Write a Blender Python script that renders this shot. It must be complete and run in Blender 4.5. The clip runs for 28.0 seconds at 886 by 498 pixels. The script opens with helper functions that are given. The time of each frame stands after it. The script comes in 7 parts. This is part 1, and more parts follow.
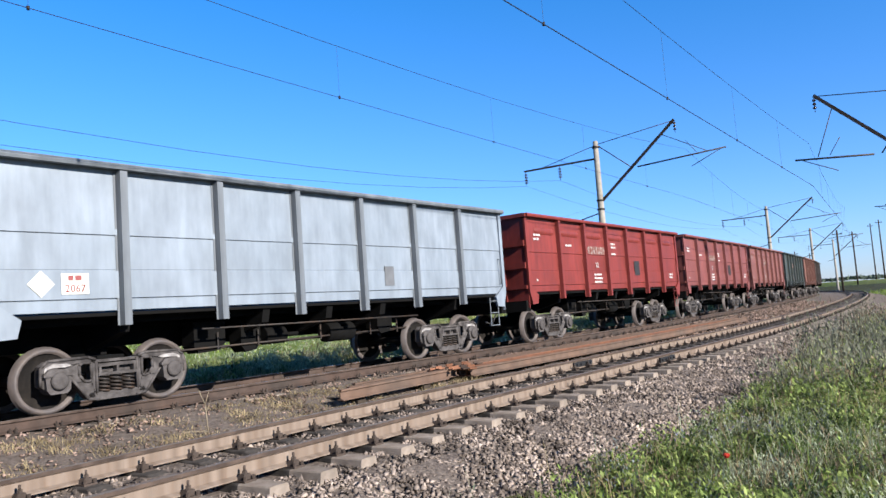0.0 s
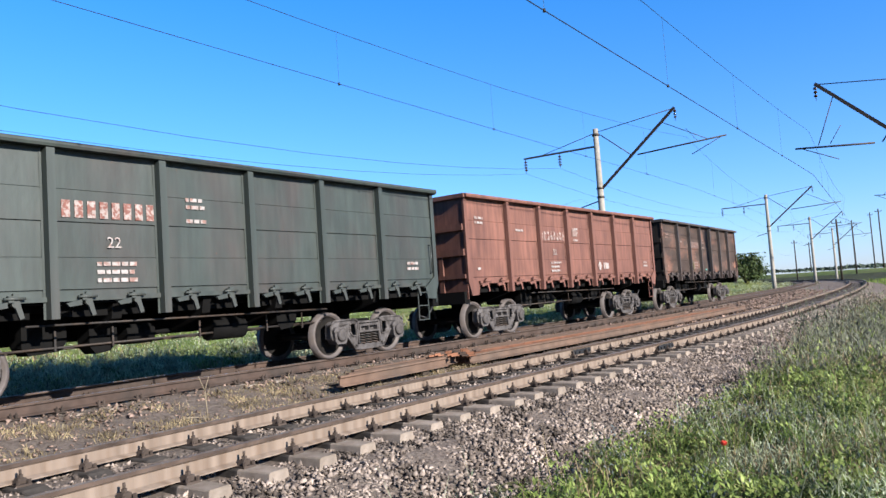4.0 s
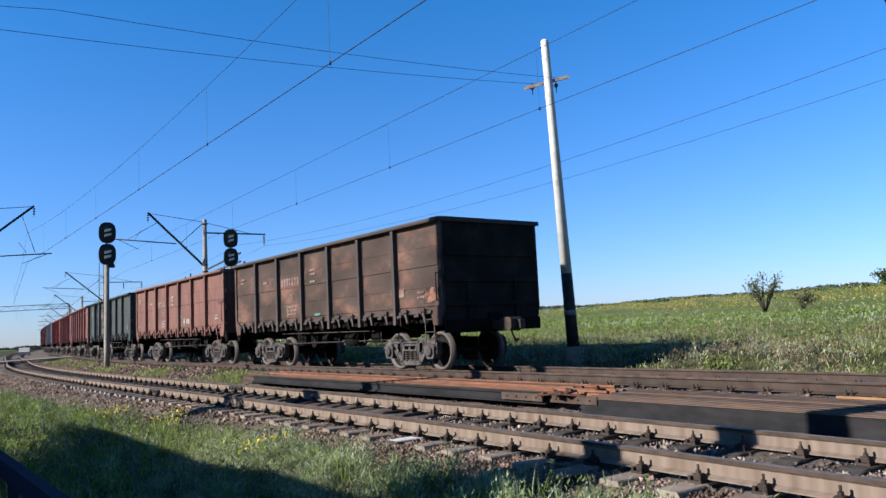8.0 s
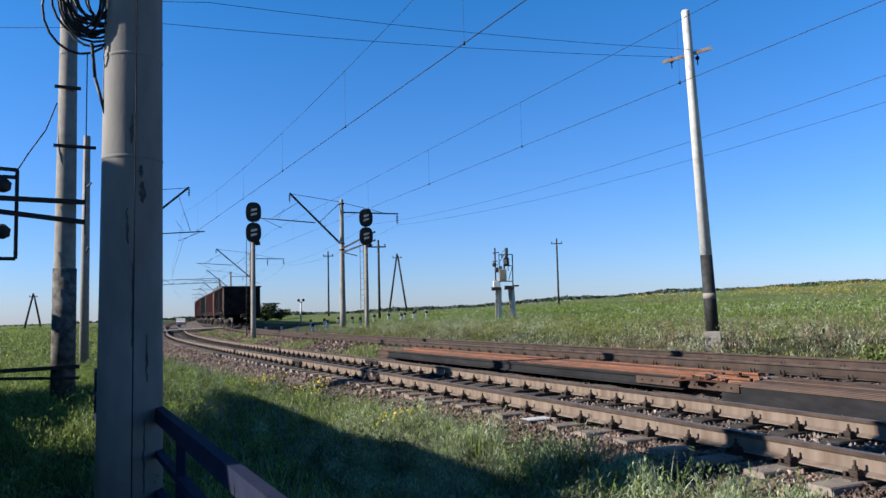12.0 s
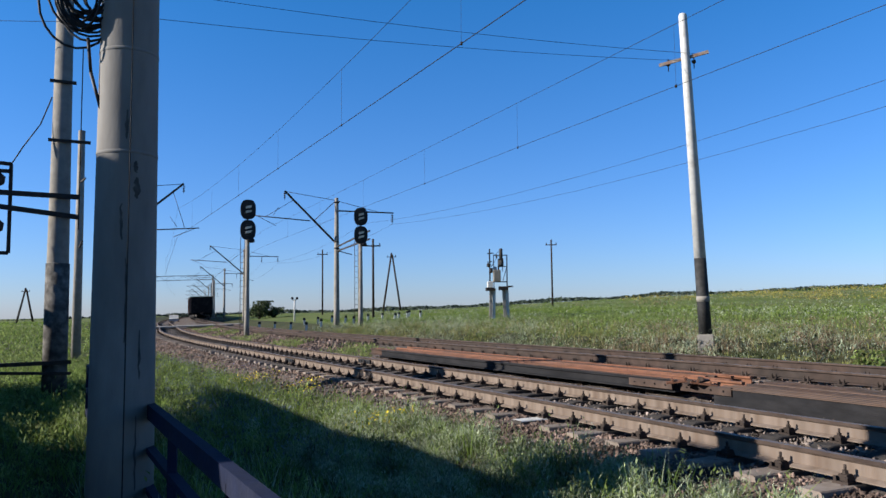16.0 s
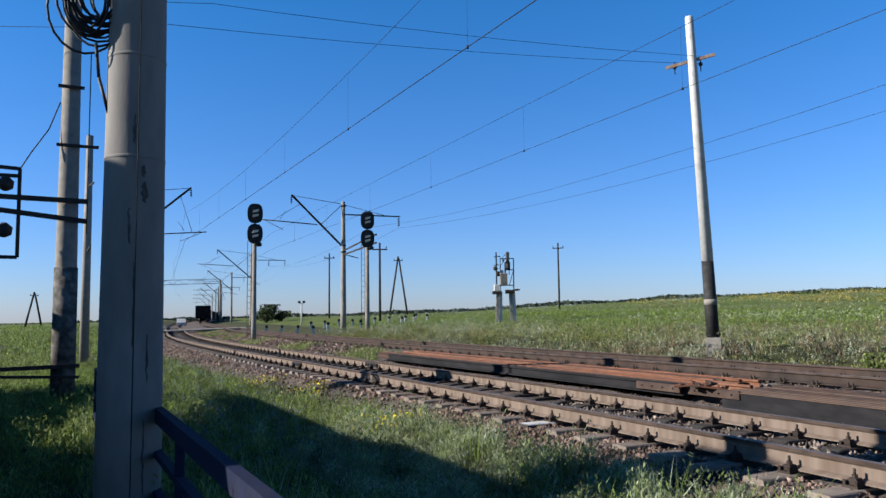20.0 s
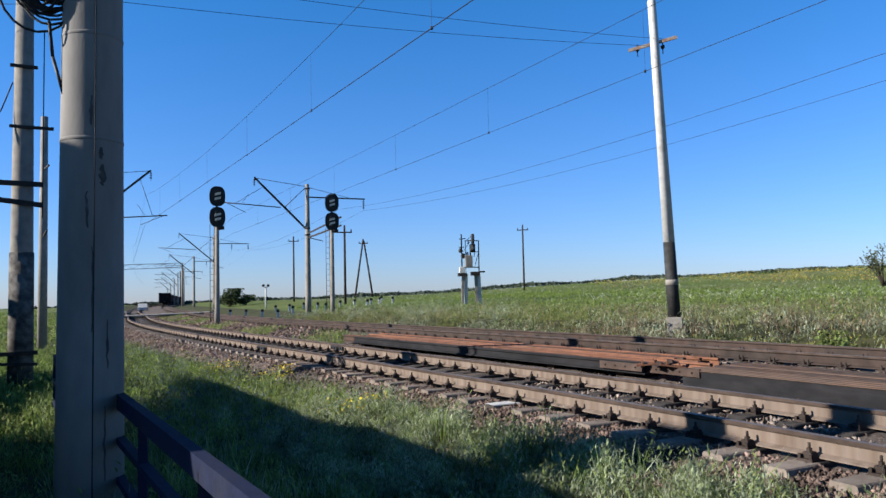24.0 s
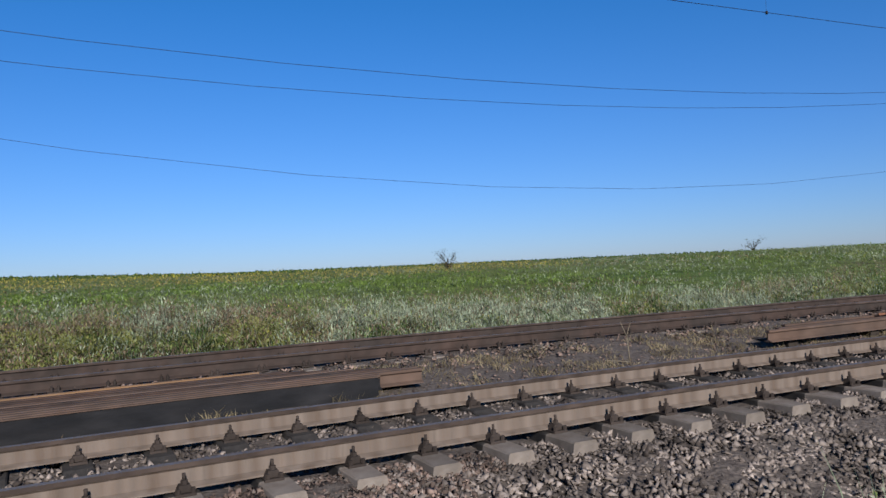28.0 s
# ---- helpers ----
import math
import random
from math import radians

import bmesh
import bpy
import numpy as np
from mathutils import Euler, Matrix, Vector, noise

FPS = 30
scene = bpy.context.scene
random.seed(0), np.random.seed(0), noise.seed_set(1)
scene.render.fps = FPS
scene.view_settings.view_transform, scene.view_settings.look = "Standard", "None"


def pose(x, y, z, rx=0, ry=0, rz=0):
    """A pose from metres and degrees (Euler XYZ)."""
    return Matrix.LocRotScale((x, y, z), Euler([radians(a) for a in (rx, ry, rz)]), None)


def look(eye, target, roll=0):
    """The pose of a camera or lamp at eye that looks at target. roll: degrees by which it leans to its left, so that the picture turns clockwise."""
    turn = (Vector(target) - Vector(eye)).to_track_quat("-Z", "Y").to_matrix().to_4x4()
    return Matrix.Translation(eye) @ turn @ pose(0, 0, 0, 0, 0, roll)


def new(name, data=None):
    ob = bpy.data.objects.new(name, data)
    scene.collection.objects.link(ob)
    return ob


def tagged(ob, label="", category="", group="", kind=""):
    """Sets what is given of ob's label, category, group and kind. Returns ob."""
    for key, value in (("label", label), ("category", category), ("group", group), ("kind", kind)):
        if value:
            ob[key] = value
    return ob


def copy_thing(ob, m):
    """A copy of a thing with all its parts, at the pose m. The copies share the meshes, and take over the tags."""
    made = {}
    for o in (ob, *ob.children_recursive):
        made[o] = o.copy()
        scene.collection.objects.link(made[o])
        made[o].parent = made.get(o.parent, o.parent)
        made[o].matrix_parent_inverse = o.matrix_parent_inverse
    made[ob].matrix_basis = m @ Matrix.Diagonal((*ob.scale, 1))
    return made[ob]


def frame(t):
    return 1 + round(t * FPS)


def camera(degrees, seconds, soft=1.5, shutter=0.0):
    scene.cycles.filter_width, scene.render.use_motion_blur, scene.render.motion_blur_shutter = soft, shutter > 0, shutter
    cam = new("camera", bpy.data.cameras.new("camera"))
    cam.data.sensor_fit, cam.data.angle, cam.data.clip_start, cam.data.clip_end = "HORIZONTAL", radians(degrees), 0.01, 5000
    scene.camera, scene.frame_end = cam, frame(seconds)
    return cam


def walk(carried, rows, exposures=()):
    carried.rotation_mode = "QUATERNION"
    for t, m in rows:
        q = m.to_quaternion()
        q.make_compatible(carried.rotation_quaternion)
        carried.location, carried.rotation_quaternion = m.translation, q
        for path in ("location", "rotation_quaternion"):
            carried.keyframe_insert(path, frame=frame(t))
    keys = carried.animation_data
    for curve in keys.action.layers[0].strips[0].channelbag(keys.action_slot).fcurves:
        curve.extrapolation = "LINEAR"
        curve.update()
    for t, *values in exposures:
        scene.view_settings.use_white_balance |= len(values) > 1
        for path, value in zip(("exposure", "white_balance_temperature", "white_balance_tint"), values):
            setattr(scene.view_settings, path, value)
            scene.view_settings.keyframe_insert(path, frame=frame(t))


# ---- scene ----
# camera: a hand-held pan; the viewer sways a step to the west while turning and back again
# rows of STANDS are seconds, x, y; rows of LOOKS are seconds, heading, tilt, lean in degrees
EYE_Z = 1.23
STANDS = [(0, 0.72, 0.09), (6.4, 0.72, 0.09), (6.8, 0.71, 0.09), (7.0, 0.62, 0.08), (7.2, 0.42, 0.07), (7.5, 0.14, 0.09), (8, 0.0, 0.06), (8.5, 0.0, 0.10), (9, 0.05, 0.09), (9.5, 0.025, 0.05), (10, 0, 0), (24.5, 0, 0), (25, 0.0, 0.05), (25.5, 0.08, 0.05), (26, 0.33, 0.07), (26.5, 0.56, 0.07), (27, 0.70, 0.09), (28, 0.72, 0.09)]
LOOKS = [
    (0, -49.21, 4.81, -4.18),
    (0.5, -49.22, 4.78, -4.22),
    (1, -49.23, 4.64, -4.15),
    (1.5, -49.20, 4.45, -4.13),
    (2, -49.26, 4.27, -4.14),
    (2.5, -49.35, 4.02, -4.12),
    (4.5, -49.05, 3.87, -3.91),
    (5, -48.68, 4.08, -3.97),
    (5.5, -48.42, 4.31, -3.85),
    (6, -46.42, 4.36, -3.96),
    (6.1, -44.13, 4.46, -4.06),
    (6.4, -26.87, 4.85, -3.40),
    (6.8, 11.90, 4.18, -4.51),
    (7.2, 40.30, 4.50, -4.66),
    (7.5, 54.83, 5.75, -3.50),
    (8, 69.30, 5.92, -2.70),
    (8.5, 76.40, 5.49, -2.20),
    (9, 78.22, 5.04, -2.00),
    (9.5, 79.00, 4.66, -1.89),
    (10, 79.11, 4.69, -1.69),
    (10.5, 79.27, 4.60, -1.46),
    (11, 79.24, 4.56, -1.38),
    (11.5, 79.22, 4.64, -1.40),
    (12, 79.23, 4.72, -1.39),
    (12.5, 79.12, 4.75, -1.43),
    (14.5, 78.64, 4.88, -1.18),
    (15, 78.58, 4.92, -0.94),
    (15.5, 78.69, 4.85, -0.80),
    (16, 78.82, 4.70, -0.68),
    (16.5, 78.82, 4.68, -0.77),
    (17, 78.94, 4.70, -0.83),
    (17.5, 79.00, 4.65, -0.77),
    (18, 78.95, 4.73, -0.81),
    (18.5, 78.97, 4.56, -0.76),
    (19, 79.28, 4.72, -0.72),
    (19.5, 79.32, 4.80, -0.66),
    (20, 79.32, 4.97, -0.75),
    (20.5, 79.28, 5.03, -0.80),
    (21, 79.38, 4.89, -0.87),
    (21.5, 79.26, 4.83, -0.95),
    (23.5, 77.22, 3.74, -1.24),
    (24, 76.69, 3.58, -1.27),
    (24.5, 75.40, 3.45, -1.31),
    (25, 67.62, 3.08, -1.55),
    (25.5, 56.94, 2.60, -1.70),
    (26, 44.66, 1.97, -1.98),
    (26.5, 32.40, 1.80, -2.25),
    (27, 18.10, 1.70, -3.30),
    (27.5, 2.20, 1.60, -2.80),
    (28, -17.80, 1.88, -3.05),
]


def gaze(t, head, tilt, lean):
    eye = [float(np.interp(t, [r[0] for r in STANDS], [r[k] for r in STANDS])) for k in (1, 2)]
    m = Matrix.Rotation(radians(head), 4, "Z") @ Matrix.Rotation(radians(90 + tilt), 4, "X") @ Matrix.Rotation(radians(lean), 4, "Z")
    return Matrix.Translation((*eye, EYE_Z)) @ m


cam = camera(61.0, 28.0)
walk(cam, [(t, gaze(t, a, b, c)) for t, a, b, c in LOOKS], [(0, 1.58, 6500, 10), (0.9, 1.71, 6500, 10), (5.4, 1.71, 6500, 10), (6, 0.78, 6150, 10), (6.9, 0.88, 6150, 10), (7.05, 0.94, 6150, 10), (7.3, 1.30, 6500, 10), (8, 1.34, 6500, 10), (9, 1.24, 6500, 10), (12, 1.24, 6500, 10), (15, 1.14, 6500, 10), (21, 1.14, 6500, 10), (24, 1.24, 6500, 10), (25, 1.25, 6500, 10), (26.5, 1.07, 6500, 10), (27, 0.86, 6500, 10), (28, 0.50, 6150, 10)])

# ---- light ----
SUN_AZ, SUN_EL = 178.4, 25.0      # degrees anticlockwise from +y, and above the horizon
world = bpy.data.worlds.new("sky")
scene.world = world
world.use_nodes = True
wn = world.node_tree.nodes
sky = wn.new("ShaderNodeTexSky")
sky.sky_type, sky.sun_disc = "NISHITA", False
sky.sun_elevation, sky.sun_rotation = radians(SUN_EL), radians(-SUN_AZ)
sky.air_density, sky.dust_density, sky.ozone_density = 1.0, 0.2, 4.0
# clear dry air: pale towards the horizon, deep blue above
geo = wn.new("ShaderNodeTexCoord")
sep = wn.new("ShaderNodeSeparateXYZ")
up = wn.new("ShaderNodeMapRange")
up.inputs[1].default_value, up.inputs[2].default_value = -0.02, 0.40
air = wn.new("ShaderNodeMix")
air.data_type = "RGBA"
air.inputs["A"].default_value, air.inputs["B"].default_value = (0.76, 0.86, 1.34, 1), (0.27, 0.96, 1.50, 1)
tint = wn.new("ShaderNodeVectorMath")
tint.operation = "MULTIPLY"
wl = world.node_tree.links
wl.new(geo.outputs["Generated"], sep.inputs[0])
wl.new(sep.outputs["Z"], up.inputs[0])
wl.new(up.outputs[0], air.inputs["Factor"])
high = wn.new("ShaderNodeMapRange")
high.inputs[1].default_value, high.inputs[2].default_value = 0.42, 0.95
zenith = wn.new("ShaderNodeMix")
zenith.data_type = "RGBA"
zenith.inputs["B"].default_value = (0.14, 0.42, 0.68, 1)
wl.new(sep.outputs["Z"], high.inputs[0])
wl.new(high.outputs[0], zenith.inputs["Factor"])
wl.new(air.outputs["Result"], zenith.inputs["A"])
wl.new(zenith.outputs["Result"], tint.inputs[1])
wl.new(sky.outputs[0], tint.inputs[0])
wl.new(tint.outputs[0], wn["Background"].inputs[0])
wn["Background"].inputs[1].default_value = 0.055
sun = new("sun", bpy.data.lights.new("sun", "SUN"))
sun.data.energy, sun.data.angle, sun.data.color = 5.0, radians(0.53), (1.0, 0.95, 0.88)
sd = Vector((-math.sin(radians(SUN_AZ)) * math.cos(radians(SUN_EL)), math.cos(radians(SUN_AZ)) * math.cos(radians(SUN_EL)), math.sin(radians(SUN_EL))))
sun.matrix_world = look(sd * 50, (0, 0, 0))


# ---- materials ----
WORN = 0.36      # dust and age on every surface


def mat(name, base, rough=0.7, metal=0.0, vary=0.25, scale=4.0, second=None, second_scale=1.0, second_amount=0.5, bump=0.2, bump_scale=30.0, random=0.0, stretch=(1, 1, 1), edge=0.12):
    """base colour with fine variation, a second colour in patches, bump and a per-object change"""
    base, second = [c * WORN for c in base], [c * WORN for c in (second or base)]
    m = bpy.data.materials.new(name)
    m.use_nodes = True
    nt = m.node_tree
    n, l = nt.nodes, nt.links
    bsdf = n["Principled BSDF"]
    bsdf.inputs["Roughness"].default_value = rough
    bsdf.inputs["Metallic"].default_value = metal
    bsdf.inputs["Specular IOR Level"].default_value = 0.12 if rough > 0.8 else 0.35
    tc = n.new("ShaderNodeTexCoord")
    mp = n.new("ShaderNodeMapping")
    mp.inputs["Scale"].default_value = stretch
    l.new(tc.outputs["Object"], mp.inputs[0])
    fine = n.new("ShaderNodeTexNoise")
    fine.inputs["Scale"].default_value, fine.inputs["Detail"].default_value = scale, 8
    l.new(mp.outputs[0], fine.inputs["Vector"])
    ramp = n.new("ShaderNodeMapRange")
    ramp.inputs[1].default_value, ramp.inputs[2].default_value = 0.3, 0.7
    ramp.inputs[3].default_value, ramp.inputs[4].default_value = 1 - vary, 1 + vary
    l.new(fine.outputs["Fac"], ramp.inputs[0])
    colour = n.new("ShaderNodeMix")
    colour.data_type = "RGBA"
    colour.inputs["A"].default_value = (*base, 1)
    colour.inputs["B"].default_value = (*second, 1)
    big = n.new("ShaderNodeTexNoise")
    big.inputs["Scale"].default_value, big.inputs["Detail"].default_value, big.inputs["Roughness"].default_value = second_scale, 9, 0.62
    l.new(mp.outputs[0], big.inputs["Vector"])
    mask = n.new("ShaderNodeMapRange")
    mask.inputs[1].default_value, mask.inputs[2].default_value = 0.5 - edge + (0.5 - second_amount) * 0.4, 0.5 + edge + (0.5 - second_amount) * 0.4
    l.new(big.outputs["Fac"], mask.inputs[0])
    l.new(mask.outputs[0], colour.inputs["Factor"])
    mul = n.new("ShaderNodeVectorMath")
    mul.operation = "SCALE"
    l.new(colour.outputs["Result"], mul.inputs[0])
    if random:
        info = n.new("ShaderNodeObjectInfo")
        rr = n.new("ShaderNodeMapRange")
        rr.inputs[3].default_value, rr.inputs[4].default_value = 1 - random, 1 + random
        l.new(info.outputs["Random"], rr.inputs[0])
        both = n.new("ShaderNodeMath")
        both.operation = "MULTIPLY"
        l.new(ramp.outputs[0], both.inputs[0])
        l.new(rr.outputs[0], both.inputs[1])
        l.new(both.outputs[0], mul.inputs["Scale"])
    else:
        l.new(ramp.outputs[0], mul.inputs["Scale"])
    l.new(mul.outputs[0], bsdf.inputs["Base Color"])
    if bump:
        bt = n.new("ShaderNodeTexNoise")
        bt.inputs["Scale"].default_value, bt.inputs["Detail"].default_value = bump_scale, 6
        l.new(mp.outputs[0], bt.inputs["Vector"])
        bp = n.new("ShaderNodeBump")
        bp.inputs["Strength"].default_value, bp.inputs["Distance"].default_value = bump, 0.02
        l.new(bt.outputs["Fac"], bp.inputs["Height"])
        l.new(bp.outputs[0], bsdf.inputs["Normal"])
    return m


M = {}
M["rail_side"] = mat("rail_side", (0.43, 0.335, 0.27), 0.85, 0.0, 0.25, 6, (0.25, 0.18, 0.135), 3.0, 0.42, stretch=(3.5, 3.5, 0.25))
M["rail_top"] = mat("rail_top", (0.34, 0.285, 0.25), 0.6, 0.15, 0.15, 8, (0.25, 0.19, 0.16), 1.5, 0.4)
M["rail_edge"] = mat("rail_edge", (0.105, 0.075, 0.062), 0.85, 0.0, 0.3, 5, (0.17, 0.12, 0.095), 2.0, 0.4)
M["fasten"] = mat("fasten", (0.15, 0.112, 0.092), 0.85, 0.0, 0.35, 9, (0.085, 0.065, 0.055), 4.0, 0.5, random=0.3)
M["rail_dark"] = mat("rail_dark", (0.135, 0.09, 0.072), 0.85, 0.0, 0.25, 5, (0.09, 0.07, 0.06), 1.0, 0.5)
M["pile_rust"] = mat("pile_rust", (0.40, 0.175, 0.10), 0.85, 0.0, 0.3, 4, (0.30, 0.155, 0.10), 0.8, 0.42, random=0.3)
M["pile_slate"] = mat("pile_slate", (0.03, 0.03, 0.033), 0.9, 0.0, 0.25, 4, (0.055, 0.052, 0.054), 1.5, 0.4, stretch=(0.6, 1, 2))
M["pile_brown"] = mat("pile_brown", (0.26, 0.165, 0.12), 0.88, 0.0, 0.2, 4, (0.20, 0.145, 0.115), 0.7, 0.45, random=0.12)
M["pile_thin"] = mat("pile_thin", (0.52, 0.27, 0.11), 0.8, 0.0, 0.2, 4, (0.3, 0.2, 0.13), 0.5, 0.4)
M["pile_dark"] = mat("pile_dark", (0.115, 0.085, 0.072), 0.9, 0.0, 0.3, 5, (0.17, 0.10, 0.07), 0.7, 0.4, random=0.2)
M["concrete"] = mat("concrete", (0.58, 0.53, 0.46), 0.9, 0, 0.15, 6, (0.44, 0.40, 0.345), 1.2, 0.4, 0.3, 60, random=0.12)
M["old_concrete"] = mat("old_concrete", (0.50, 0.47, 0.43), 0.85, 0, 0.10, 7, (0.37, 0.345, 0.32), 1.1, 0.4, 0.10, 50, stretch=(1, 1, 0.35))
M["stain"] = mat("stain", (0.15, 0.14, 0.13), 0.9, 0, 0.3, 14, (0.2, 0.185, 0.165), 9, 0.5, 0.3, 60)
M["sleeper_oiled"] = mat("sleeper_oiled", (0.085, 0.075, 0.068), 0.85, 0, 0.3, 9, (0.15, 0.13, 0.115), 3.0, 0.4, 0.4, 70)
M["sleeper"] = mat("sleeper", (0.50, 0.42, 0.355), 0.92, 0, 0.2, 9, (0.40, 0.32, 0.26), 3.0, 0.45, 0.4, 70, random=0.18)
M["white_paint"] = mat("white_paint", (1.22, 1.2, 1.15), 0.8, 0, 0.1, 10, (0.85, 0.82, 0.76), 3, 0.25)
M["black_paint"] = mat("black_paint", (0.03, 0.03, 0.03), 0.75, 0, 0.3, 9, (0.09, 0.085, 0.08), 4, 0.35, 0.4)
M["iron"] = mat("iron", (0.06, 0.052, 0.048), 0.65, 0.4, 0.3, 8, (0.12, 0.075, 0.05), 3, 0.4)
M["steel_dark"] = mat("steel_dark", (0.035, 0.035, 0.038), 0.6, 0.3, 0.2, 8)
M["wire"] = mat("wire", (0.05, 0.045, 0.045), 0.6, 0.6, 0.1, 8, bump=0)
M["insulator"] = mat("insulator", (0.06, 0.03, 0.02), 0.2, 0, 0.2, 8)
M["bogie"] = mat("bogie", (0.19, 0.172, 0.168), 0.86, 0.0, 0.35, 7, (0.09, 0.08, 0.077), 4, 0.5, 0.4, 40, random=0.12)
# dark wheel web, with the side frame's shade put into its colour too
M["wheel"] = mat("wheel", (0.018, 0.016, 0.015), 0.9, 0.0, 0.2, 6, (0.032, 0.026, 0.022), 3, 0.4)
# near-black, so the shade beneath the wagons is part of this colour
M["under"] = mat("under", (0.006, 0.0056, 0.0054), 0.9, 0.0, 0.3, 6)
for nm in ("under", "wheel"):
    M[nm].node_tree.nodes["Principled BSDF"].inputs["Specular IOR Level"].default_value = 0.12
M["ballast"] = mat("ballast", (0.22, 0.175, 0.15), 0.95, 0, 0.5, 22, (0.31, 0.255, 0.215), 6, 0.4, 1.0, 25)
M["grass_ground"] = mat("grass_ground", (0.09, 0.105, 0.035), 1.0, 0, 0.4, 1.5, (0.14, 0.13, 0.06), 0.3, 0.4, 0.8, 6)
M["field_ground"] = mat("field_ground", (0.17, 0.25, 0.045), 1.0, 0, 0.35, 0.6, (0.27, 0.30, 0.09), 0.045, 0.5, 0.8, 3)
M["leaf"] = mat("leaf", (0.05, 0.085, 0.025), 0.8, 0, 0.4, 2, (0.09, 0.1, 0.03), 0.8, 0.5, 0)
M["bark"] = mat("bark", (0.09, 0.07, 0.055), 0.95, 0, 0.3, 12)
M["blue_paint"] = mat("blue_paint", (0.022, 0.032, 0.085), 0.85, 0, 0.2, 8, (0.035, 0.04, 0.07), 3, 0.35)
M["plaster"] = mat("plaster", (0.55, 0.5, 0.42), 0.9, 0, 0.15, 3)
M["roof"] = mat("roof", (0.18, 0.18, 0.18), 0.8, 0, 0.2, 3)


# ---- mesh helpers ----
def quad_box(bm, x0, x1, y0, y1, z0, z1, m=None):
    vs = [bm.verts.new(Vector(c) if m is None else m @ Vector(c)) for c in
          ((x0, y0, z0), (x1, y0, z0), (x1, y1, z0), (x0, y1, z0), (x0, y0, z1), (x1, y0, z1), (x1, y1, z1), (x0, y1, z1))]
    for f in ((3, 2, 1, 0), (4, 5, 6, 7), (0, 1, 5, 4), (1, 2, 6, 5), (2, 3, 7, 6), (3, 0, 4, 7)):
        bm.faces.new([vs[i] for i in f])


def rod(bm, a, b, r0, r1=None, seg=8, caps=True, smooth=True):
    a, b = Vector(a), Vector(b)
    r1 = r0 if r1 is None else r1
    q = (b - a).to_track_quat("Z", "Y")
    rings = []
    for p, r in ((a, r0), (b, r1)):
        rings.append([bm.verts.new(p + q @ Vector((r * math.cos(i * 2 * math.pi / seg), r * math.sin(i * 2 * math.pi / seg), 0))) for i in range(seg)])
    for i in range(seg):
        f = bm.faces.new((rings[0][i], rings[0][(i + 1) % seg], rings[1][(i + 1) % seg], rings[1][i]))
        f.smooth = smooth
    if caps:
        bm.faces.new(rings[0][::-1])
        bm.faces.new(rings[1])


def beam(bm, a, b, w, h):
    """a square bar from a to b, w across and h high"""
    a, b = Vector(a), Vector(b)
    x = (b - a).normalized()
    up = Vector((0, 0, 1)) if abs(x.z) < 0.95 else Vector((0, 1, 0))
    y = up.cross(x).normalized()
    z = x.cross(y)
    m = Matrix((x, y, z)).transposed().to_4x4()
    m.translation = a
    quad_box(bm, 0, (b - a).length, -w / 2, w / 2, -h / 2, h / 2, m)


def lathe(bm, profile, m=None, seg=20, smooth=True):
    """profile of (radius, height) turned round the z axis, then moved by m"""
    m = m or Matrix.Identity(4)
    rings = []
    for r, z in profile:
        rings.append([bm.verts.new(m @ Vector((r * math.cos(i * 2 * math.pi / seg), r * math.sin(i * 2 * math.pi / seg), z))) for i in range(seg)])
    for a, b in zip(rings, rings[1:]):
        for i in range(seg):
            f = bm.faces.new((a[i], a[(i + 1) % seg], b[(i + 1) % seg], b[i]))
            f.smooth = smooth
    bm.faces.new(rings[0][::-1])
    bm.faces.new(rings[-1])


def slab(bm, outline, t0, t1, m=None):
    """a flat outline in x, z, given depth along y"""
    m = m or Matrix.Identity(4)
    a = [bm.verts.new(m @ Vector((x, t0, z))) for x, z in outline]
    b = [bm.verts.new(m @ Vector((x, t1, z))) for x, z in outline]
    bm.faces.new(a)
    bm.faces.new(b[::-1])
    n = len(a)
    for i in range(n):
        bm.faces.new((a[(i + 1) % n], a[i], b[i], b[(i + 1) % n]))


def mesh_of(name, bm, material):
    bmesh.ops.recalc_face_normals(bm, faces=bm.faces)
    me = bpy.data.meshes.new(name)
    bm.to_mesh(me)
    bm.free()
    for x in material if isinstance(material, (list, tuple)) else [material]:
        me.materials.append(x)
    return me


def part(name, bm, material, parent, label=""):
    me = bm if isinstance(bm, bpy.types.Mesh) else mesh_of(name, bm, material)
    ob = new(name, me)
    ob.parent = parent
    return tagged(ob, label)


def thing(name, label, category, group="", at=None):
    ob = new(name)
    ob.empty_display_size = 0.3
    if at is not None:
        ob.matrix_basis = at
    return tagged(ob, label, category, group)


def structure(name, bm, material, label):
    return tagged(new(name, mesh_of(name, bm, material)), label, name.split("_")[0], kind="structure")


# ---- the plan: two tracks side by side, metres; rail heads of the near track at z = 0 ----
HEAD_S = [-300, -240, -150, -120, -100, -85, -70, -52, -40, -25, -12, -5, 0.4, 5.7, 12.7, 20.7, 30.7, 45.7, 70.7, 100.7, 140.7, 200.7, 400]
HEAD_A = [0.085, 0.115, 0.135, 0.155, 0.175, 0.175, 0.162, 0.225, 0.27, 0.285, 0.285, 0.24, 0.16, 0.10, 0.06, 0.08, 0.12, 0.15, 0.18, 0.22, 0.32, 0.5, 0.6]
GRID = np.arange(-760, 400.01, 0.5)
ANG = np.interp(GRID, HEAD_S, HEAD_A)
kern = np.hanning(17) / np.hanning(17).sum()
ANG = np.convolve(np.pad(ANG, 8, "edge"), kern, "valid")
i0 = int(np.argmin(abs(GRID)))
PX = np.concatenate([[0], np.cumsum(np.cos(ANG[:-1]) * 0.5)])
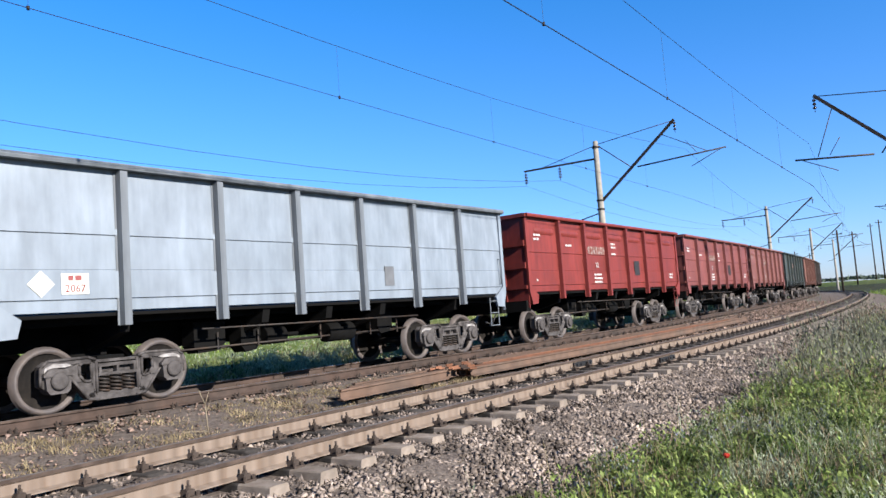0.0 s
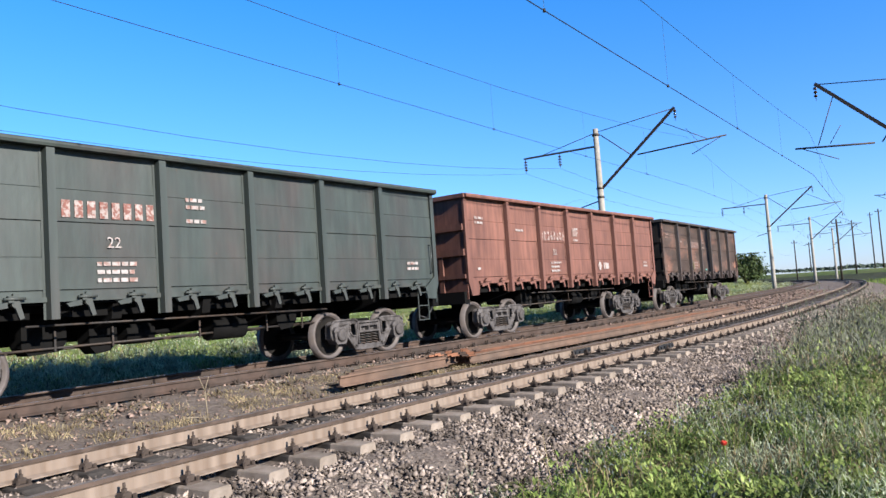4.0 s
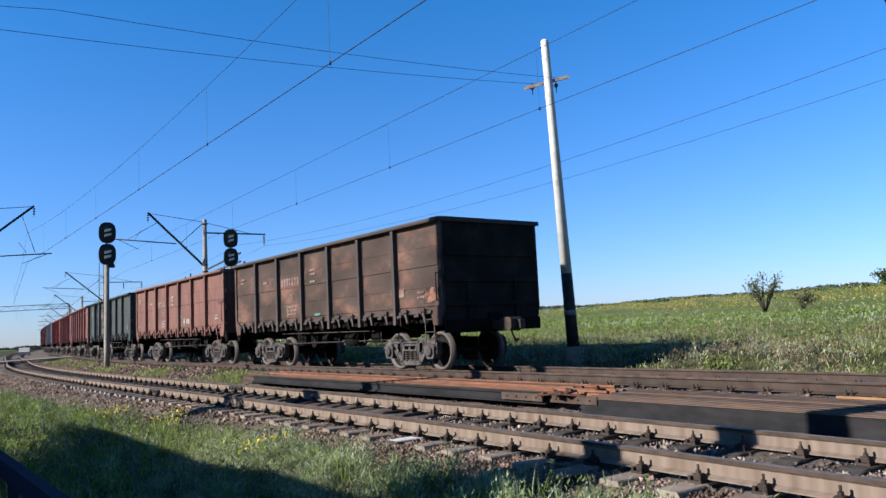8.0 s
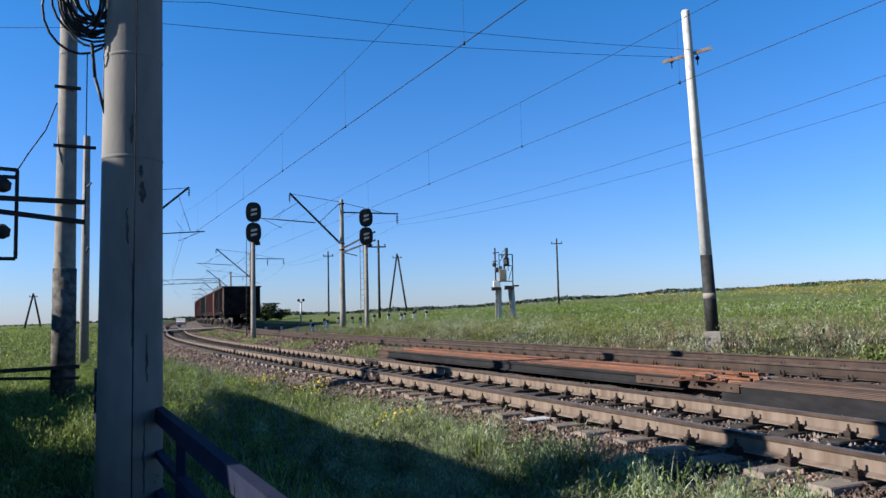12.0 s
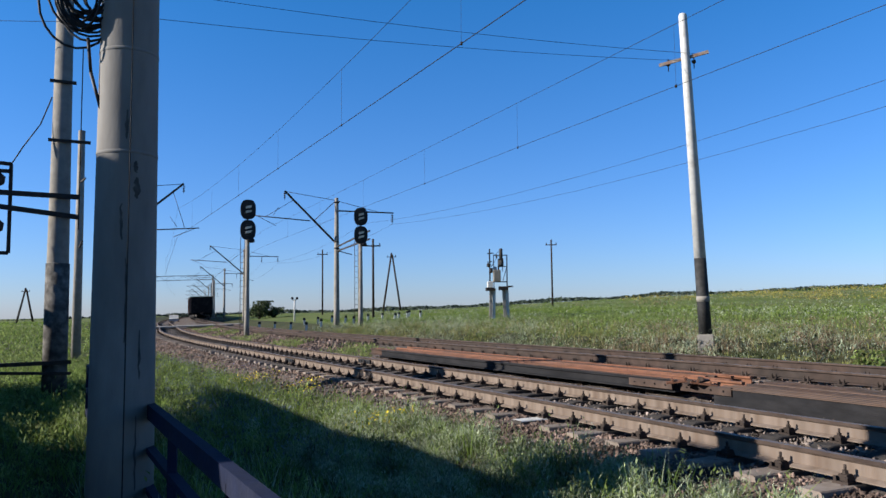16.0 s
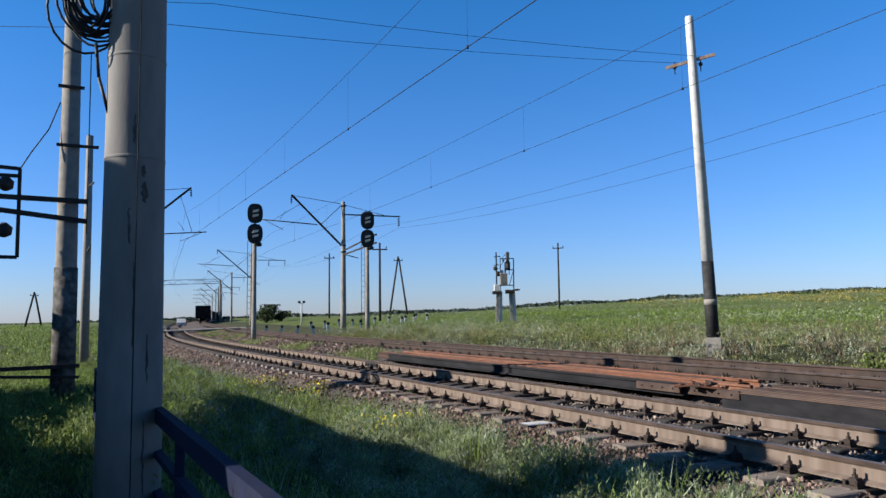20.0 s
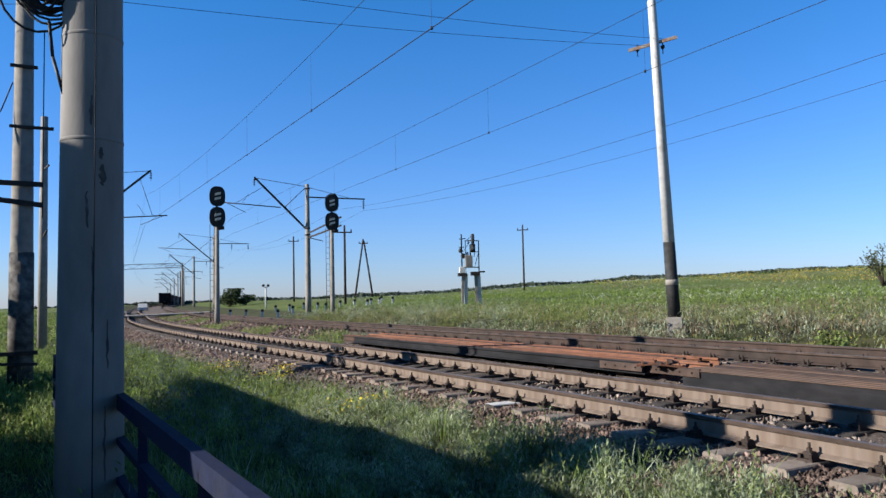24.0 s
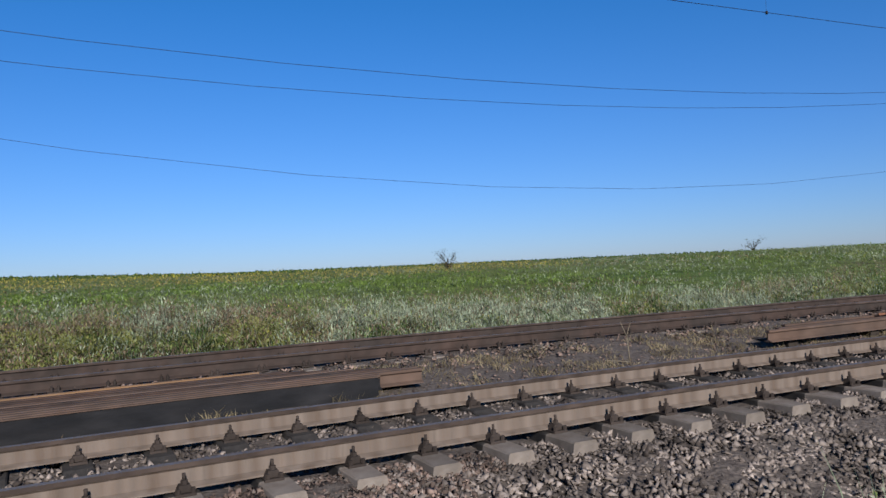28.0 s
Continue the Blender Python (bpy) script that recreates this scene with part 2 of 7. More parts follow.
PY = np.concatenate([[0], np.cumsum(np.sin(ANG[:-1]) * 0.5)])
PX, PY = PX - PX[i0], PY - PY[i0] + 6.50
GAP = 5.35           # between the two centre lines
FAR_Z = 0.17         # the far track lies higher


def near_at(s, off=0.0):
    """point and heading on the near centre line at arc length s, off metres to the north of it"""
    a = float(np.interp(s, GRID, ANG))
    x, y = float(np.interp(s, GRID, PX)), float(np.interp(s, GRID, PY))
    return x - math.sin(a) * off, y + math.cos(a) * off, a


FX, FY = PX - np.sin(ANG) * GAP, PY + np.cos(ANG) * GAP
FS = np.concatenate([[0], np.cumsum(np.hypot(np.diff(FX), np.diff(FY)))])
FS -= FS[i0]


def far_at(s):
    """point and heading on the far centre line at its own arc length"""
    return float(np.interp(s, FS, FX)), float(np.interp(s, FS, FY)), float(np.interp(s, FS, ANG))


def line_y(x):
    x = np.asarray(x, float)
    y = np.interp(x, PX, PY)
    y = np.where(x < PX[0], PY[0] + (x - PX[0]) * math.tan(ANG[0]), y)
    return np.where(x > PX[-1], PY[-1] + (x - PX[-1]) * math.tan(ANG[-1]), y)


def across(x, y):
    """distance to the north of the near centre line"""
    return (np.asarray(y, float) - line_y(x)) * np.cos(np.interp(x, PX, ANG))


PROF_D = [-60, -9, -5.5, -3.3, -2.75, -1.75, -1.5, -1.3, -0.9, 0, 1.5, 2.0, 3.2, 3.7, 7.0, 7.9, 9.0, 10.4, 14, 30]
PROF_Z = [-0.55, -0.5, -0.55, -0.64, -0.6, -0.38, -0.326, -0.294, -0.262, -0.25, -0.24, -0.22, -0.12, -0.05, -0.05, -0.22, 0.0, 0.2, 0.36, 0.85]
RIM_AZ = [-180, -110, -79, -65, -48, -35, -18, -2, 12, 23, 42, 52, 62, 70, 77, 83, 98, 108, 130, 180]
RIM_EL = [-0.4, -0.3, 0.3, 0.62, 0.62, 0.7, 0.85, 1.0, 1.4, 1.6, 1.5, 1.3, 1.05, 0.75, 0.38, 0.2, -0.05, -0.3, -0.4, -0.4]


def ground_z(x, y):
    x, y = np.asarray(x, float), np.asarray(y, float)
    d = across(x, y)
    z = np.interp(d, PROF_D, PROF_Z)
    # stones lie flush with the sleepers in the west
    z = z + 0.034 * np.clip((3 - x) / 3, 0, 1) * np.clip((d + 2.9) / 0.8, 0, 1) * np.clip((-0.85 - d) / 0.1, 0, 1)
    # the land north of the line lies lower towards the east
    z = z - 0.42 * np.clip((x - 1) / 9, 0, 1) * np.clip((d - 7.4) / 2.5, 0, 1) * np.clip((55 - d) / 35, 0, 1)
    r = np.hypot(x, y)
    az = np.degrees(np.arctan2(-x, y))
    rim = np.tan(np.radians(np.interp(az, RIM_AZ, RIM_EL)))
    hill = 1.23 + np.minimum(r, 160) * rim + np.maximum(r - 160, 0) * np.minimum(rim, 0.0) * 0.6 - 0.5
    w = np.clip((r - 25) / 110, 0, 1) * np.clip((np.abs(d - 2.4) - 6) / 14, 0, 1)
    w = w * w * (3 - 2 * w)
    return z * (1 - w) + hill * w


# ---- ground ----
def build_ground():
    xs = [0.0]
    while xs[-1] < 1800:
        xs.append(xs[-1] + (0.5 if xs[-1] < 26 else 1.0 if xs[-1] < 70 else xs[-1] * 0.05))
    xs = [-x for x in xs[:0:-1]] + xs
    ds = [-1.5, -1.25, -0.8, 0, 0.8, 1.25, 1.5, 1.75, 2.0, 2.4, 2.9, 3.3, 3.8, 4.85, 5.9, 6.5, 7.0, 7.4, 7.9, 8.4, 9.0]
    d = 9.6
    while d < 1800:
        ds.append(d)
        d += 0.7 if d < 16 else d * 0.07
    d = -1.75
    while d > -1800:
        ds.insert(0, d)
        d -= 0.33 if d > -9 else -d * 0.08
    X, D = np.meshgrid(xs, ds)
    Y = line_y(X) + D
    Z = ground_z(X, Y)
    n, k = X.shape
    rng = np.random.default_rng(3)
    Z = Z + rng.normal(0, 0.018, Z.shape) * (np.hypot(X, Y) < 60)
    verts = np.stack([X, Y, Z], -1).reshape(-1, 3)
    i = np.arange(n * k).reshape(n, k)
    faces = np.stack([i[:-1, :-1], i[:-1, 1:], i[1:, 1:], i[1:, :-1]], -1).reshape(-1, 4)
    me = bpy.data.meshes.new("ground")
    me.from_pydata(verts.tolist(), [], faces.tolist())
    me.materials.append(M["grass_ground"])
    me.materials.append(M["ballast"])
    me.materials.append(M["field_ground"])
    dc = (D[:-1, :-1] + D[1:, 1:]) / 2
    bed = ((dc > -2.6) & (dc < 7.6)).reshape(-1)
    field = ((dc > 12) | (dc < -12)).reshape(-1)
    me.polygons.foreach_set("material_index", bed.astype(np.int32) + 2 * field.astype(np.int32))
    me.polygons.foreach_set("use_smooth", np.ones(len(faces), bool))
    return tagged(new("ground", me), "steppe ground with green grass beside the gravel bed of a railway", "ground", kind="structure")


ground = build_ground()


# ---- track ----
def rail_outline(h=0.18):
    half = [(0.0375, h), (0.0375, h - 0.03), (0.012, h - 0.05), (0.010, 0.035), (0.075, 0.012), (0.075, 0.0)]
    return [(x, z) for x, z in half] + [(-x, z) for x, z in half[::-1]]


def swept_rail(name, path, material, base=-0.18, parent=None, label="", tops=None, outline=None):
    """a rail along points (x, y, heading, dz)"""
    prof = outline or rail_outline()
    n = len(prof)
    verts, faces, idx = [], [], []
    for x, y, a, dz in path:
        for px, pz in prof:
            verts.append((x - math.sin(a) * px, y + math.cos(a) * px, base + pz + dz))
    for i in range(len(path) - 1):
        for j in range(n):
            k = (j + 1) % n
            faces.append((i * n + j, i * n + k, (i + 1) * n + k, (i + 1) * n + j))
            idx.append(1 if j == n - 1 else 2 if outline is None and j in (0, n - 2) else 0)
    faces.append(tuple(range(n))[::-1])
    faces.append(tuple(range((len(path) - 1) * n, len(path) * n)))
    idx += [0, 0]
    me = bpy.data.meshes.new(name)
    me.from_pydata(verts, [], faces)
    me.materials.append(material)
    me.materials.append(tops or material)
    me.materials.append(M["rail_edge"])
    me.polygons.foreach_set("material_index", idx)
    ob = new(name, me)
    ob.parent = parent
    return tagged(ob, label)


near_track = thing("railway_track", "railway track with brown steel rails on concrete sleepers in gravel", "railway track")
far_track = thing("railway_track", "darker railway track on a raised gravel bed, bolted rails", "railway track")
S_NEAR = list(np.arange(-690, -60, 6.0)) + list(np.arange(-60, 60, 1.0)) + list(np.arange(60, 330, 6.0))
for off, nm in ((-0.797, "rail"), (0.797, "rail")):
    swept_rail(nm, [(*near_at(s, off), 0) for s in S_NEAR], M["rail_side"], parent=near_track, tops=M["rail_top"])
    swept_rail(nm, [(*near_at(s, GAP + off), FAR_Z) for s in S_NEAR], M["rail_dark"], parent=far_track, tops=M["rail_top"])


def obj_mesh(name, build, material):
    bm = bmesh.new()
    build(bm)
    return mesh_of(name, bm, material)


def child(name, me, parent, m, label=""):
    ob = new(name, me)
    ob.parent = parent
    ob.matrix_basis = m
    return tagged(ob, label)


def build_sleeper(bm):
    # concrete sleeper across the track (along y), top under the rails at z = 0, lower in the middle
    sec = [(-1.35, 0.0), (-0.93, 0.0), (-0.45, 0.0), (-0.3, -0.045), (0.3, -0.045), (0.45, 0.0), (0.93, 0.0), (1.35, 0.0)]
    rings = []
    for y, z in sec:
        top, bot = 0.118, 0.15
        if abs(y) > 1.3:
            top, bot = 0.112, 0.148
        rings.append([bm.verts.new((x, y, zz)) for x, zz in ((-bot, -0.2), (-top, z - 0.012), (-top + 0.012, z), (top - 0.012, z), (top, z - 0.012), (bot, -0.2))])
    for a, b in zip(rings, rings[1:]):
        for i in range(6):
            j = (i + 1) % 6
            bm.faces.new((a[i], a[j], b[j], b[i]))
    bm.faces.new(rings[0][::-1])
    bm.faces.new(rings[-1])


def build_fastening(bm):
    # base plate, two clips and two tall screw bolts with nuts, rail along x at y = 0, rail foot at z = 0
    quad_box(bm, -0.07, 0.07, -0.19, 0.19, -0.022, -0.002)
    for s in (-1, 1):
        slab(bm, [(-0.06, 0.0), (0.06, 0.0), (0.035, 0.05), (-0.035, 0.05)], s * 0.112 - 0.04, s * 0.112 + 0.04)
        rod(bm, (0, s * 0.112, 0.045), (0, s * 0.112, 0.078), 0.026, seg=6, smooth=False)
        rod(bm, (0, s * 0.112, 0.075), (0, s * 0.112, 0.125), 0.013, seg=6)
        for x in (-0.05, 0.05):
            rod(bm, (x, s * 0.175, 0.0), (x, s * 0.175, 0.035), 0.018, seg=5, smooth=False)


def build_fastening_low(bm):
    quad_box(bm, -0.09, 0.09, -0.18, 0.18, -0.02, 0.0)
    for s in (-1, 1):
        for x in (-0.04, 0.04):
            rod(bm, (x, s * 0.1, 0.0), (x, s * 0.1, 0.055), 0.022, seg=6, smooth=False)
            rod(bm, (x, s * 0.1, 0.055), (x, s * 0.1, 0.08), 0.011, seg=6)


SLEEPER = obj_mesh("sleeper", build_sleeper, [M["sleeper"], M["sleeper_oiled"]])
for f in SLEEPER.polygons:
    f.material_index = 1 if abs(f.center.y) < 0.9 else 0
SLEEPER_WHITE = obj_mesh("sleeper", build_sleeper, [M["white_paint"], M["sleeper_oiled"]])
for f in SLEEPER_WHITE.polygons:
    f.material_index = 0 if f.center.y < -0.9 and f.normal.z > 0.6 else 1
FASTEN = obj_mesh("rail_fastening", build_fastening, M["fasten"])
FASTEN_LOW = obj_mesh("rail_fastening", build_fastening_low, M["fasten"])
rng = random.Random(5)
STEP = 0.625
sleeper_s = [0.40 + (i - 74) * STEP for i in range(150)]


def track_pose(s, off, z, tilt=0.0):
    x, y, a = near_at(s, off)
    return pose(x, y, z, 0, 0, math.degrees(a) + tilt)


def joined_sleepers(name, stations, off, z, parent, mesh, label, extra=None):
    verts, faces = [], []
    for me, o2, z2 in [(mesh, 0.0, z)] + (extra or []):
        co = np.array([v.co for v in me.vertices])
        fs = [tuple(p.vertices) for p in me.polygons]
        for s in stations:
            m = np.array(track_pose(s, off + o2, z2))
            b = len(verts)
            verts += (co @ m[:3, :3].T + m[:3, 3]).tolist()
            faces += [tuple(b + i for i in f) for f in fs]
    me = bpy.data.meshes.new(name)
    me.from_pydata(verts, [], faces)
    for x in mesh.materials:
        me.materials.append(x)
    one = [p.material_index for p in mesh.polygons] * len(stations)
    me.polygons.foreach_set("material_index", one + [0] * (len(faces) - len(one)))
    ob = new(name, me)
    ob.parent = parent
    return tagged(ob, label, kind="stuff")


for i, s in enumerate(sleeper_s):
    tilt = rng.uniform(-0.9, 0.9)
    white = abs(s + 10.23) < 0.3
    child("sleeper", SLEEPER_WHITE if white else SLEEPER, near_track, track_pose(s, rng.uniform(-0.03, 0.03), -0.2, tilt), "white-painted concrete sleeper" if white else "")
    for off in (-0.797, 0.797):
        child("rail_fastening", FASTEN, near_track, track_pose(s, off, -0.178, tilt + rng.uniform(-3, 3)))
rest = [0.40 - STEP * (74 + k) for k in range(1, 110)] + [0.40 + STEP * (76 + k) for k in range(90)]
joined_sleepers("sleeper_strip", rest, 0.0, -0.2, near_track, SLEEPER, "concrete sleepers farther along")
joined_sleepers("fastening_strip", rest, 0.797, -0.178, near_track, FASTEN, "rail fastenings farther along", [(FASTEN, -1.594, -0.178)])


def build_wood_sleeper(bm):
    quad_box(bm, -0.12, 0.12, -1.3, 1.3, -0.16, 0.0)


SLEEPER_FAR = obj_mesh("sleeper", build_wood_sleeper, M["sleeper"])
far_s = [-46 + i * STEP for i in range(150)]
for i, s in enumerate(far_s):
    child("sleeper", SLEEPER_FAR, far_track, track_pose(s, GAP + rng.uniform(-0.05, 0.05), FAR_Z - 0.215, rng.uniform(-1, 1)))
    for off in (-0.797, 0.797):
        child("rail_fastening", FASTEN_LOW, far_track, track_pose(s, GAP + off, FAR_Z - 0.18))
rest = [-46 - STEP * k for k in range(1, 120)] + [-46 + STEP * (150 + k) for k in range(120)]
joined_sleepers("sleeper_strip", rest, GAP, FAR_Z - 0.215, far_track, SLEEPER_FAR, "sleepers farther along")
joined_sleepers("fastening_strip", rest, GAP - 0.797, FAR_Z - 0.18, far_track, FASTEN_LOW, "rail fastenings farther along")


def build_joint(bm):
    for s in (-1, 1):
        quad_box(bm, -0.42, 0.42, s * 0.045 - 0.018, s * 0.045 + 0.018, 0.03, 0.13)
        for x in (-0.32, -0.13, 0.13, 0.32):
            rod(bm, (x, s * 0.06, 0.08), (x, s * 0.09, 0.08), 0.022, seg=6, smooth=False)


JOINT = obj_mesh("joint_bar", build_joint, M["steel_dark"])
for s, off in ((-22.6, -0.797), (-21.0, 0.797), (15.3, 0.797), (16.1, -0.797)):
    child("joint_bar", JOINT, near_track, track_pose(s, off, -0.18), "black insulated rail joint")


# ---- spare rails stacked between the tracks ----
RAIL_HEAD = [(0.0375, 0.18), (0.0375, 0.15), (0.012, 0.13), (-0.012, 0.13), (-0.0375, 0.15), (-0.0375, 0.18)]
RAIL_WEB = [(0.011, 0.132), (0.010, 0.033), (-0.010, 0.033), (-0.011, 0.132)]
RAIL_FOOT = [(0.010, 0.035), (0.075, 0.012), (0.075, 0.0), (-0.075, 0.0), (-0.075, 0.012), (-0.010, 0.035)]


def spare_rail(s0, s1, off, z, material, label, slew=0.0, tops=None):
    pts = []
    n = max(2, int((s1 - s0) / 1.5))
    for i in range(n + 1):
        s = s0 + (s1 - s0) * i / n
        pts.append((*near_at(s, off + slew * (i / n - 0.5)), z + 0.04))
    ob = thing("spare_rail", label, "rail", "spare rails lying between the tracks")
    swept_rail("rail_head", pts, tops or material, 0.0, ob, outline=RAIL_HEAD)
    swept_rail("rail_web", pts, material, 0.0, ob, outline=RAIL_WEB)
    swept_rail("rail_foot", pts, material, 0.0, ob, outline=RAIL_FOOT)
    return ob


r2 = random.Random(11)
for k in range(9):
    off = 2.07 + k * 0.162
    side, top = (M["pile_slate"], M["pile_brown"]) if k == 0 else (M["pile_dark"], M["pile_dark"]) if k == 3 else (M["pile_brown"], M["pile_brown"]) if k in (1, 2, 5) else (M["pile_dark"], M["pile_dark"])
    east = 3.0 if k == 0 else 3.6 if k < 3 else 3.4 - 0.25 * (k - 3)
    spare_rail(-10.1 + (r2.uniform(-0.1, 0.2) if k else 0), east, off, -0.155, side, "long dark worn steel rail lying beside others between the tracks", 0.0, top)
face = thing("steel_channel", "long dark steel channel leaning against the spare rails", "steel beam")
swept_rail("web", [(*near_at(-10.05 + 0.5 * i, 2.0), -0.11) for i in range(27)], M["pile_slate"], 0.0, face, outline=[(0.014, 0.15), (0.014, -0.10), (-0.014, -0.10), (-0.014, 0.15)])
swept_rail("flange", [(*near_at(-10.05 + 0.5 * i, 2.0), -0.11) for i in range(27)], M["pile_brown"], 0.0, face, outline=[(0.03, 0.165), (0.03, 0.151), (-0.03, 0.151), (-0.03, 0.165)])
spare_rail(-7.0, 1.9, 3.6, -0.15, M["pile_thin"], "thin rusted orange rail lying beside the pile of spare rails", -0.1)
for k in range(10):
    off = 2.05 + k * 0.165
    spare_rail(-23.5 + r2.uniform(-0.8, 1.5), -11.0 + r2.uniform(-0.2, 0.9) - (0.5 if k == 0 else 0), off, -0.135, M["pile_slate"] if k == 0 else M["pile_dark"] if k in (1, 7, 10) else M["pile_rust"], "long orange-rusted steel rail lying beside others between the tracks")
for k in range(9):
    off = 2.1 + k * 0.162
    spare_rail(13.0 + r2.uniform(-0.4, 0.4), 31 + r2.uniform(-5, 6), off, -0.155, M["pile_brown"] if k > 3 else M["pile_rust"] if k > 0 else M["pile_brown"], "long rusted steel rail lying beside others between the tracks")
for k, (a, b, off) in enumerate(((9.2, 12.3, 2.15), (9.6, 12.9, 2.35), (10.1, 13.1, 2.7))):
    spare_rail(a, b, off, -0.13, M["pile_brown"], "short rusted rail offcut lying on its foot", 0.15)


def base_plate_stack(s, off, n, label):
    x, y, a = near_at(s, off)
    for i in range(n):
        bm = bmesh.new()
        quad_box(bm, -0.19, 0.19, -0.08, 0.08, 0, 0.025)
        for e in (-0.09, 0.09):
            quad_box(bm, e - 0.012, e + 0.012, -0.08, 0.08, 0.025, 0.07)
        ob = new("base_plate", mesh_of("base_plate", bm, M["pile_dark"] if i % 2 else M["pile_rust"]))
        ob.matrix_basis = pose(x + math.cos(a) * 0.26 * i + r2.uniform(-0.04, 0.04), y + math.sin(a) * 0.26 * i + 0.06 * (i % 2), 0.075 + 0.012 * (i % 2), r2.uniform(-4, 4), r2.uniform(-12, 12), 70 + r2.uniform(-20, 20))
        tagged(ob, label, "base plate", "loose base plates on the rail pile")


base_plate_stack(12.3, 2.5, 5, "rusty steel base plate lying on spare rails")
base_plate_stack(12.5, 2.15, 4, "dark steel base plate lying on spare rails")
base_plate_stack(-10.7, 1.95, 3, "rusty steel base plate lying on spare rails")


def fish_plates(s, off, z):
    x, y, a = near_at(s, off)
    bm = bmesh.new()
    slab(bm, [(-0.5, 0), (0.5, 0), (0.5, 0.12), (-0.5, 0.12)], -0.02, 0.02)
    p = thing("fishplate", "grey steel fishplate with bolt holes beside the rail pile", "fishplate", at=pose(x, y, z, 0, 0, math.degrees(a)))
    part("plate", bm, M["pile_dark"], p)
    for i in range(4):
        # no hole is cut: a near-black disc stands for its shaded inside
        bm = bmesh.new()
        rod(bm, (-0.36 + i * 0.24, -0.026, 0.06), (-0.36 + i * 0.24, -0.018, 0.06), 0.016, seg=8)
        part("bolt_hole", bm, M["under"], p)


fish_plates(-11.35, 1.96, -0.05)
fish_plates(-10.2, 1.98, -0.05)
for s in (-22.5, -19.5, -16.5, -13.5, -11.6, -9.6, -7.0, -4.4, -1.8, 0.8, 2.6, 9.8, 11.6, 14.0, 18.0, 22.0, 26.0):
    x, y, a = near_at(s, 2.78)
    bm = bmesh.new()
    quad_box(bm, -0.1, 0.1, -0.62, 0.72, 0.0, 0.14)
    ob = new("timber_bearer", mesh_of("timber_bearer", bm, M["bark"]))
    ob.matrix_basis = pose(x, y, -0.262, 0, 0, math.degrees(a))
    tagged(ob, "old dark timber bearer under the spare rails", "timber", "bearers under the spare rails")
# dry plant stalk between the tracks
stalk = thing("dead_stalk", "dry pale dead weed stalk standing between the tracks", "dead weed", at=pose(*near_at(6.67, 2.1)[:2], -0.2))
bm = bmesh.new()
for a, b, r in (((0, 0, 0), (-0.03, 0, 0.4), 0.012), ((-0.03, 0, 0.4), (-0.12, 0, 0.62), 0.008), ((-0.03, 0, 0.42), (0.05, 0.02, 0.6), 0.006), ((0, 0, 0.05), (-0.4, 0, 0.1), 0.008), ((-0.02, 0, 0.3), (0.08, 0.05, 0.45), 0.005)):
    rod(bm, a, b, r, r * 0.6, 6)
part("stem", bm, mat("dry_stem", (0.42, 0.34, 0.24), 0.9, 0, 0.2, 8), stalk)


# ---- open goods wagons ----
def painted(name, base, dirt, amount, scale=0.9, rough=0.55, run_down=0.84, chips=0.70):
    m = mat(name, base, rough, 0.0, 0.16, 3.5, dirt, scale, amount, 0.12, 14, stretch=(1, 1, 0.45), edge=0.1)
    n, l = m.node_tree.nodes, m.node_tree.links
    bsdf = n["Principled BSDF"]
    was = bsdf.inputs["Base Color"].links[0].from_socket
    tc = n.new("ShaderNodeTexCoord")
    mp = n.new("ShaderNodeMapping")
    mp.inputs["Scale"].default_value = (5.0, 5.0, 0.4)
    l.new(tc.outputs["Object"], mp.inputs[0])
    # run-down streaks of dirt, then chipped spots of rust
    run = n.new("ShaderNodeTexNoise")
    run.inputs["Scale"].default_value, run.inputs["Detail"].default_value = 1.6, 7
    l.new(mp.outputs[0], run.inputs["Vector"])
    dark = n.new("ShaderNodeMapRange")
    dark.inputs[1].default_value, dark.inputs[2].default_value, dark.inputs[3].default_value, dark.inputs[4].default_value = 0.38, 0.62, run_down, 1.06
    l.new(run.outputs["Fac"], dark.inputs[0])
    streak = n.new("ShaderNodeVectorMath")
    streak.operation = "SCALE"
    l.new(was, streak.inputs[0])
    l.new(dark.outputs[0], streak.inputs["Scale"])
    chip = n.new("ShaderNodeTexNoise")
    chip.inputs["Scale"].default_value, chip.inputs["Detail"].default_value, chip.inputs["Roughness"].default_value = 5.0, 8, 0.7
    l.new(tc.outputs["Object"], chip.inputs["Vector"])
    hit = n.new("ShaderNodeMapRange")
    hit.inputs[1].default_value, hit.inputs[2].default_value, hit.inputs[4].default_value = chips - 0.04, chips, 0.75
    l.new(chip.outputs["Fac"], hit.inputs[0])
    spot_mix = n.new("ShaderNodeMix")
    spot_mix.data_type = "RGBA"
    spot_mix.inputs["B"].default_value = (0.055, 0.026, 0.017, 1)
    l.new(hit.outputs[0], spot_mix.inputs["Factor"])
    l.new(streak.outputs[0], spot_mix.inputs["A"])
    l.new(spot_mix.outputs["Result"], bsdf.inputs["Base Color"])
    return m


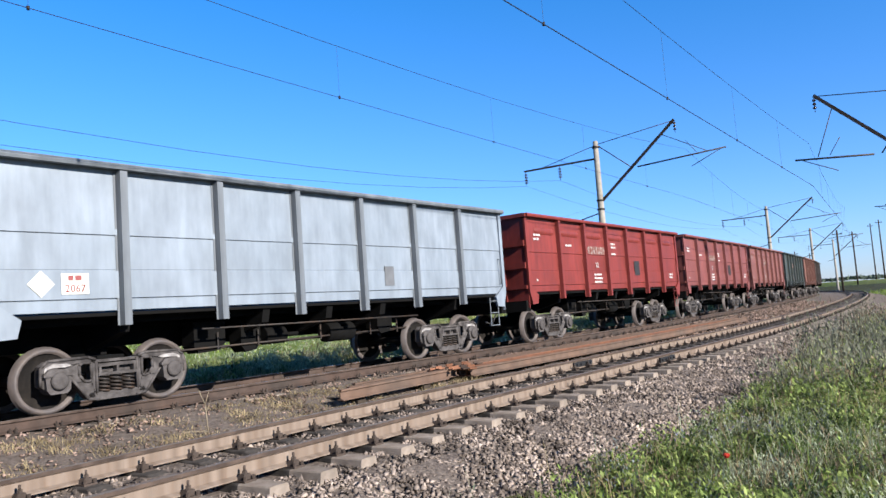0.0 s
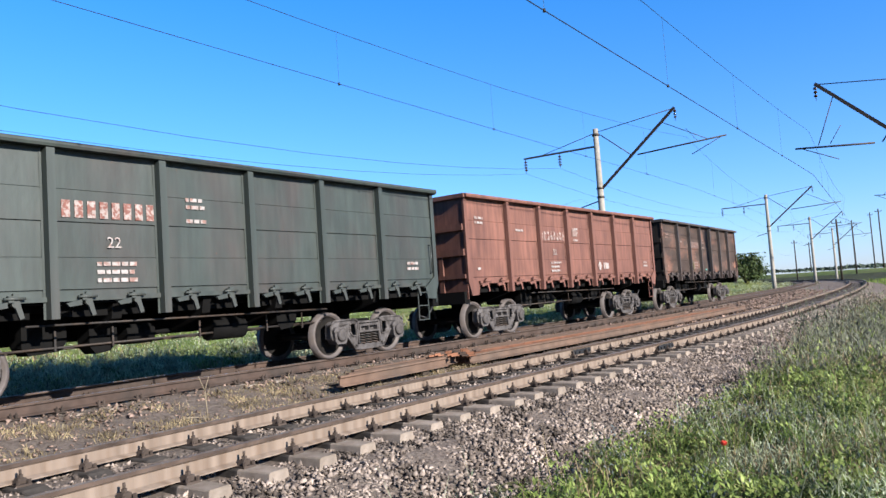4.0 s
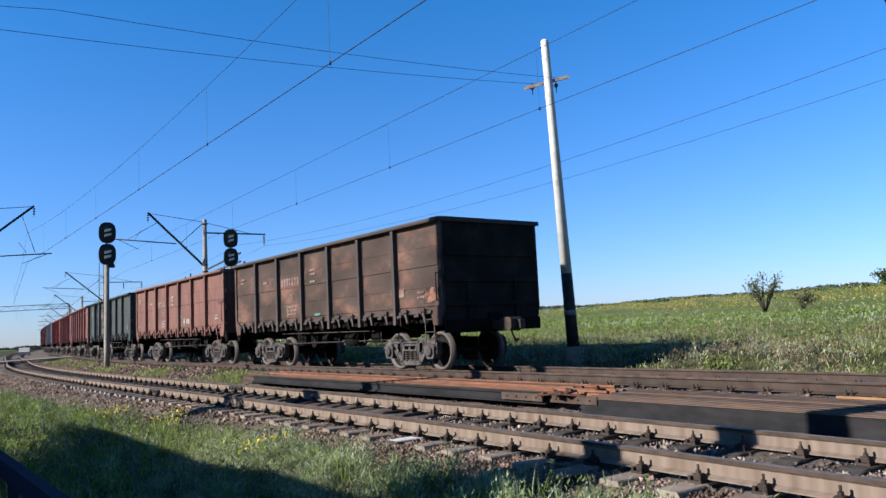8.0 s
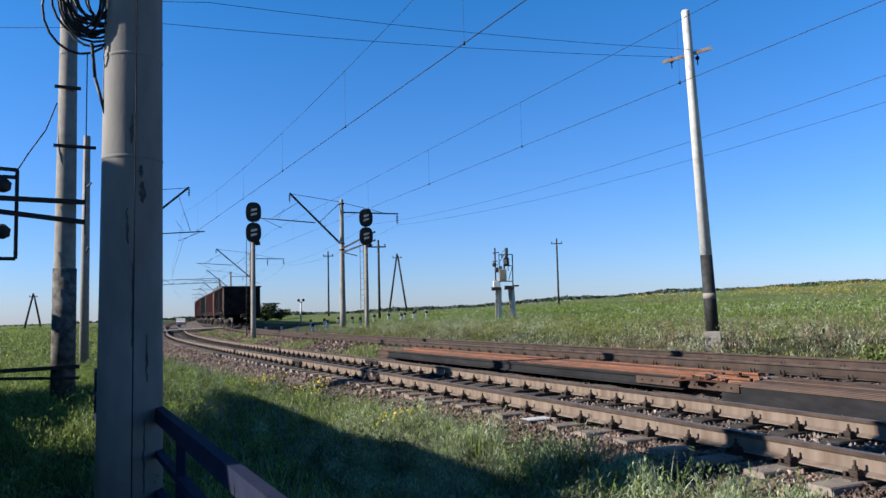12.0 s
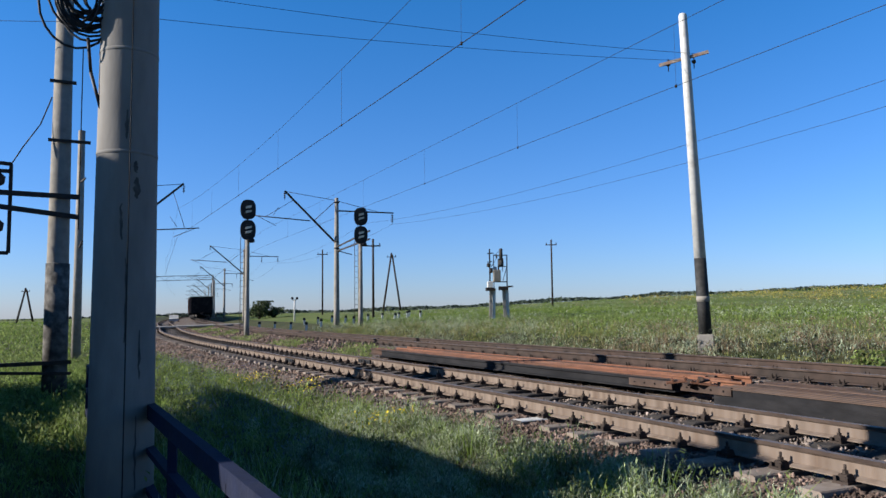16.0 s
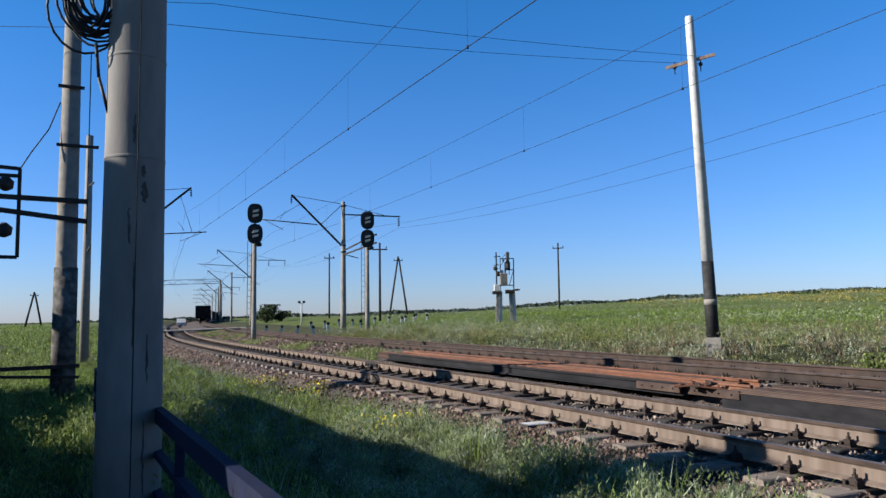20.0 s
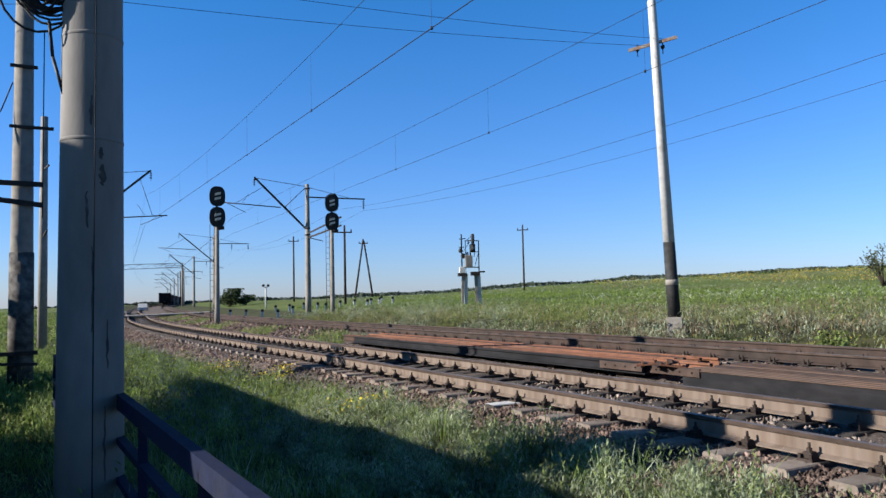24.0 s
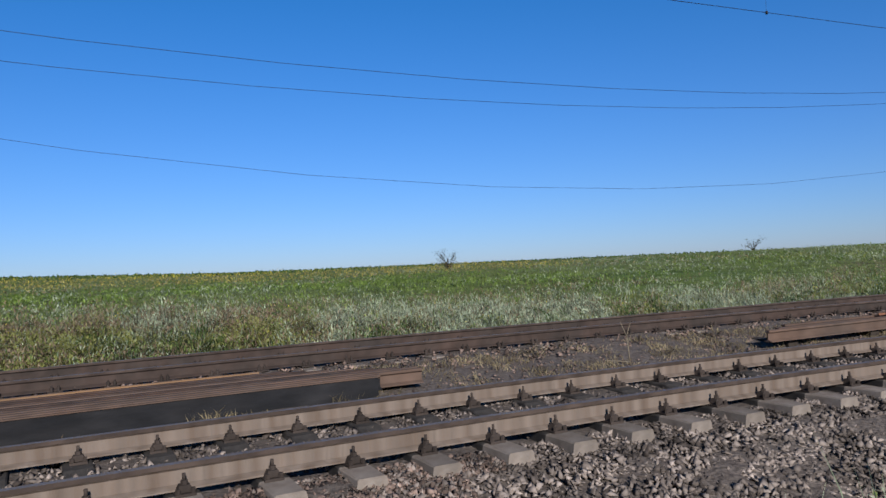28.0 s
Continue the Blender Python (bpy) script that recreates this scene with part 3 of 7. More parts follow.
WORN = 0.335      # painted sides are cleaner than what lies on the ground
P = {}
P["light"] = painted("paint_light", (0.395, 0.46, 0.54), (0.355, 0.42, 0.495), 0.4, run_down=0.95, chips=0.76)
P["light_post"] = painted("paint_light_post", (0.285, 0.316, 0.353), (0.211, 0.236, 0.267), 0.45, 2.5)
P["red"] = painted("paint_red", (0.37, 0.052, 0.04), (0.31, 0.045, 0.036), 0.4)
P["brown"] = painted("paint_brown", (0.38, 0.105, 0.09), (0.305, 0.084, 0.072), 0.45)
P["faded"] = painted("paint_faded", (0.37, 0.128, 0.105), (0.31, 0.106, 0.084), 0.45)
P["green"] = painted("paint_green", (0.070, 0.090, 0.080), (0.080, 0.072, 0.065), 0.35)
P["orange"] = painted("paint_orange", (0.340, 0.141, 0.100), (0.244, 0.100, 0.074), 0.36, 0.7, 0.75, run_down=0.72, chips=0.68)
P["soot"] = mat("paint_soot", (0.125, 0.088, 0.074), 0.85, 0, 0.35, 1.2, (0.30, 0.155, 0.115), 1.3, 0.30, 0.2, 14, stretch=(0.6, 1, 1.1), edge=0.09)
# sooty wall colour taken near black: the sunless end's shade is put in
P["shaded_soot"] = mat("paint_shaded_soot", (0.03, 0.027, 0.026), 0.9, 0, 0.3, 2, (0.06, 0.045, 0.04), 1.0, 0.3)
P["soot_frame"] = painted("paint_soot_frame", (0.085, 0.066, 0.060), (0.13, 0.085, 0.07), 0.4, 1.5, 0.8)
P["mark"] = mat("marking_white", (0.62, 0.56, 0.53), 0.8, 0, 0.2, 14, (0.42, 0.24, 0.2), 9, 0.42, 0, edge=0.06)
P["mark_number"] = mat("marking_number", (0.60, 0.50, 0.46), 0.85, 0, 0.2, 14, (0.36, 0.16, 0.13), 16, 0.52, 0, edge=0.05)
P["mark_clean"] = mat("marking_clean", (1.0, 0.96, 0.92), 0.8, 0, 0.15, 14, (0.7, 0.5, 0.45), 8, 0.25, 0)
P["mark_faint"] = mat("marking_faint", (0.48, 0.36, 0.32), 0.85, 0, 0.2, 14, (0.3, 0.16, 0.13), 5, 0.45, 0)
P["smear"] = mat("paint_smear", (0.80, 0.76, 0.74), 0.85, 0, 0.3, 20, (0.26, 0.23, 0.22), 7, 0.5, 0, edge=0.2)
P["patch_grey"] = mat("patch_grey", (0.22, 0.23, 0.25), 0.7, 0, 0.15, 4)
P["patch_black"] = mat("patch_black", (0.03, 0.03, 0.034), 0.7, 0, 0.15, 4)
P["patch_green"] = mat("patch_green", (0.13, 0.32, 0.27), 0.7, 0, 0.15, 4)
WORN = 0.36
P["tyre"] = mat("tyre_steel", (0.145, 0.122, 0.118), 0.65, 0.1, 0.2, 5, (0.2, 0.16, 0.14), 3, 0.4)
L_BODY, W_BODY, Z_FLOOR, Z_TOP = 6.36, 1.50, 1.42, 3.66


def text_mesh(name, body, height, material):
    cu = bpy.data.curves.new(name, "FONT")
    cu.body, cu.size, cu.align_x, cu.extrude, cu.resolution_u = body, height * 1.38, "CENTER", 0.002, 2
    ob = bpy.data.objects.new(name, cu)
    scene.collection.objects.link(ob)
    me = bpy.data.meshes.new_from_object(ob.evaluated_get(bpy.context.evaluated_depsgraph_get()))
    bpy.data.objects.remove(ob)
    me.materials.clear()
    me.materials.append(material)
    return me


def side_text(w, body, x, z, h, side=-1, material=None, proud=0.019):
    bpy.context.view_layer.update()
    ob = new("lettering", text_mesh("lettering", body, h, material or P["mark"]))
    ob.parent = w
    ob.matrix_basis = pose(x, side * (W_BODY + proud), z, 90, 0, 0 if side < 0 else 180)


def bars(w, x, z, sizes, h, gap=0.02, material=None, y=None):
    """a row of plain bars for writing that is not spelled out"""
    y = -(W_BODY + 0.019) if y is None else y
    bm = bmesh.new()
    for wd in sizes:
        quad_box(bm, x, x + wd, y - 0.0015, y + 0.0015, z, z + h)
        x += wd + gap
    ob = part("marking", bm, material or P["mark"], w)
    if len(sizes) > 1:
        tagged(ob, "row of worn stencilled writing", kind="stuff")


def build_post(bm):
    # hat-shaped side post, outer face at y = -0.115, length along z from 0 to 1
    prof = [(-0.11, 0), (-0.075, 0), (-0.06, -0.115), (0.06, -0.115), (0.075, 0), (0.11, 0)]
    a = [bm.verts.new((x, y - 0.012, 0)) for x, y in prof]
    b = [bm.verts.new((x, y - 0.012, 1)) for x, y in prof]
    for i in range(5):
        bm.faces.new((a[i], a[i + 1], b[i + 1], b[i]))
    bm.faces.new((a[1], a[2], a[3], a[4]))
    bm.faces.new((b[4], b[3], b[2], b[1]))


def build_rib(bm):
    # long pressing that swells out of a side panel
    sec = [(0.0, -0.10), (-0.03, -0.05), (-0.038, 0.0), (-0.03, 0.05), (0.0, 0.10)]
    rows = [[bm.verts.new((x, y * k, z * k)) for y, z in sec] for x, k in ((-0.62, 0.2), (-0.5, 1), (0.5, 1), (0.62, 0.2))]
    for a, b in zip(rows, rows[1:]):
        for i in range(4):
            bm.faces.new((a[i], b[i], b[i + 1], a[i + 1])).smooth = True


def build_latch(bm):
    slab(bm, [(-0.03, 0.16), (0.05, 0.16), (0.06, 0.02), (0.11, -0.17), (0.05, -0.19), (0.0, -0.04), (-0.05, 0.0)], -0.05, 0.0)
    quad_box(bm, -0.10, -0.03, -0.07, 0.0, 0.04, 0.13)
    slab(bm, [(-0.34, 0.0), (-0.12, 0.05), (-0.12, -0.03), (-0.3, -0.05)], -0.09, -0.04)
    rod(bm, (-0.16, -0.06, 0.09), (0.12, -0.06, 0.09), 0.022, seg=6)


def build_frame_side(bm):
    """cast bogie side frame with two openings, along x, outer face at y = -0.1"""
    shapes = [[(-1.16, 0.58), (-1.15, 0.70), (-1.05, 0.77), (-0.46, 0.78), (-0.34, 0.73), (0.34, 0.73), (0.46, 0.78), (1.05, 0.77), (1.15, 0.70), (1.16, 0.58), (0.88, 0.63), (0.62, 0.69), (-0.62, 0.69), (-0.88, 0.63)],
              [(-0.43, 0.25), (0.43, 0.25), (0.48, 0.18), (0.3, 0.13), (-0.3, 0.13), (-0.48, 0.18)]]
    for e in (-1, 1):
        shapes += [[(e * x, z) for x, z in o] for o in (
            [(1.16, 0.60), (1.16, 0.42), (1.10, 0.38), (1.08, 0.61)],
            [(0.33, 0.74), (0.41, 0.74), (0.41, 0.38), (0.33, 0.20)],
            [(0.59, 0.71), (0.90, 0.67), (0.88, 0.60), (0.77, 0.57), (0.66, 0.42), (0.52, 0.42), (0.59, 0.52)],
            [(0.66, 0.43), (0.48, 0.17), (0.36, 0.19), (0.40, 0.40), (0.47, 0.41), (0.53, 0.435)])]
    for o in shapes:
        slab(bm, o, -0.09, 0.07)
    for e in (-1, 1):
        for edge in ([(0.34, 0.74), (0.46, 0.78), (1.05, 0.77), (1.15, 0.69), (1.155, 0.42)], [(0.90, 0.62), (0.77, 0.57), (0.47, 0.17), (0.30, 0.14)], [(0.41, 0.70), (0.41, 0.44), (0.46, 0.42), (0.53, 0.44), (0.59, 0.53), (0.59, 0.66), (0.55, 0.70), (0.41, 0.70)], [(0.33, 0.72), (0.33, 0.25)]):
            for (xa, za), (xb, zb) in zip(edge, edge[1:]):
                rod(bm, (e * xa, -0.09, za), (e * xb, -0.09, zb), 0.024, seg=5)
    # end of the bolster with its two pockets, above the springs
    quad_box(bm, -0.31, 0.31, -0.10, 0.1, 0.62, 0.67)
    quad_box(bm, -0.31, 0.31, -0.12, 0.1, 0.49, 0.53)
    for x in (-0.30, -0.02, 0.26):
        quad_box(bm, x, x + 0.04, -0.11, 0.1, 0.52, 0.63)
    quad_box(bm, -0.3, 0.3, 0.0, 0.1, 0.5, 0.66)


def build_axle_box(bm):
    slab(bm, [(-0.19, 0.12), (-0.17, -0.12), (-0.12, -0.18), (0.12, -0.18), (0.17, -0.12), (0.19, 0.12), (0.14, 0.17), (-0.14, 0.17)], -0.13, 0.1)
    quad_box(bm, -0.22, 0.22, -0.15, 0.1, 0.07, 0.11)
    lathe(bm, [(0.125, 0.12), (0.125, 0.17), (0.10, 0.19), (0.05, 0.195)], Matrix.Rotation(radians(90), 4, "X"), 16)


def build_spring(bm):
    # four coils, each ring tilted a little
    for k in range(5):
        z = 0.025 + k * 0.056
        lathe(bm, [(0.06, -0.017), (0.092, -0.017), (0.104, 0.0), (0.092, 0.017), (0.06, 0.017)], Matrix.Translation((0, 0, z)) @ Matrix.Rotation(radians(9), 4, "Y"), 10)


def build_wheel(bm):
    # wheel with flange, turned round y, outer face towards -y
    m = Matrix.Rotation(radians(90), 4, "X")
    lathe(bm, [(0.09, -0.07), (0.2, -0.05), (0.40, -0.06), (0.43, -0.07), (0.505, -0.07), (0.508, -0.055), (0.482, -0.035), (0.476, 0.06), (0.42, 0.062), (0.405, 0.0), (0.2, 0.01), (0.13, 0.08), (0.09, 0.085)], m, 28)


WH = obj_mesh("wheel", build_wheel, [M["wheel"], P["tyre"]])
for f in WH.polygons:
    c = f.center
    if math.hypot(c.x, c.z) > 0.408:
        f.material_index = 1
SIDE = obj_mesh("side_frame", build_frame_side, M["bogie"])
ABOX = obj_mesh("axle_box", build_axle_box, M["bogie"])
SPRING = obj_mesh("spring", build_spring, M["iron"])
AXLE = obj_mesh("wheelset", lambda bm: rod(bm, (0, -1.02, 0), (0, 1.02, 0), 0.075, seg=12), M["wheel"])
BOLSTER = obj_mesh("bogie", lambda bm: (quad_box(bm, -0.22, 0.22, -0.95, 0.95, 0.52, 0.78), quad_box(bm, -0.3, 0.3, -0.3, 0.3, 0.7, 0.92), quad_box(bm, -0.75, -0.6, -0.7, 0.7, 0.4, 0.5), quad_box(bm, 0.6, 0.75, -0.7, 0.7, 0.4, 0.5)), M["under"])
LATCH = obj_mesh("hatch_latch", build_latch, M["bogie"])


def coupler_mesh(bm):
    slab(bm, [(0, -0.1), (0.5, -0.11), (0.56, -0.16), (0.86, -0.16), (0.92, -0.06), (0.92, 0.12), (0.84, 0.17), (0.56, 0.16), (0.5, 0.1), (0, 0.1)], -0.16, 0.19)
    slab(bm, [(0.8, -0.12), (1.02, -0.1), (1.02, 0.1), (0.8, 0.12)], 0.04, 0.2)


COUPLER = obj_mesh("coupler", coupler_mesh, M["iron"])


def goods_wagon(kind, wall, frame, label, hatches=False, rim=None, end=None):
    """wagon along x with its middle at 0 and the rail heads at z = 0"""
    w = thing("goods_wagon", label, "goods wagon", "open wagons of the train")
    L, W, Z0, Z1 = L_BODY, W_BODY, Z_FLOOR, Z_TOP
    rim = rim or frame
    end = end or wall
    wheelsets = []
    foot = 1.16 if hatches else 1.22      # lower end of the side posts
    post = obj_mesh("side_post", build_post, frame)
    latch = obj_mesh("hatch_latch", build_latch, frame)
    rib = obj_mesh("pressed_rib", build_rib, wall)
    for sy in (-1, 1):
        flip = 0 if sy < 0 else 180
        panel_x = [-L] + [(i - 2.5) * 1.76 for i in range(6)] + [L]
        for a, b in zip(panel_x, panel_x[1:]):
            # each bay: three stepped plates, slightly bowed
            bm = bmesh.new()
            low = 1.40 if hatches else 1.45
            zs, ys = [low], [0.0]
            for q, (seam, step) in enumerate(((1.56, 0.012), (2.02, 0.004), (2.53, 0.014), (3.0, 0.006)) if hatches else ((1.62, 0.014), (2.05, 0.004), (2.57, 0.014))):
                zs += [seam - 0.012, seam - 0.009, seam + 0.004, seam + 0.012]
                ys += [ys[-1], ys[-1] - 0.016, ys[-1] - 0.016, step]
            zs.append(Z1 - 0.08)
            ys.append(0.0)
            cols = 5
            g = []
            for z, dy in zip(zs, ys):
                g.append([bm.verts.new((a + (b - a) * i / cols, sy * (W + dy - 0.018 * math.sin(math.pi * i / cols) * (1 if kind == 1 else 0.3)), z)) for i in range(cols + 1)])
            for r0, r1 in zip(g, g[1:]):
                for i in range(cols):
                    bm.faces.new((r0[i], r0[i + 1], r1[i + 1], r1[i]))
            # inner skin and rim of the plate
            inner = [[bm.verts.new(v.co + Vector((0, -sy * 0.012, 0))) for v in r] for r in g]
            for r0, r1 in zip(inner, inner[1:]):
                for i in range(cols):
                    bm.faces.new((r0[i], r1[i], r1[i + 1], r0[i + 1]))
            loop = [(r, 0) for r in range(len(g))] + [(len(g) - 1, i) for i in range(1, cols + 1)] + [(r, cols) for r in range(len(g) - 2, -1, -1)] + [(0, i) for i in range(cols - 1, 0, -1)]
            for (r0, c0), (r1, c1) in zip(loop, loop[1:] + loop[:1]):
                bm.faces.new((g[r0][c0], g[r1][c1], inner[r1][c1], inner[r0][c0]))
            part("side_panel", bm, wall, w)
        if kind == 0:
            for i in range(7):
                for zz in (3.2,):
                    child("pressed_rib", rib, w, pose((i - 3) * 1.76 * (0.985 if abs(i - 3) == 3 else 1), sy * (W + 0.012), zz, 0, 0, flip))
        for i in range(6):
            ob = child("side_post", post, w, Matrix.LocRotScale(((i - 2.5) * 1.76, sy * W, foot), Euler((0, 0, radians(flip))), (1, 1, Z1 - 0.1 - foot)))
            ob.scale = (1, 1, Z1 - 0.1 - foot)
        for sx in (-1, 1):
            bm = bmesh.new()
            slab(bm, [(sx * (L - 0.46), 1.36), (sx * (L - 0.40), 1.12), (sx * (L - 0.1), 1.10), (sx * (L + 0.03), 1.45), (sx * (L + 0.03), Z1 - 0.1), (sx * (L - 0.09), Z1 - 0.1), (sx * (L - 0.1), 1.62)], sy * (W - 0.01), sy * (W + 0.05))
            part("corner_post", bm, wall, w)
            # steps hung below the corner
            if sx * sy < 0:
                bm = bmesh.new()
                for xx in (L - 0.75, L - 0.38):
                    beam(bm, (sx * xx, sy * (W + 0.03), 1.35), (sx * xx, sy * (W + 0.03), 0.62), 0.03, 0.012)
                for zz in (0.63, 0.95, 1.25):
                    quad_box(bm, min(sx * (L - 0.75), sx * (L - 0.38)), max(sx * (L - 0.75), sx * (L - 0.38)), sy * W - 0.02 + sy * 0.03, sy * W + 0.05 + sy * 0.03, zz, zz + 0.02)
                part("step_ladder", bm, frame, w)
                bm = bmesh.new()
                rod(bm, (sx * (L - 0.2), sy * (W + 0.07), 1.7), (sx * (L - 0.2), sy * (W + 0.07), 2.35), 0.014, seg=6)
                rod(bm, (sx * (L - 0.2), sy * W, 1.7), (sx * (L - 0.2), sy * (W + 0.07), 1.7), 0.014, seg=6)
                rod(bm, (sx * (L - 0.2), sy * W, 2.35), (sx * (L - 0.2), sy * (W + 0.07), 2.35), 0.014, seg=6)
                part("grab_handle", bm, frame, w)
        bm = bmesh.new()
        prof = [(-0.05, -0.09), (0.155, -0.09), (0.17, -0.05), (0.15, 0.0), (-0.05, 0.0)]
        ra = [bm.verts.new((-L - 0.05, sy * (W + y), Z1 + z)) for y, z in prof]
        rb = [bm.verts.new((L + 0.05, sy * (W + y), Z1 + z)) for y, z in prof]
        for i in range(5):
            bm.faces.new((ra[i], ra[(i + 1) % 5], rb[(i + 1) % 5], rb[i]))
        bm.faces.new(ra)
        bm.faces.new(rb[::-1])
        part("top_rail", bm, rim, w)
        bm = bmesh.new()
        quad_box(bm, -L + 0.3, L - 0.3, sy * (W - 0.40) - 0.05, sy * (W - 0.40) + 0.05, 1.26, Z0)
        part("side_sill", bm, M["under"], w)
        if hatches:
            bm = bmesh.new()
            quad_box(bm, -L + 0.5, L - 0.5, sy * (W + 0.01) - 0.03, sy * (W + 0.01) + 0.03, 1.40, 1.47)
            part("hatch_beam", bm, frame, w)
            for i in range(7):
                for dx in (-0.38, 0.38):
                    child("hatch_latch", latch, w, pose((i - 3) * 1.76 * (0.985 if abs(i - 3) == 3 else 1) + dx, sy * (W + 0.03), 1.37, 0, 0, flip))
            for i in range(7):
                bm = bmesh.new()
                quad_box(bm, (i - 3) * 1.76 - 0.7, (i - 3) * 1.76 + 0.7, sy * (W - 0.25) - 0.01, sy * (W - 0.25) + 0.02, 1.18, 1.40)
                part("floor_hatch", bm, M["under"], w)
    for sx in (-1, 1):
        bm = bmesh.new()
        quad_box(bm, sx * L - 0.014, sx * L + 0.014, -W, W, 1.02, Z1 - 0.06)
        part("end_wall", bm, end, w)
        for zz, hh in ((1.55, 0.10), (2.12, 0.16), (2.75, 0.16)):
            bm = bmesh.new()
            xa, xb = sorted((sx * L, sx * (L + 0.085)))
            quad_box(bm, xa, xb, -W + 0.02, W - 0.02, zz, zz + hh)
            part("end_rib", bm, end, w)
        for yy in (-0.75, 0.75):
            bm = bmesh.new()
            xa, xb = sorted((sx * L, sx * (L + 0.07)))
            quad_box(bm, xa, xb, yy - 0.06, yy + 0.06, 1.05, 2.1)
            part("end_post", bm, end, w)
        bm = bmesh.new()
        xa, xb = sorted((sx * (L - 0.05), sx * (L + 0.1)))
        quad_box(bm, xa, xb, -W - 0.1, W + 0.1, Z1 - 0.1, Z1 + 0.004)
        part("end_top_rail", bm, rim, w)
        bm = bmesh.new()
        xa, xb = sorted((sx * (L - 0.1), sx * (L + 0.12)))
        quad_box(bm, xa, xb, -W + 0.05, W - 0.05, 0.92, 1.22)
        part("end_beam", bm, M["under"], w)
        child("coupler", COUPLER, w, pose(sx * (L - 0.12), 0, 1.06, 0, 0, 0 if sx > 0 else 180))
        bm = bmesh.new()
        rod(bm, (sx * (L + 0.1), 0.45 * sx, 0.95), (sx * (L + 0.32), 0.4 * sx, 0.62), 0.025, seg=6)
        rod(bm, (sx * (L + 0.32), 0.4 * sx, 0.62), (sx * (L + 0.5), 0.3 * sx, 0.7), 0.025, seg=6)
        part("brake_hose", bm, M["steel_dark"], w)
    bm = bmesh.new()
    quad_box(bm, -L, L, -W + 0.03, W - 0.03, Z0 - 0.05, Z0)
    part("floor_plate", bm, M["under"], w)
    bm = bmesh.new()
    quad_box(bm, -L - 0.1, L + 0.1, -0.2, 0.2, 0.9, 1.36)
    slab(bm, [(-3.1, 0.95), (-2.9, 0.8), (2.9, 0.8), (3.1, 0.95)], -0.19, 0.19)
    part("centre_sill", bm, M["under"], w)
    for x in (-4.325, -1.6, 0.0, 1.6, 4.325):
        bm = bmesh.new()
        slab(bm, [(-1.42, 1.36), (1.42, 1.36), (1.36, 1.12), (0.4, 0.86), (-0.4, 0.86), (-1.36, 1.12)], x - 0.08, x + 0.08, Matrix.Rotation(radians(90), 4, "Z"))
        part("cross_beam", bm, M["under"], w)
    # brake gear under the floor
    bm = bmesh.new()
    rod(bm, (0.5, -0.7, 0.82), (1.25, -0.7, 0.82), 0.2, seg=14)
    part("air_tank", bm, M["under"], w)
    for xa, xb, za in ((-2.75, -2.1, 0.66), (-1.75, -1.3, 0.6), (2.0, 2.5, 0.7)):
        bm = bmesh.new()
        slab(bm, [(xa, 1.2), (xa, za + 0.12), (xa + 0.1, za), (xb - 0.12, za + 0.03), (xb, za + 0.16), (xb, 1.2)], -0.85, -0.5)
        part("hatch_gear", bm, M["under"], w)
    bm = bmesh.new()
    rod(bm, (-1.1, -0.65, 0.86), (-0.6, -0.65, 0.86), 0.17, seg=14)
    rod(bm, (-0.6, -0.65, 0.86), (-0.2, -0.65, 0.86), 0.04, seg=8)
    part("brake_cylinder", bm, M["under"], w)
    bm = bmesh.new()
    for yy, zz in ((-0.9, 0.74), (-0.35, 0.7)):
        rod(bm, (-3.3, yy, zz), (3.2, yy * 0.9, zz + 0.04), 0.02, seg=6)
    for x in (-2.3, -1.4, 0.2, 1.7, 2.6):
        beam(bm, (x, -0.9, 1.0), (x, -0.9, 0.7), 0.03, 0.02)
    rod(bm, (-2.9, -1.3, 1.08), (2.9, -1.3, 1.04), 0.018, seg=6)
    part("brake_rod", bm, M["iron"], w)
    for sx in (-1, 1):
        b = child("bogie", BOLSTER, w, pose(sx * 4.325, 0, 0))
        for sy in (-1, 1):
            child("side_frame", SIDE, b, pose(0, sy * 1.03, 0, 0, 0, 0 if sy < 0 else 180))
            for dx in (-0.925, 0.925):
                child("axle_box", ABOX, b, pose(dx, sy * 1.06, 0.478, 0, 0, 0 if sy < 0 else 180))
            for dx in (-0.2, 0.0, 0.2):
                child("spring", SPRING, b, pose(dx, sy * 1.06, 0.24))
            if kind != 1 and sy < 0:
                for e in (-1, 1):
                    bm = bmesh.new()
                    slab(bm, [(e * 0.70, 0.685), (e * 0.78, 0.72), (e * 0.98, 0.725), (e * 1.09, 0.68), (e * 1.11, 0.58), (e * 1.05, 0.655), (e * 0.95, 0.675), (e * 0.80, 0.665)], -1.03 - 0.097, -1.03 - 0.093)
                    part("paint_smear", bm, P["smear"], b, "white paint smear on the bogie frame")
            bm = bmesh.new()
            slab(bm, [(-0.36, 0.52), (-0.31, 0.52), (-0.31, 0.3), (-0.36, 0.34)], sy * 0.72, sy * 0.84)
            part("brake_shoe", bm, M["iron"], b)
        for dx in (-0.925, 0.925):
            ws = child("wheelset", AXLE, w, pose(sx * 4.325 + dx, 0, 0.478))
            wheelsets.append(ws)
            child("wheel", WH, ws, pose(0, -0.80, 0))
            child("wheel", WH, ws, pose(0, 0.80, 0, 0, 0, 180))
    return w, wheelsets


def number_row(w, x, z, h, mark, n=8):
    # each stencilled figure stands as one plain bar
    for i in range(n):
        bars(w, x + i * h * 0.76, z, [h * 0.5], h, 0, mark)


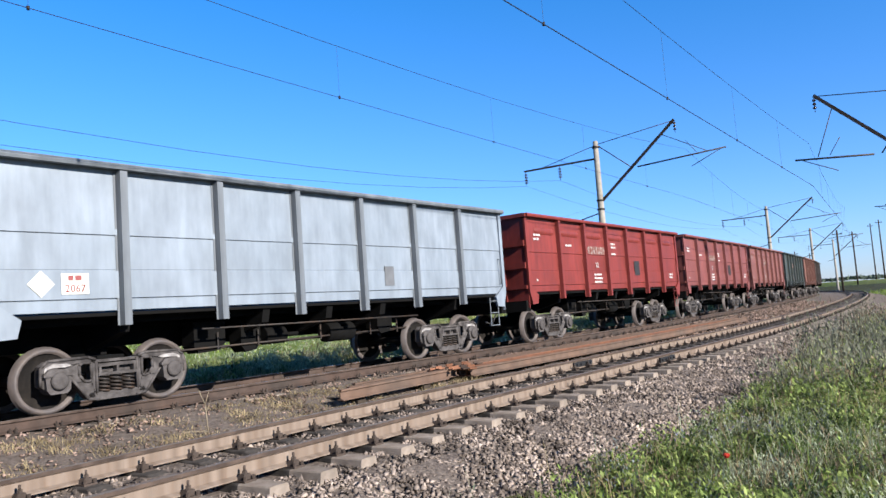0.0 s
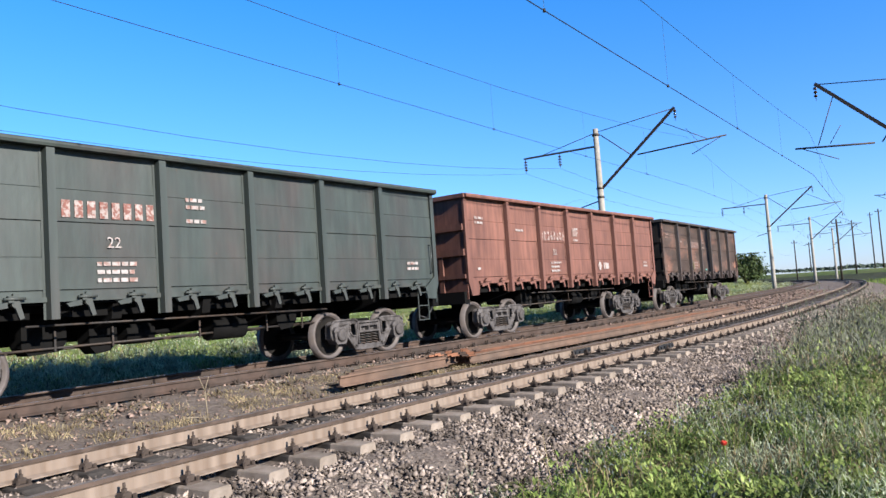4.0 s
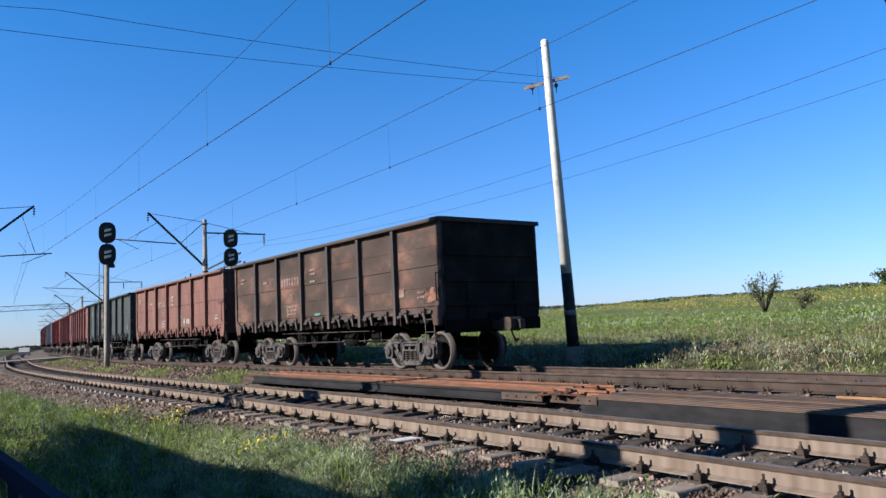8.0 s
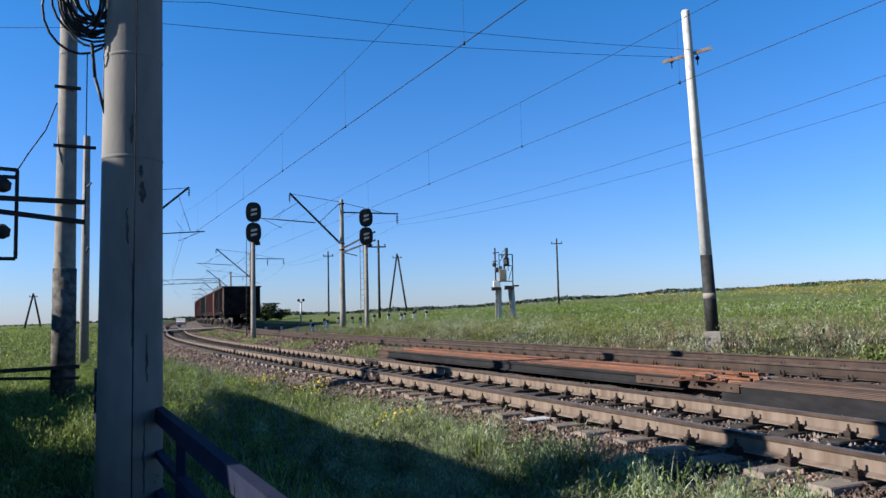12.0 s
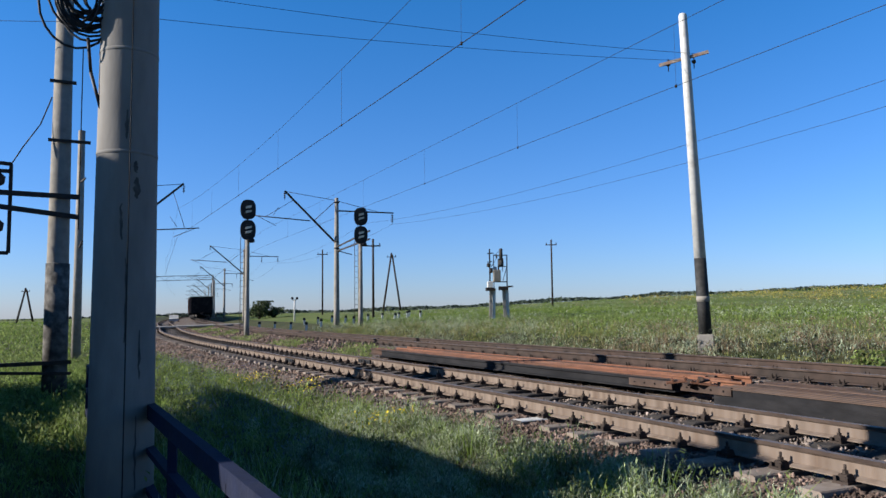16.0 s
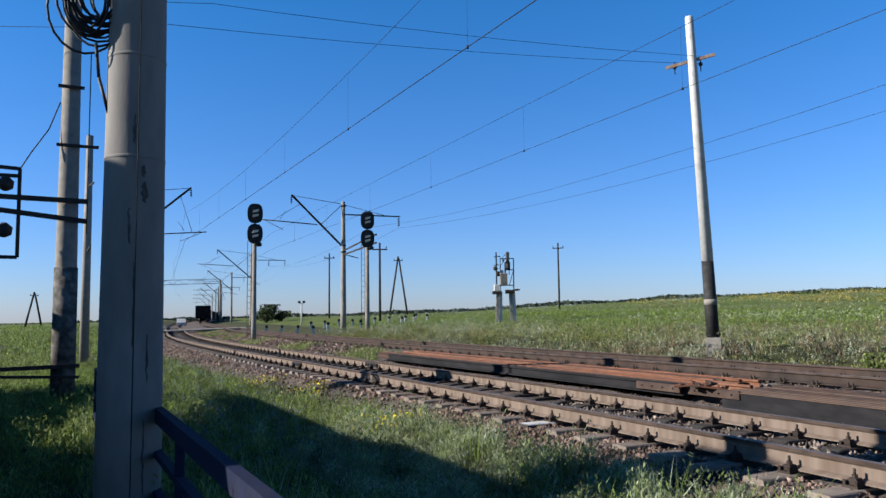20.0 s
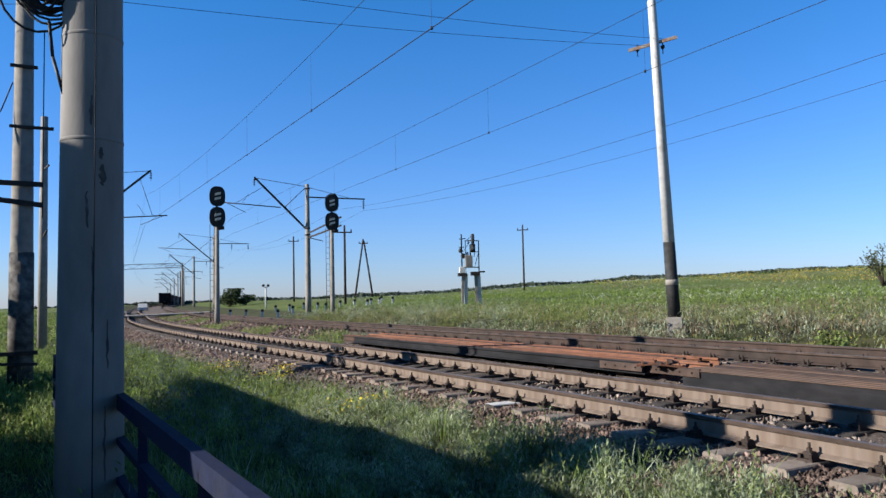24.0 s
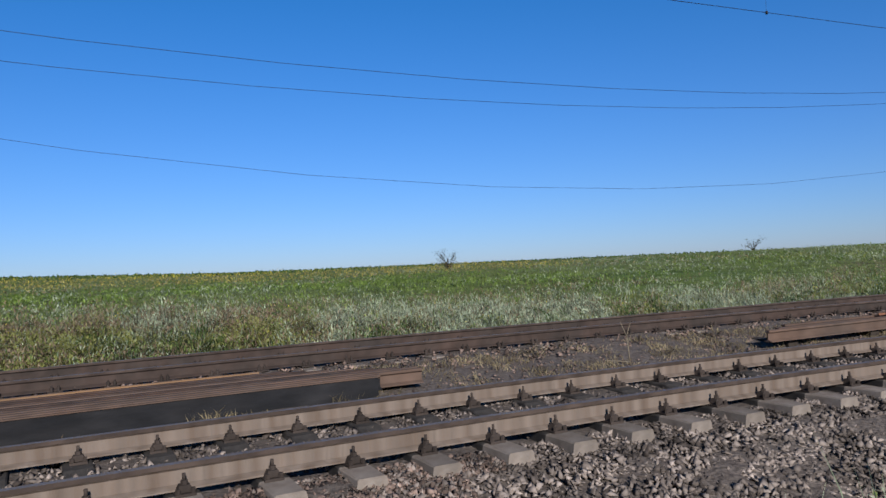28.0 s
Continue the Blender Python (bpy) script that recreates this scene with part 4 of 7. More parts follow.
def markings(w, mark, number_x, seed, plates=False):
    """number and tables on both sides of a wagon, as bars"""
    q = random.Random(seed)
    number_row(w, number_x - 0.1, 2.60, 0.25, P["mark_faint"] if mark is P["mark_faint"] else P["mark_number"])
    side_text(w, "22", number_x + 0.68, 2.17, 0.17, material=mark)
    for px, pz, rows, wd in ((-5.9, 3.05, 2, 0.5), (number_x + 1.95, 2.95, 2, 0.5), (number_x + 1.95, 2.6, 1, 0.4), (number_x + 0.4, 1.9, 3, 0.75), (5.3, 1.9, 2, 0.4), (-5.9, 1.75, 1, 0.15), (-3.9, 2.8, 1, 0.5)):
        for r in range(rows):
            bars(w, px, pz - r * 0.12, [q.uniform(0.06, 0.14) for _ in range(int(wd / 0.13))], 0.06, 0.025, mark)


def diamond(w, x, z, s, material=None):
    bm = bmesh.new()
    slab(bm, [(x - s, z), (x, z - s), (x + s, z), (x, z + s)], -(W_BODY + 0.017), -(W_BODY + 0.021))
    part("hazard_diamond", bm, material or P["mark"], w, "white hazard diamond")


def plate(w, x, z, a, b, material=None, name="sign_plate"):
    bm = bmesh.new()
    quad_box(bm, x, x + a, -(W_BODY + 0.021), -(W_BODY + 0.017), z, z + b)
    part(name, bm, material or P["mark"], w)


train = []
F, F_ws = goods_wagon(1, P["soot"], P["soot_frame"], "soot-blackened open railway wagon with rust-brown patches", True, end=P["shaded_soot"])
markings(F, P["mark_faint"], -2.36, 1)
plate(F, 3.6 + 0.9, 1.85, 0.24, 0.2, P["mark_faint"], "data_panel")
plate(F, -0.15, 1.58, 0.35, 0.07, P["patch_green"], "paint_patch")
plate(F, -2.1, 1.62, 0.14, 0.36, mat("patch_olive", (0.2, 0.17, 0.08), 0.8, 0, 0.2, 5), "paint_patch")
flaked = mat("paint_flaked", (0.42, 0.2, 0.14), 0.85, 0, 0.2, 5, (0.10, 0.07, 0.06), 3.6, 0.45, 0.2, 20, edge=0.05)
for o in ([(5.55, 1.66), (5.9, 1.66), (6.2, 1.8), (6.15, 2.0), (5.9, 2.03), (5.8, 1.9), (5.68, 2.03)], [(6.28, 1.75), (6.37, 1.7), (6.38, 2.3), (6.35, 2.9), (6.29, 2.5)]):
    bm = bmesh.new()
    slab(bm, o, -(W_BODY + (0.017 if o[0][0] < 6 else 0.052)), -(W_BODY + (0.019 if o[0][0] < 6 else 0.054)))
    part("flaked_paint", bm, flaked, F)
E, E_ws = goods_wagon(1, P["orange"], P["orange"], "faded orange-brown open railway wagon with white markings", True)
markings(E, P["mark"], -2.36, 2)
diamond(E, 1.45, 1.82, 0.16)
plate(E, 1.72, 1.72, 0.42, 0.2)
plate(E, 1.0, 1.66, 0.07, 0.72, None, "paint_stroke")
plate(E, -0.45, 2.75, 0.34, 0.2, P["mark_faint"], "data_panel")
D, D_ws = goods_wagon(1, P["green"], P["green"], "dark green open railway wagon with white markings", True)
markings(D, P["mark"], -2.36, 3)
C, C_ws = goods_wagon(0, P["faded"], P["faded"], "faded red-brown open railway wagon")
markings(C, P["mark"], -2.36, 4)
B, B_ws = goods_wagon(2, P["brown"], P["brown"], "brownish red open railway wagon with white markings")
markings(B, P["mark_clean"], -2.36, 5)
plate(B, 1.6, 1.9, 0.5, 0.52, P["patch_black"], "repaired_patch")
A, A_ws = goods_wagon(0, P["red"], P["red"], "bright red open railway wagon with white markings")
markings(A, P["mark_clean"], -2.36, 6)
plate(A, 1.6, 1.9, 0.5, 0.52, P["patch_black"], "repaired_patch")
LW, L_ws = goods_wagon(2, P["light"], P["light_post"], "light blue-grey open railway wagon with darker posts")
P["placard"] = mat("placard_white", (1.1, 1.08, 1.0), 0.8, 0, 0.1, 10, (0.7, 0.68, 0.6), 6, 0.3, 0)
diamond(LW, -5.62, 1.85, 0.19, P["placard"])
plate(LW, -5.34, 1.70, 0.40, 0.30, P["placard"])
bars(LW, -5.24, 1.90, [0.07, 0.09], 0.07, 0.03, mat("letter_worn", (0.4, 0.1, 0.1), 0.7), -(W_BODY + 0.0235))
side_text(LW, "2067", -5.14, 1.735, 0.11, proud=0.0235, material=mat("letter_red", (0.35, 0.05, 0.05), 0.7, 0, 0.1, 8))
plate(LW, 1.6, 1.72, 0.3, 0.42, P["patch_grey"], "repaired_patch")
train = [(F, F_ws), (E, E_ws), (D, D_ws), (C, C_ws), (B, B_ws), (A, A_ws), (LW, L_ws)]
wagons = [w for w, _ in train]
for k, src in enumerate((B, A, C, D, D, A, B, C, E, D, B, A)):
    wagons.append(copy_thing(src, pose(0, 0, 0)))

TRAIN_T = [0, 5, 6, 7, 8, 9, 10, 11, 12, 15, 20, 24, 28]
TRAIN_S = [94.9, 21.7, 7.1, -8.38, -22.9, -36.2, -49.0, -61.4, -75.4, -114.5, -180, -232, -284]


def train_s(t):
    """place of the last wagon's middle along the far track"""
    k = np.searchsorted(TRAIN_T, t, side="right") - 1
    k = int(min(max(k, 0), len(TRAIN_T) - 2))
    h = TRAIN_T[k + 1] - TRAIN_T[k]
    sl = np.gradient(TRAIN_S, TRAIN_T)
    u = (t - TRAIN_T[k]) / h
    h00, h10, h01, h11 = 2 * u**3 - 3 * u**2 + 1, u**3 - 2 * u**2 + u, -2 * u**3 + 3 * u**2, u**3 - u**2
    return float(h00 * TRAIN_S[k] + h10 * h * sl[k] + h01 * TRAIN_S[k + 1] + h11 * h * sl[k + 1])


def wagon_pose(c):
    ax, ay, _ = far_at(c - 4.325)
    bx, by, _ = far_at(c + 4.325)
    return pose((ax + bx) / 2, (ay + by) / 2, FAR_Z, 0, 0, math.degrees(math.atan2(by - ay, bx - ax)))


def motions():
    for i, w in enumerate(wagons):
        walk(w, [(t, wagon_pose(train_s(t) - 13.92 * i)) for t in np.arange(0, 28.01, 0.25)])
    # the wheels roll with the train, a little over a sixth of a turn a row
    turn = [(k / 30, -(train_s(0) - train_s(k / 30)) / 0.478) for k in range(0, 841)]
    for w, sets in train:
        for ws in sets:
            x = ws.location.x
            walk(ws, [(t, Matrix.Translation((x, 0, 0.478)) @ Matrix.Rotation(a, 4, "Y")) for t, a in turn])


# ---- masts, wires and signals ----
EAST = (0.72, 0.09)      # things east of the line's nearest point are laid out from this spot


def polar(az, d):
    x, y = EAST if az < 0 else (0.0, 0.0)
    return x - math.sin(radians(az)) * d, y + math.cos(radians(az)) * d


def spot(az, el, d):
    x, y = polar(az, d)
    return Vector((x, y, 1.23 + d * math.tan(radians(el))))


def insulator_string(parent, top, n=4, r=0.085, step=0.16):
    bm = bmesh.new()
    x, y, z = top
    rod(bm, (x, y, z), (x, y, z - n * step - 0.2), 0.014, seg=6)
    for k in range(n):
        lathe(bm, [(0.02, 0.0), (0.05, 0.01), (r, -0.05), (r * 0.9, -0.07), (0.03, -0.06), (0.02, -0.11)][::-1], Matrix.Translation((x, y, z - 0.12 - k * step)), 10)
    part("insulator", bm, M["insulator"], parent)


def catenary_mast(x, y, top, toward, label, reach=7.0, feeders=True, name="catenary_mast", lean=0.0, zb=None, side_len=4.6, arm=7.0, drop=1.6, hang=1.0):
    """concrete mast with an inclined boom and a steady arm; toward is the heading of the arms in degrees"""
    zb = float(ground_z(x, y)) - 0.3 if zb is None else zb
    p = thing(name, label, "catenary mast", "concrete masts along the line", pose(x, y, 0, 0, 0, toward))
    bm = bmesh.new()
    lathe(bm, [(0.225, zb), (0.22, zb + 1.5), (0.145, top - 0.02), (0.12, top)], Matrix(((1, 0, lean, -lean * zb), (0, 1, 0, 0), (0, 0, 1, 0), (0, 0, 0, 1))), 20)
    part("shaft", bm, M["concrete"], p)
    k = reach / 7.0
    bm = bmesh.new()
    beam(bm, (0.15, 0, top - 3.4), (4.5 * k, 0, top + 0.35), 0.09, 0.14)
    part("boom", bm, M["iron"], p)
    bm = bmesh.new()
    rod(bm, (0.1, 0, top - 0.2), (4.4 * k, 0, top + 0.3), 0.022, seg=6)
    part("tie_rod", bm, M["iron"], p)
    bm = bmesh.new()
    rod(bm, (0.15, 0, top - 0.3), (2.0 * k, 0, top - drop - 0.25), 0.03, seg=6)
    part("brace", bm, M["iron"], p)
    bm = bmesh.new()
    rod(bm, (2.3 * k, 0, top - drop - 0.25), (arm * k, 0, top - drop), 0.04, seg=8)
    part("steady_arm", bm, M["iron"], p)
    bm = bmesh.new()
    rod(bm, (3.8 * k, 0, top - 0.35), ((arm - 1) * k, 0, top - drop), 0.02, seg=6)
    rod(bm, ((arm - 0.3) * k, 0, top - drop - 0.05), ((arm - 1.8) * k, 0, top - drop - 0.7), 0.02, seg=6)
    rod(bm, ((arm - 1.5) * k, 0, top - drop), ((arm - 2.0) * k, 0, top - drop + 0.7), 0.015, seg=6)
    part("registration_rod", bm, M["iron"], p)
    insulator_string(p, (4.5 * k, 0, top + 0.3), 3)
    for z in (top - 3.4, top - 0.35, top - 3.9):
        bm = bmesh.new()
        lathe(bm, [(0.21, z - 0.05), (0.215, z - 0.04), (0.215, z + 0.04), (0.21, z + 0.05)], None, 14)
        part("clamp", bm, M["iron"], p)
    if feeders:
        bm = bmesh.new()
        beam(bm, (-0.1, 0, top - hang), (-side_len, 0, top - hang), 0.06, 0.1)
        part("feeder_bracket", bm, M["iron"], p)
        bm = bmesh.new()
        rod(bm, (-0.1, 0, top - 0.25), (-side_len * 0.72, 0, top - hang + 0.05), 0.02, seg=6)
        part("tie_rod", bm, M["iron"], p)
        insulator_string(p, (-side_len + 0.1, 0, top - hang - 0.05), 4, 0.11)
        insulator_string(p, (-side_len * 0.5, 0, top - hang - 0.05), 4, 0.11)
        bm = bmesh.new()
        beam(bm, (-0.1, 0, top - 4.1), (-1.2, 0, top - 4.35), 0.04, 0.06)
        part("lower_bracket", bm, M["iron"], p)
    return p


def normal_of(x):
    return math.degrees(float(np.interp(x, PX, ANG))) - 90


# far-side masts (north of both tracks), arms reach south over the far track
MAST = {}
for nm, az, d, top in (("e", 36.0, 19.3, 10.5), ("a", -61.35, 43.0, 10.25), ("b", -72.7, 87.0, 10.0), ("b2", -75.3, 128.0, 10.0), ("b3", -76.6, 170.0, 10.2), ("d", 86.9, 58.0, 10.0), ("d2", 93.65, 106.0, 10.0), ("d3", 95.05, 153.0, 10.0), ("d4", 95.75, 205.0, 10.0), ("d5", 96.15, 250.0, 10.0), ("d6", 96.4, 297.0, 10.0), ("d7", 96.64, 370.0, 10.0)):
    x, y = polar(az, d)
    MAST[nm] = (x, y, top)
    catenary_mast(x, y, top, normal_of(x), "grey concrete catenary mast with a steel boom beside the far track", 7.0 if nm != "d" else 6.2, hang=1.6 if nm == "e" else 1.0, side_len=5.4 if nm == "e" else 4.6)
# equipment on the mast by the bank
ex, ey, _ = MAST["e"]
gear = thing("mast_equipment", "white and black boxes on a bracket clamped to the concrete mast", "junction box", at=pose(ex, ey, 0, 0, 0, normal_of(ex) + 60))
bm = bmesh.new()
quad_box(bm, -0.22, 0.62, -0.04, 0.04, 2.42, 2.48)
lathe(bm, [(0.215, 2.4), (0.222, 2.41), (0.222, 2.49), (0.215, 2.5)], None, 14)
part("bracket", bm, M["iron"], gear)
for bx, z0, z1, wdt, mt in ((-0.3, 2.5, 2.95, 0.1, M["white_paint"]), (0.3, 2.5, 3.0, 0.12, M["steel_dark"]), (0.28, 1.95, 2.35, 0.16, M["steel_dark"])):
    bm = bmesh.new()
    quad_box(bm, bx - wdt / 2, bx + wdt / 2, -0.14, 0.08, z0, z1)
    bmesh.ops.bevel(bm, geom=bm.edges[:], offset=0.02, segments=2, affect="EDGES")
    part("box", bm, mt, gear)
bm = bmesh.new()
rod(bm, (0.55, 0, 2.48), (0.55, 0, 2.75), 0.02, seg=6)
rod(bm, (0.3, -0.02, 1.95), (0.22, 0, 0.2), 0.015, seg=6)
part("cable", bm, M["steel_dark"], gear)
# masts of the near track
catenary_mast(35.8, 4.4, 8.95, 97, "grey concrete catenary mast beside the near track", 6.3, False, arm=5.6, drop=2.3)
catenary_mast(*polar(102.5, 55), 10.0, 104, "grey concrete catenary mast beside the near track", 6.8, False, arm=5.6, drop=2.75)
catenary_mast(84.7, 10.3, 10.0, 106, "grey concrete catenary mast beside the near track", 5.6, False)

# white anchor mast with black foot
wx, wy = polar(59.75, 22)
wz = float(ground_z(wx, wy)) + 0.32
anchor = thing("anchor_mast", "white-painted concrete anchor mast with a black foot on a concrete block", "mast", at=pose(wx, wy, 0, 0, 0, 60))
sh = Matrix(((1, 0, -0.03, 0.03 * wz), (0, 1, 0, 0), (0, 0, 1, 0), (0, 0, 0, 1)))
for nm, mt, pr in (("foot", M["black_paint"], [(0.175, wz + 0.1), (0.16, wz + 2.25)]), ("shaft", M["white_paint"], [(0.159, wz + 2.25), (0.115, 9.55), (0.1, 9.6)]), ("band", M["concrete"], [(0.176, wz + 1.05), (0.174, wz + 1.2)])):
    bm = bmesh.new()
    lathe(bm, pr, sh, 18)
    part(nm, bm, mt, anchor)
bm = bmesh.new()
quad_box(bm, -0.22, 0.22, -0.22, 0.22, wz - 0.7, wz + 0.16)
bmesh.ops.bevel(bm, geom=bm.edges[:], offset=0.03, segments=2, affect="EDGES")
part("base_block", bm, M["concrete"], anchor)
bm = bmesh.new()
beam(bm, (-0.75 - 0.22, 0, 8.18), (0.6 - 0.22, 0, 8.42), 0.05, 0.09)
part("crossarm", bm, mat("rust_arm", (0.45, 0.25, 0.16), 0.8, 0, 0.3, 9, (0.6, 0.55, 0.5), 5, 0.5), anchor)
for xx in (-0.5, 0.2):
    insulator_string(anchor, (xx - 0.22, 0.05, 8.35), 1, 0.06)


def tube(bm, pts, r, seg=5):
    """one round strand through all the points"""
    rings = []
    for i, p in enumerate(pts):
        d = (pts[min(i + 1, len(pts) - 1)] - pts[max(i - 1, 0)]).normalized()
        side = d.cross(Vector((0, 0, 1)))
        side = side.normalized() if side.length > 1e-4 else Vector((1, 0, 0))
        up = side.cross(d)
        rings.append([bm.verts.new(p + (side * math.cos(k * 2 * math.pi / seg) + up * math.sin(k * 2 * math.pi / seg)) * r) for k in range(seg)])
    for a, b in zip(rings, rings[1:]):
        for k in range(seg):
            bm.faces.new((a[k], a[(k + 1) % seg], b[(k + 1) % seg], b[k])).smooth = True
    bm.faces.new(rings[0][::-1])
    bm.faces.new(rings[-1])


def wire(points, label, r=0.011, sag=0.0, seg=10):
    """an overhead wire hung through the points"""
    bm = bmesh.new()
    pts = []
    for j, (a, b) in enumerate(zip(points, points[1:])):
        a, b = Vector(a), Vector(b)
        g = sag[j] if isinstance(sag, list) else sag
        for i in range(seg):
            u = i / seg
            pts.append(a.lerp(b, u) - Vector((0, 0, g * 4 * u * (1 - u))))
    pts.append(Vector(points[-1]))
    tube(bm, pts, r)
    ob = new("overhead_wire", mesh_of("overhead_wire", bm, M["wire"]))
    return tagged(ob, label, "wire", "overhead wires")


def over_far(s, z, side=0.0):
    x, y, a = far_at(s)
    return Vector((x - math.sin(a) * side, y + math.cos(a) * side, z))


def over_near(s, z, side=0.0):
    x, y, a = near_at(s, side)
    return Vector((x, y, z))


CW, MW = "thin copper contact wire over the track", "messenger cable over the track"
# supports: place along the track, contact height, messenger height, sag of the span that follows, stagger
FAR_SUP = [(-295, 5.8, 7.0, 0.4, 0), (-249, 5.8, 7.0, 0.4, 0), (-204, 5.8, 7.0, 0.4, 0), (-152, 5.8, 7.0, 0.4, 0), (-105, 5.8, 7.0, 0.4, 0), (-54, 5.8, 6.9, 0.0, 0), (-8, 6.2, 7.65, 0.8, 0), (40.7, 6.3, 9.0, 1.0, 0), (84.7, 6.6, 8.7, 1.0, 0.3), (125.7, 6.6, 8.7, 1.0, -0.3), (168, 6.6, 8.7, 1.0, 0.3)]
NEAR_SUP = [(-230, 6.3, 8.4, 1.0, 0), (-160, 6.3, 8.4, 1.0, 0), (-105, 6.4, 8.5, 1.0, 0), (-57, 6.6, 8.6, 0.8, 0), (-7, 6.30, 8.62, 0.45, 0), (35.7, 5.5, 7.4, 0.7, -1.1), (84.7, 6.6, 8.8, 1.0, 0.3), (140, 6.6, 8.8, 1.0, -0.3)]
for sup, over in ((FAR_SUP, over_far), (NEAR_SUP, over_near)):
    side = [s[4] for s in sup]
    contact = wire([over(s[0], s[1], sd) for s, sd in zip(sup, side)], CW, 0.0065 if over is over_far else 0.010, 0.0, 12)
    wire([over(s[0], s[2], sd) for s, sd in zip(sup, side)], MW, 0.0065, [s[3] for s in sup], 12)
    for i in range(2, len(sup) - 2):
        (sa, ca, ma, g, _), (sb, cb, mb, _, _) = sup[i], sup[i + 1]
        for k in range(1, 7):
            u = k / 7
            bm = bmesh.new()
            a = over(sa, ca, side[i]).lerp(over(sb, cb, side[i + 1]), u)
            b = over(sa, ma, side[i]).lerp(over(sb, mb, side[i + 1]), u) - Vector((0, 0, g * 4 * u * (1 - u)))
            rod(bm, a, b, 0.003, seg=4, caps=False)
            rod(bm, a - Vector((0, 0, 0.03)), a + Vector((0, 0, 0.03)), 0.025, seg=6)
            part("dropper", bm, M["wire"], contact)


def feeder_pts(k, dz, names=("d4", "d3", "d2", "d", "e", "a", "b", "b2")):
    out = []
    for nm in names:
        x, y, top = MAST[nm]
        t = radians(normal_of(x))
        near = nm == "e"
        out.append((x - math.cos(t) * k * (1.18 if near else 1), y - math.sin(t) * k * (1.18 if near else 1), top - dz - (0.6 if near else 0.0)))
    return out


wire(feeder_pts(4.5, 1.9), "feeder cable hung on insulators of the masts", 0.0075, [0.8] * 4 + [1.45, 0.8, 0.8])
wire(feeder_pts(2.3, 1.9), "feeder cable hung on insulators of the masts", 0.0075, [0.8] * 4 + [1.45, 0.8, 0.8])
wire(feeder_pts(1.2, 3.85, ("e", "a", "b", "b2")), "thin low cable slung between the masts", 0.0045, [2.8, 2.3, 2.3])
wt = Vector((wx, wy, 8.3))
wire([wt + Vector((-0.3, 0.1, 0)), spot(99.8, 20.6, 16), spot(118, 18, 20)], "span wire from the white mast across the tracks", 0.006, 0.12)
wire([wt + Vector((-0.1, 0.1, 0.15)), spot(96.6, 22.3, 16), spot(118, 20.5, 20)], "span wire from the white mast across the tracks", 0.006, 0.12)


# ---- colour light signals ----
def signal_post(az, d, top, label, bracket=False):
    x, y = polar(az, d)
    zb = float(ground_z(x, y)) - 0.1
    face = math.degrees(math.atan2(-y, -x)) + 90
    p = thing("signal_post", label, "railway signal", "colour light signals", pose(x, y, 0, 0, 0, face + 8))
    bm = bmesh.new()
    lathe(bm, [(0.16, zb), (0.15, zb + 1.0), (0.12, top - 2.0)], None, 14)
    part("post", bm, M["concrete"], p)
    bm = bmesh.new()
    for s in (-1, 1):
        rod(bm, (s * 0.12 - 0.26, 0.1, zb + 0.3), (s * 0.12 - 0.26, 0.1, top - 2.2), 0.018, seg=6)
    for k in range(14):
        rod(bm, (-0.38, 0.1, zb + 0.5 + k * 0.36), (-0.14, 0.1, zb + 0.5 + k * 0.36), 0.012, seg=5)
    part("ladder", bm, M["iron"], p)
    for k in range(2):
        zc = top - 0.58 - k * 1.22
        bm = bmesh.new()
        o = [(0.45 * math.copysign(abs(math.cos(t)) ** 0.72, math.cos(t)), 0.59 * math.copysign(abs(math.sin(t)) ** 0.78, math.sin(t))) for t in [(i + 0.5) * math.pi / 12 for i in range(24)]]
        slab(bm, [(a, zc + b) for a, b in o], -0.24, -0.14)
        head = part("signal_head", bm, M["steel_dark"], p, "black signal head with two lamps")
        for dz in (0.22, -0.22):
            bm = bmesh.new()
            lathe(bm, [(0.12, 0), (0.135, 0.0), (0.135, 0.1), (0.12, 0.1)], Matrix.Translation((0, -0.24, zc + dz)) @ Matrix.Rotation(radians(90), 4, "X"), 14)
            ob = part("lamp_hood", bm, M["black_paint"], head)
            bm = bmesh.new()
            slab(bm, [(-0.18, zc + dz * 0.6 - 0.12), (0.16, zc + dz * 0.6 - 0.03), (0.19, zc + dz * 0.6 + 0.1), (-0.15, zc + dz * 0.6 + 0.03)], -0.40, -0.36)
            part("visor", bm, mat("lens_tan", (1.4, 1.25, 1.0), 0.5), head)
        bm = bmesh.new()
        quad_box(bm, -0.08, 0.08, -0.14, 0.05, zc - 0.1, zc + 0.1)
        rod(bm, (0, 0, zc - 0.7), (0, 0, zc + 0.6), 0.05, seg=8)
        part("mount", bm, M["steel_dark"], p)
    bm = bmesh.new()
    lathe(bm, [(0.05, 0), (0.2, 0.02), (0.22, 0.16), (0.12, 0.3)], Matrix.Translation((0.2, -0.1, top - 2.55)), 12)
    part("bell", bm, M["steel_dark"], p)
    return p


signal_post(93.45, 46, 7.95, "colour light signal on a concrete post between the tracks")
signal_post(85.1, 50, 8.1, "colour light signal on a concrete post beside the far track")
bx0, by0 = polar(86.9, 58)
link = thing("signal_bracket", "steel bracket between the catenary mast and the signal", "bracket")
bm = bmesh.new()
for dz in (0, -0.55):
    beam(bm, (bx0, by0, 6.2 + dz * 0.6), (*polar(84.4, 50), 6.6 + dz), 0.08, 0.1)
part("bar", bm, M["iron"], link)


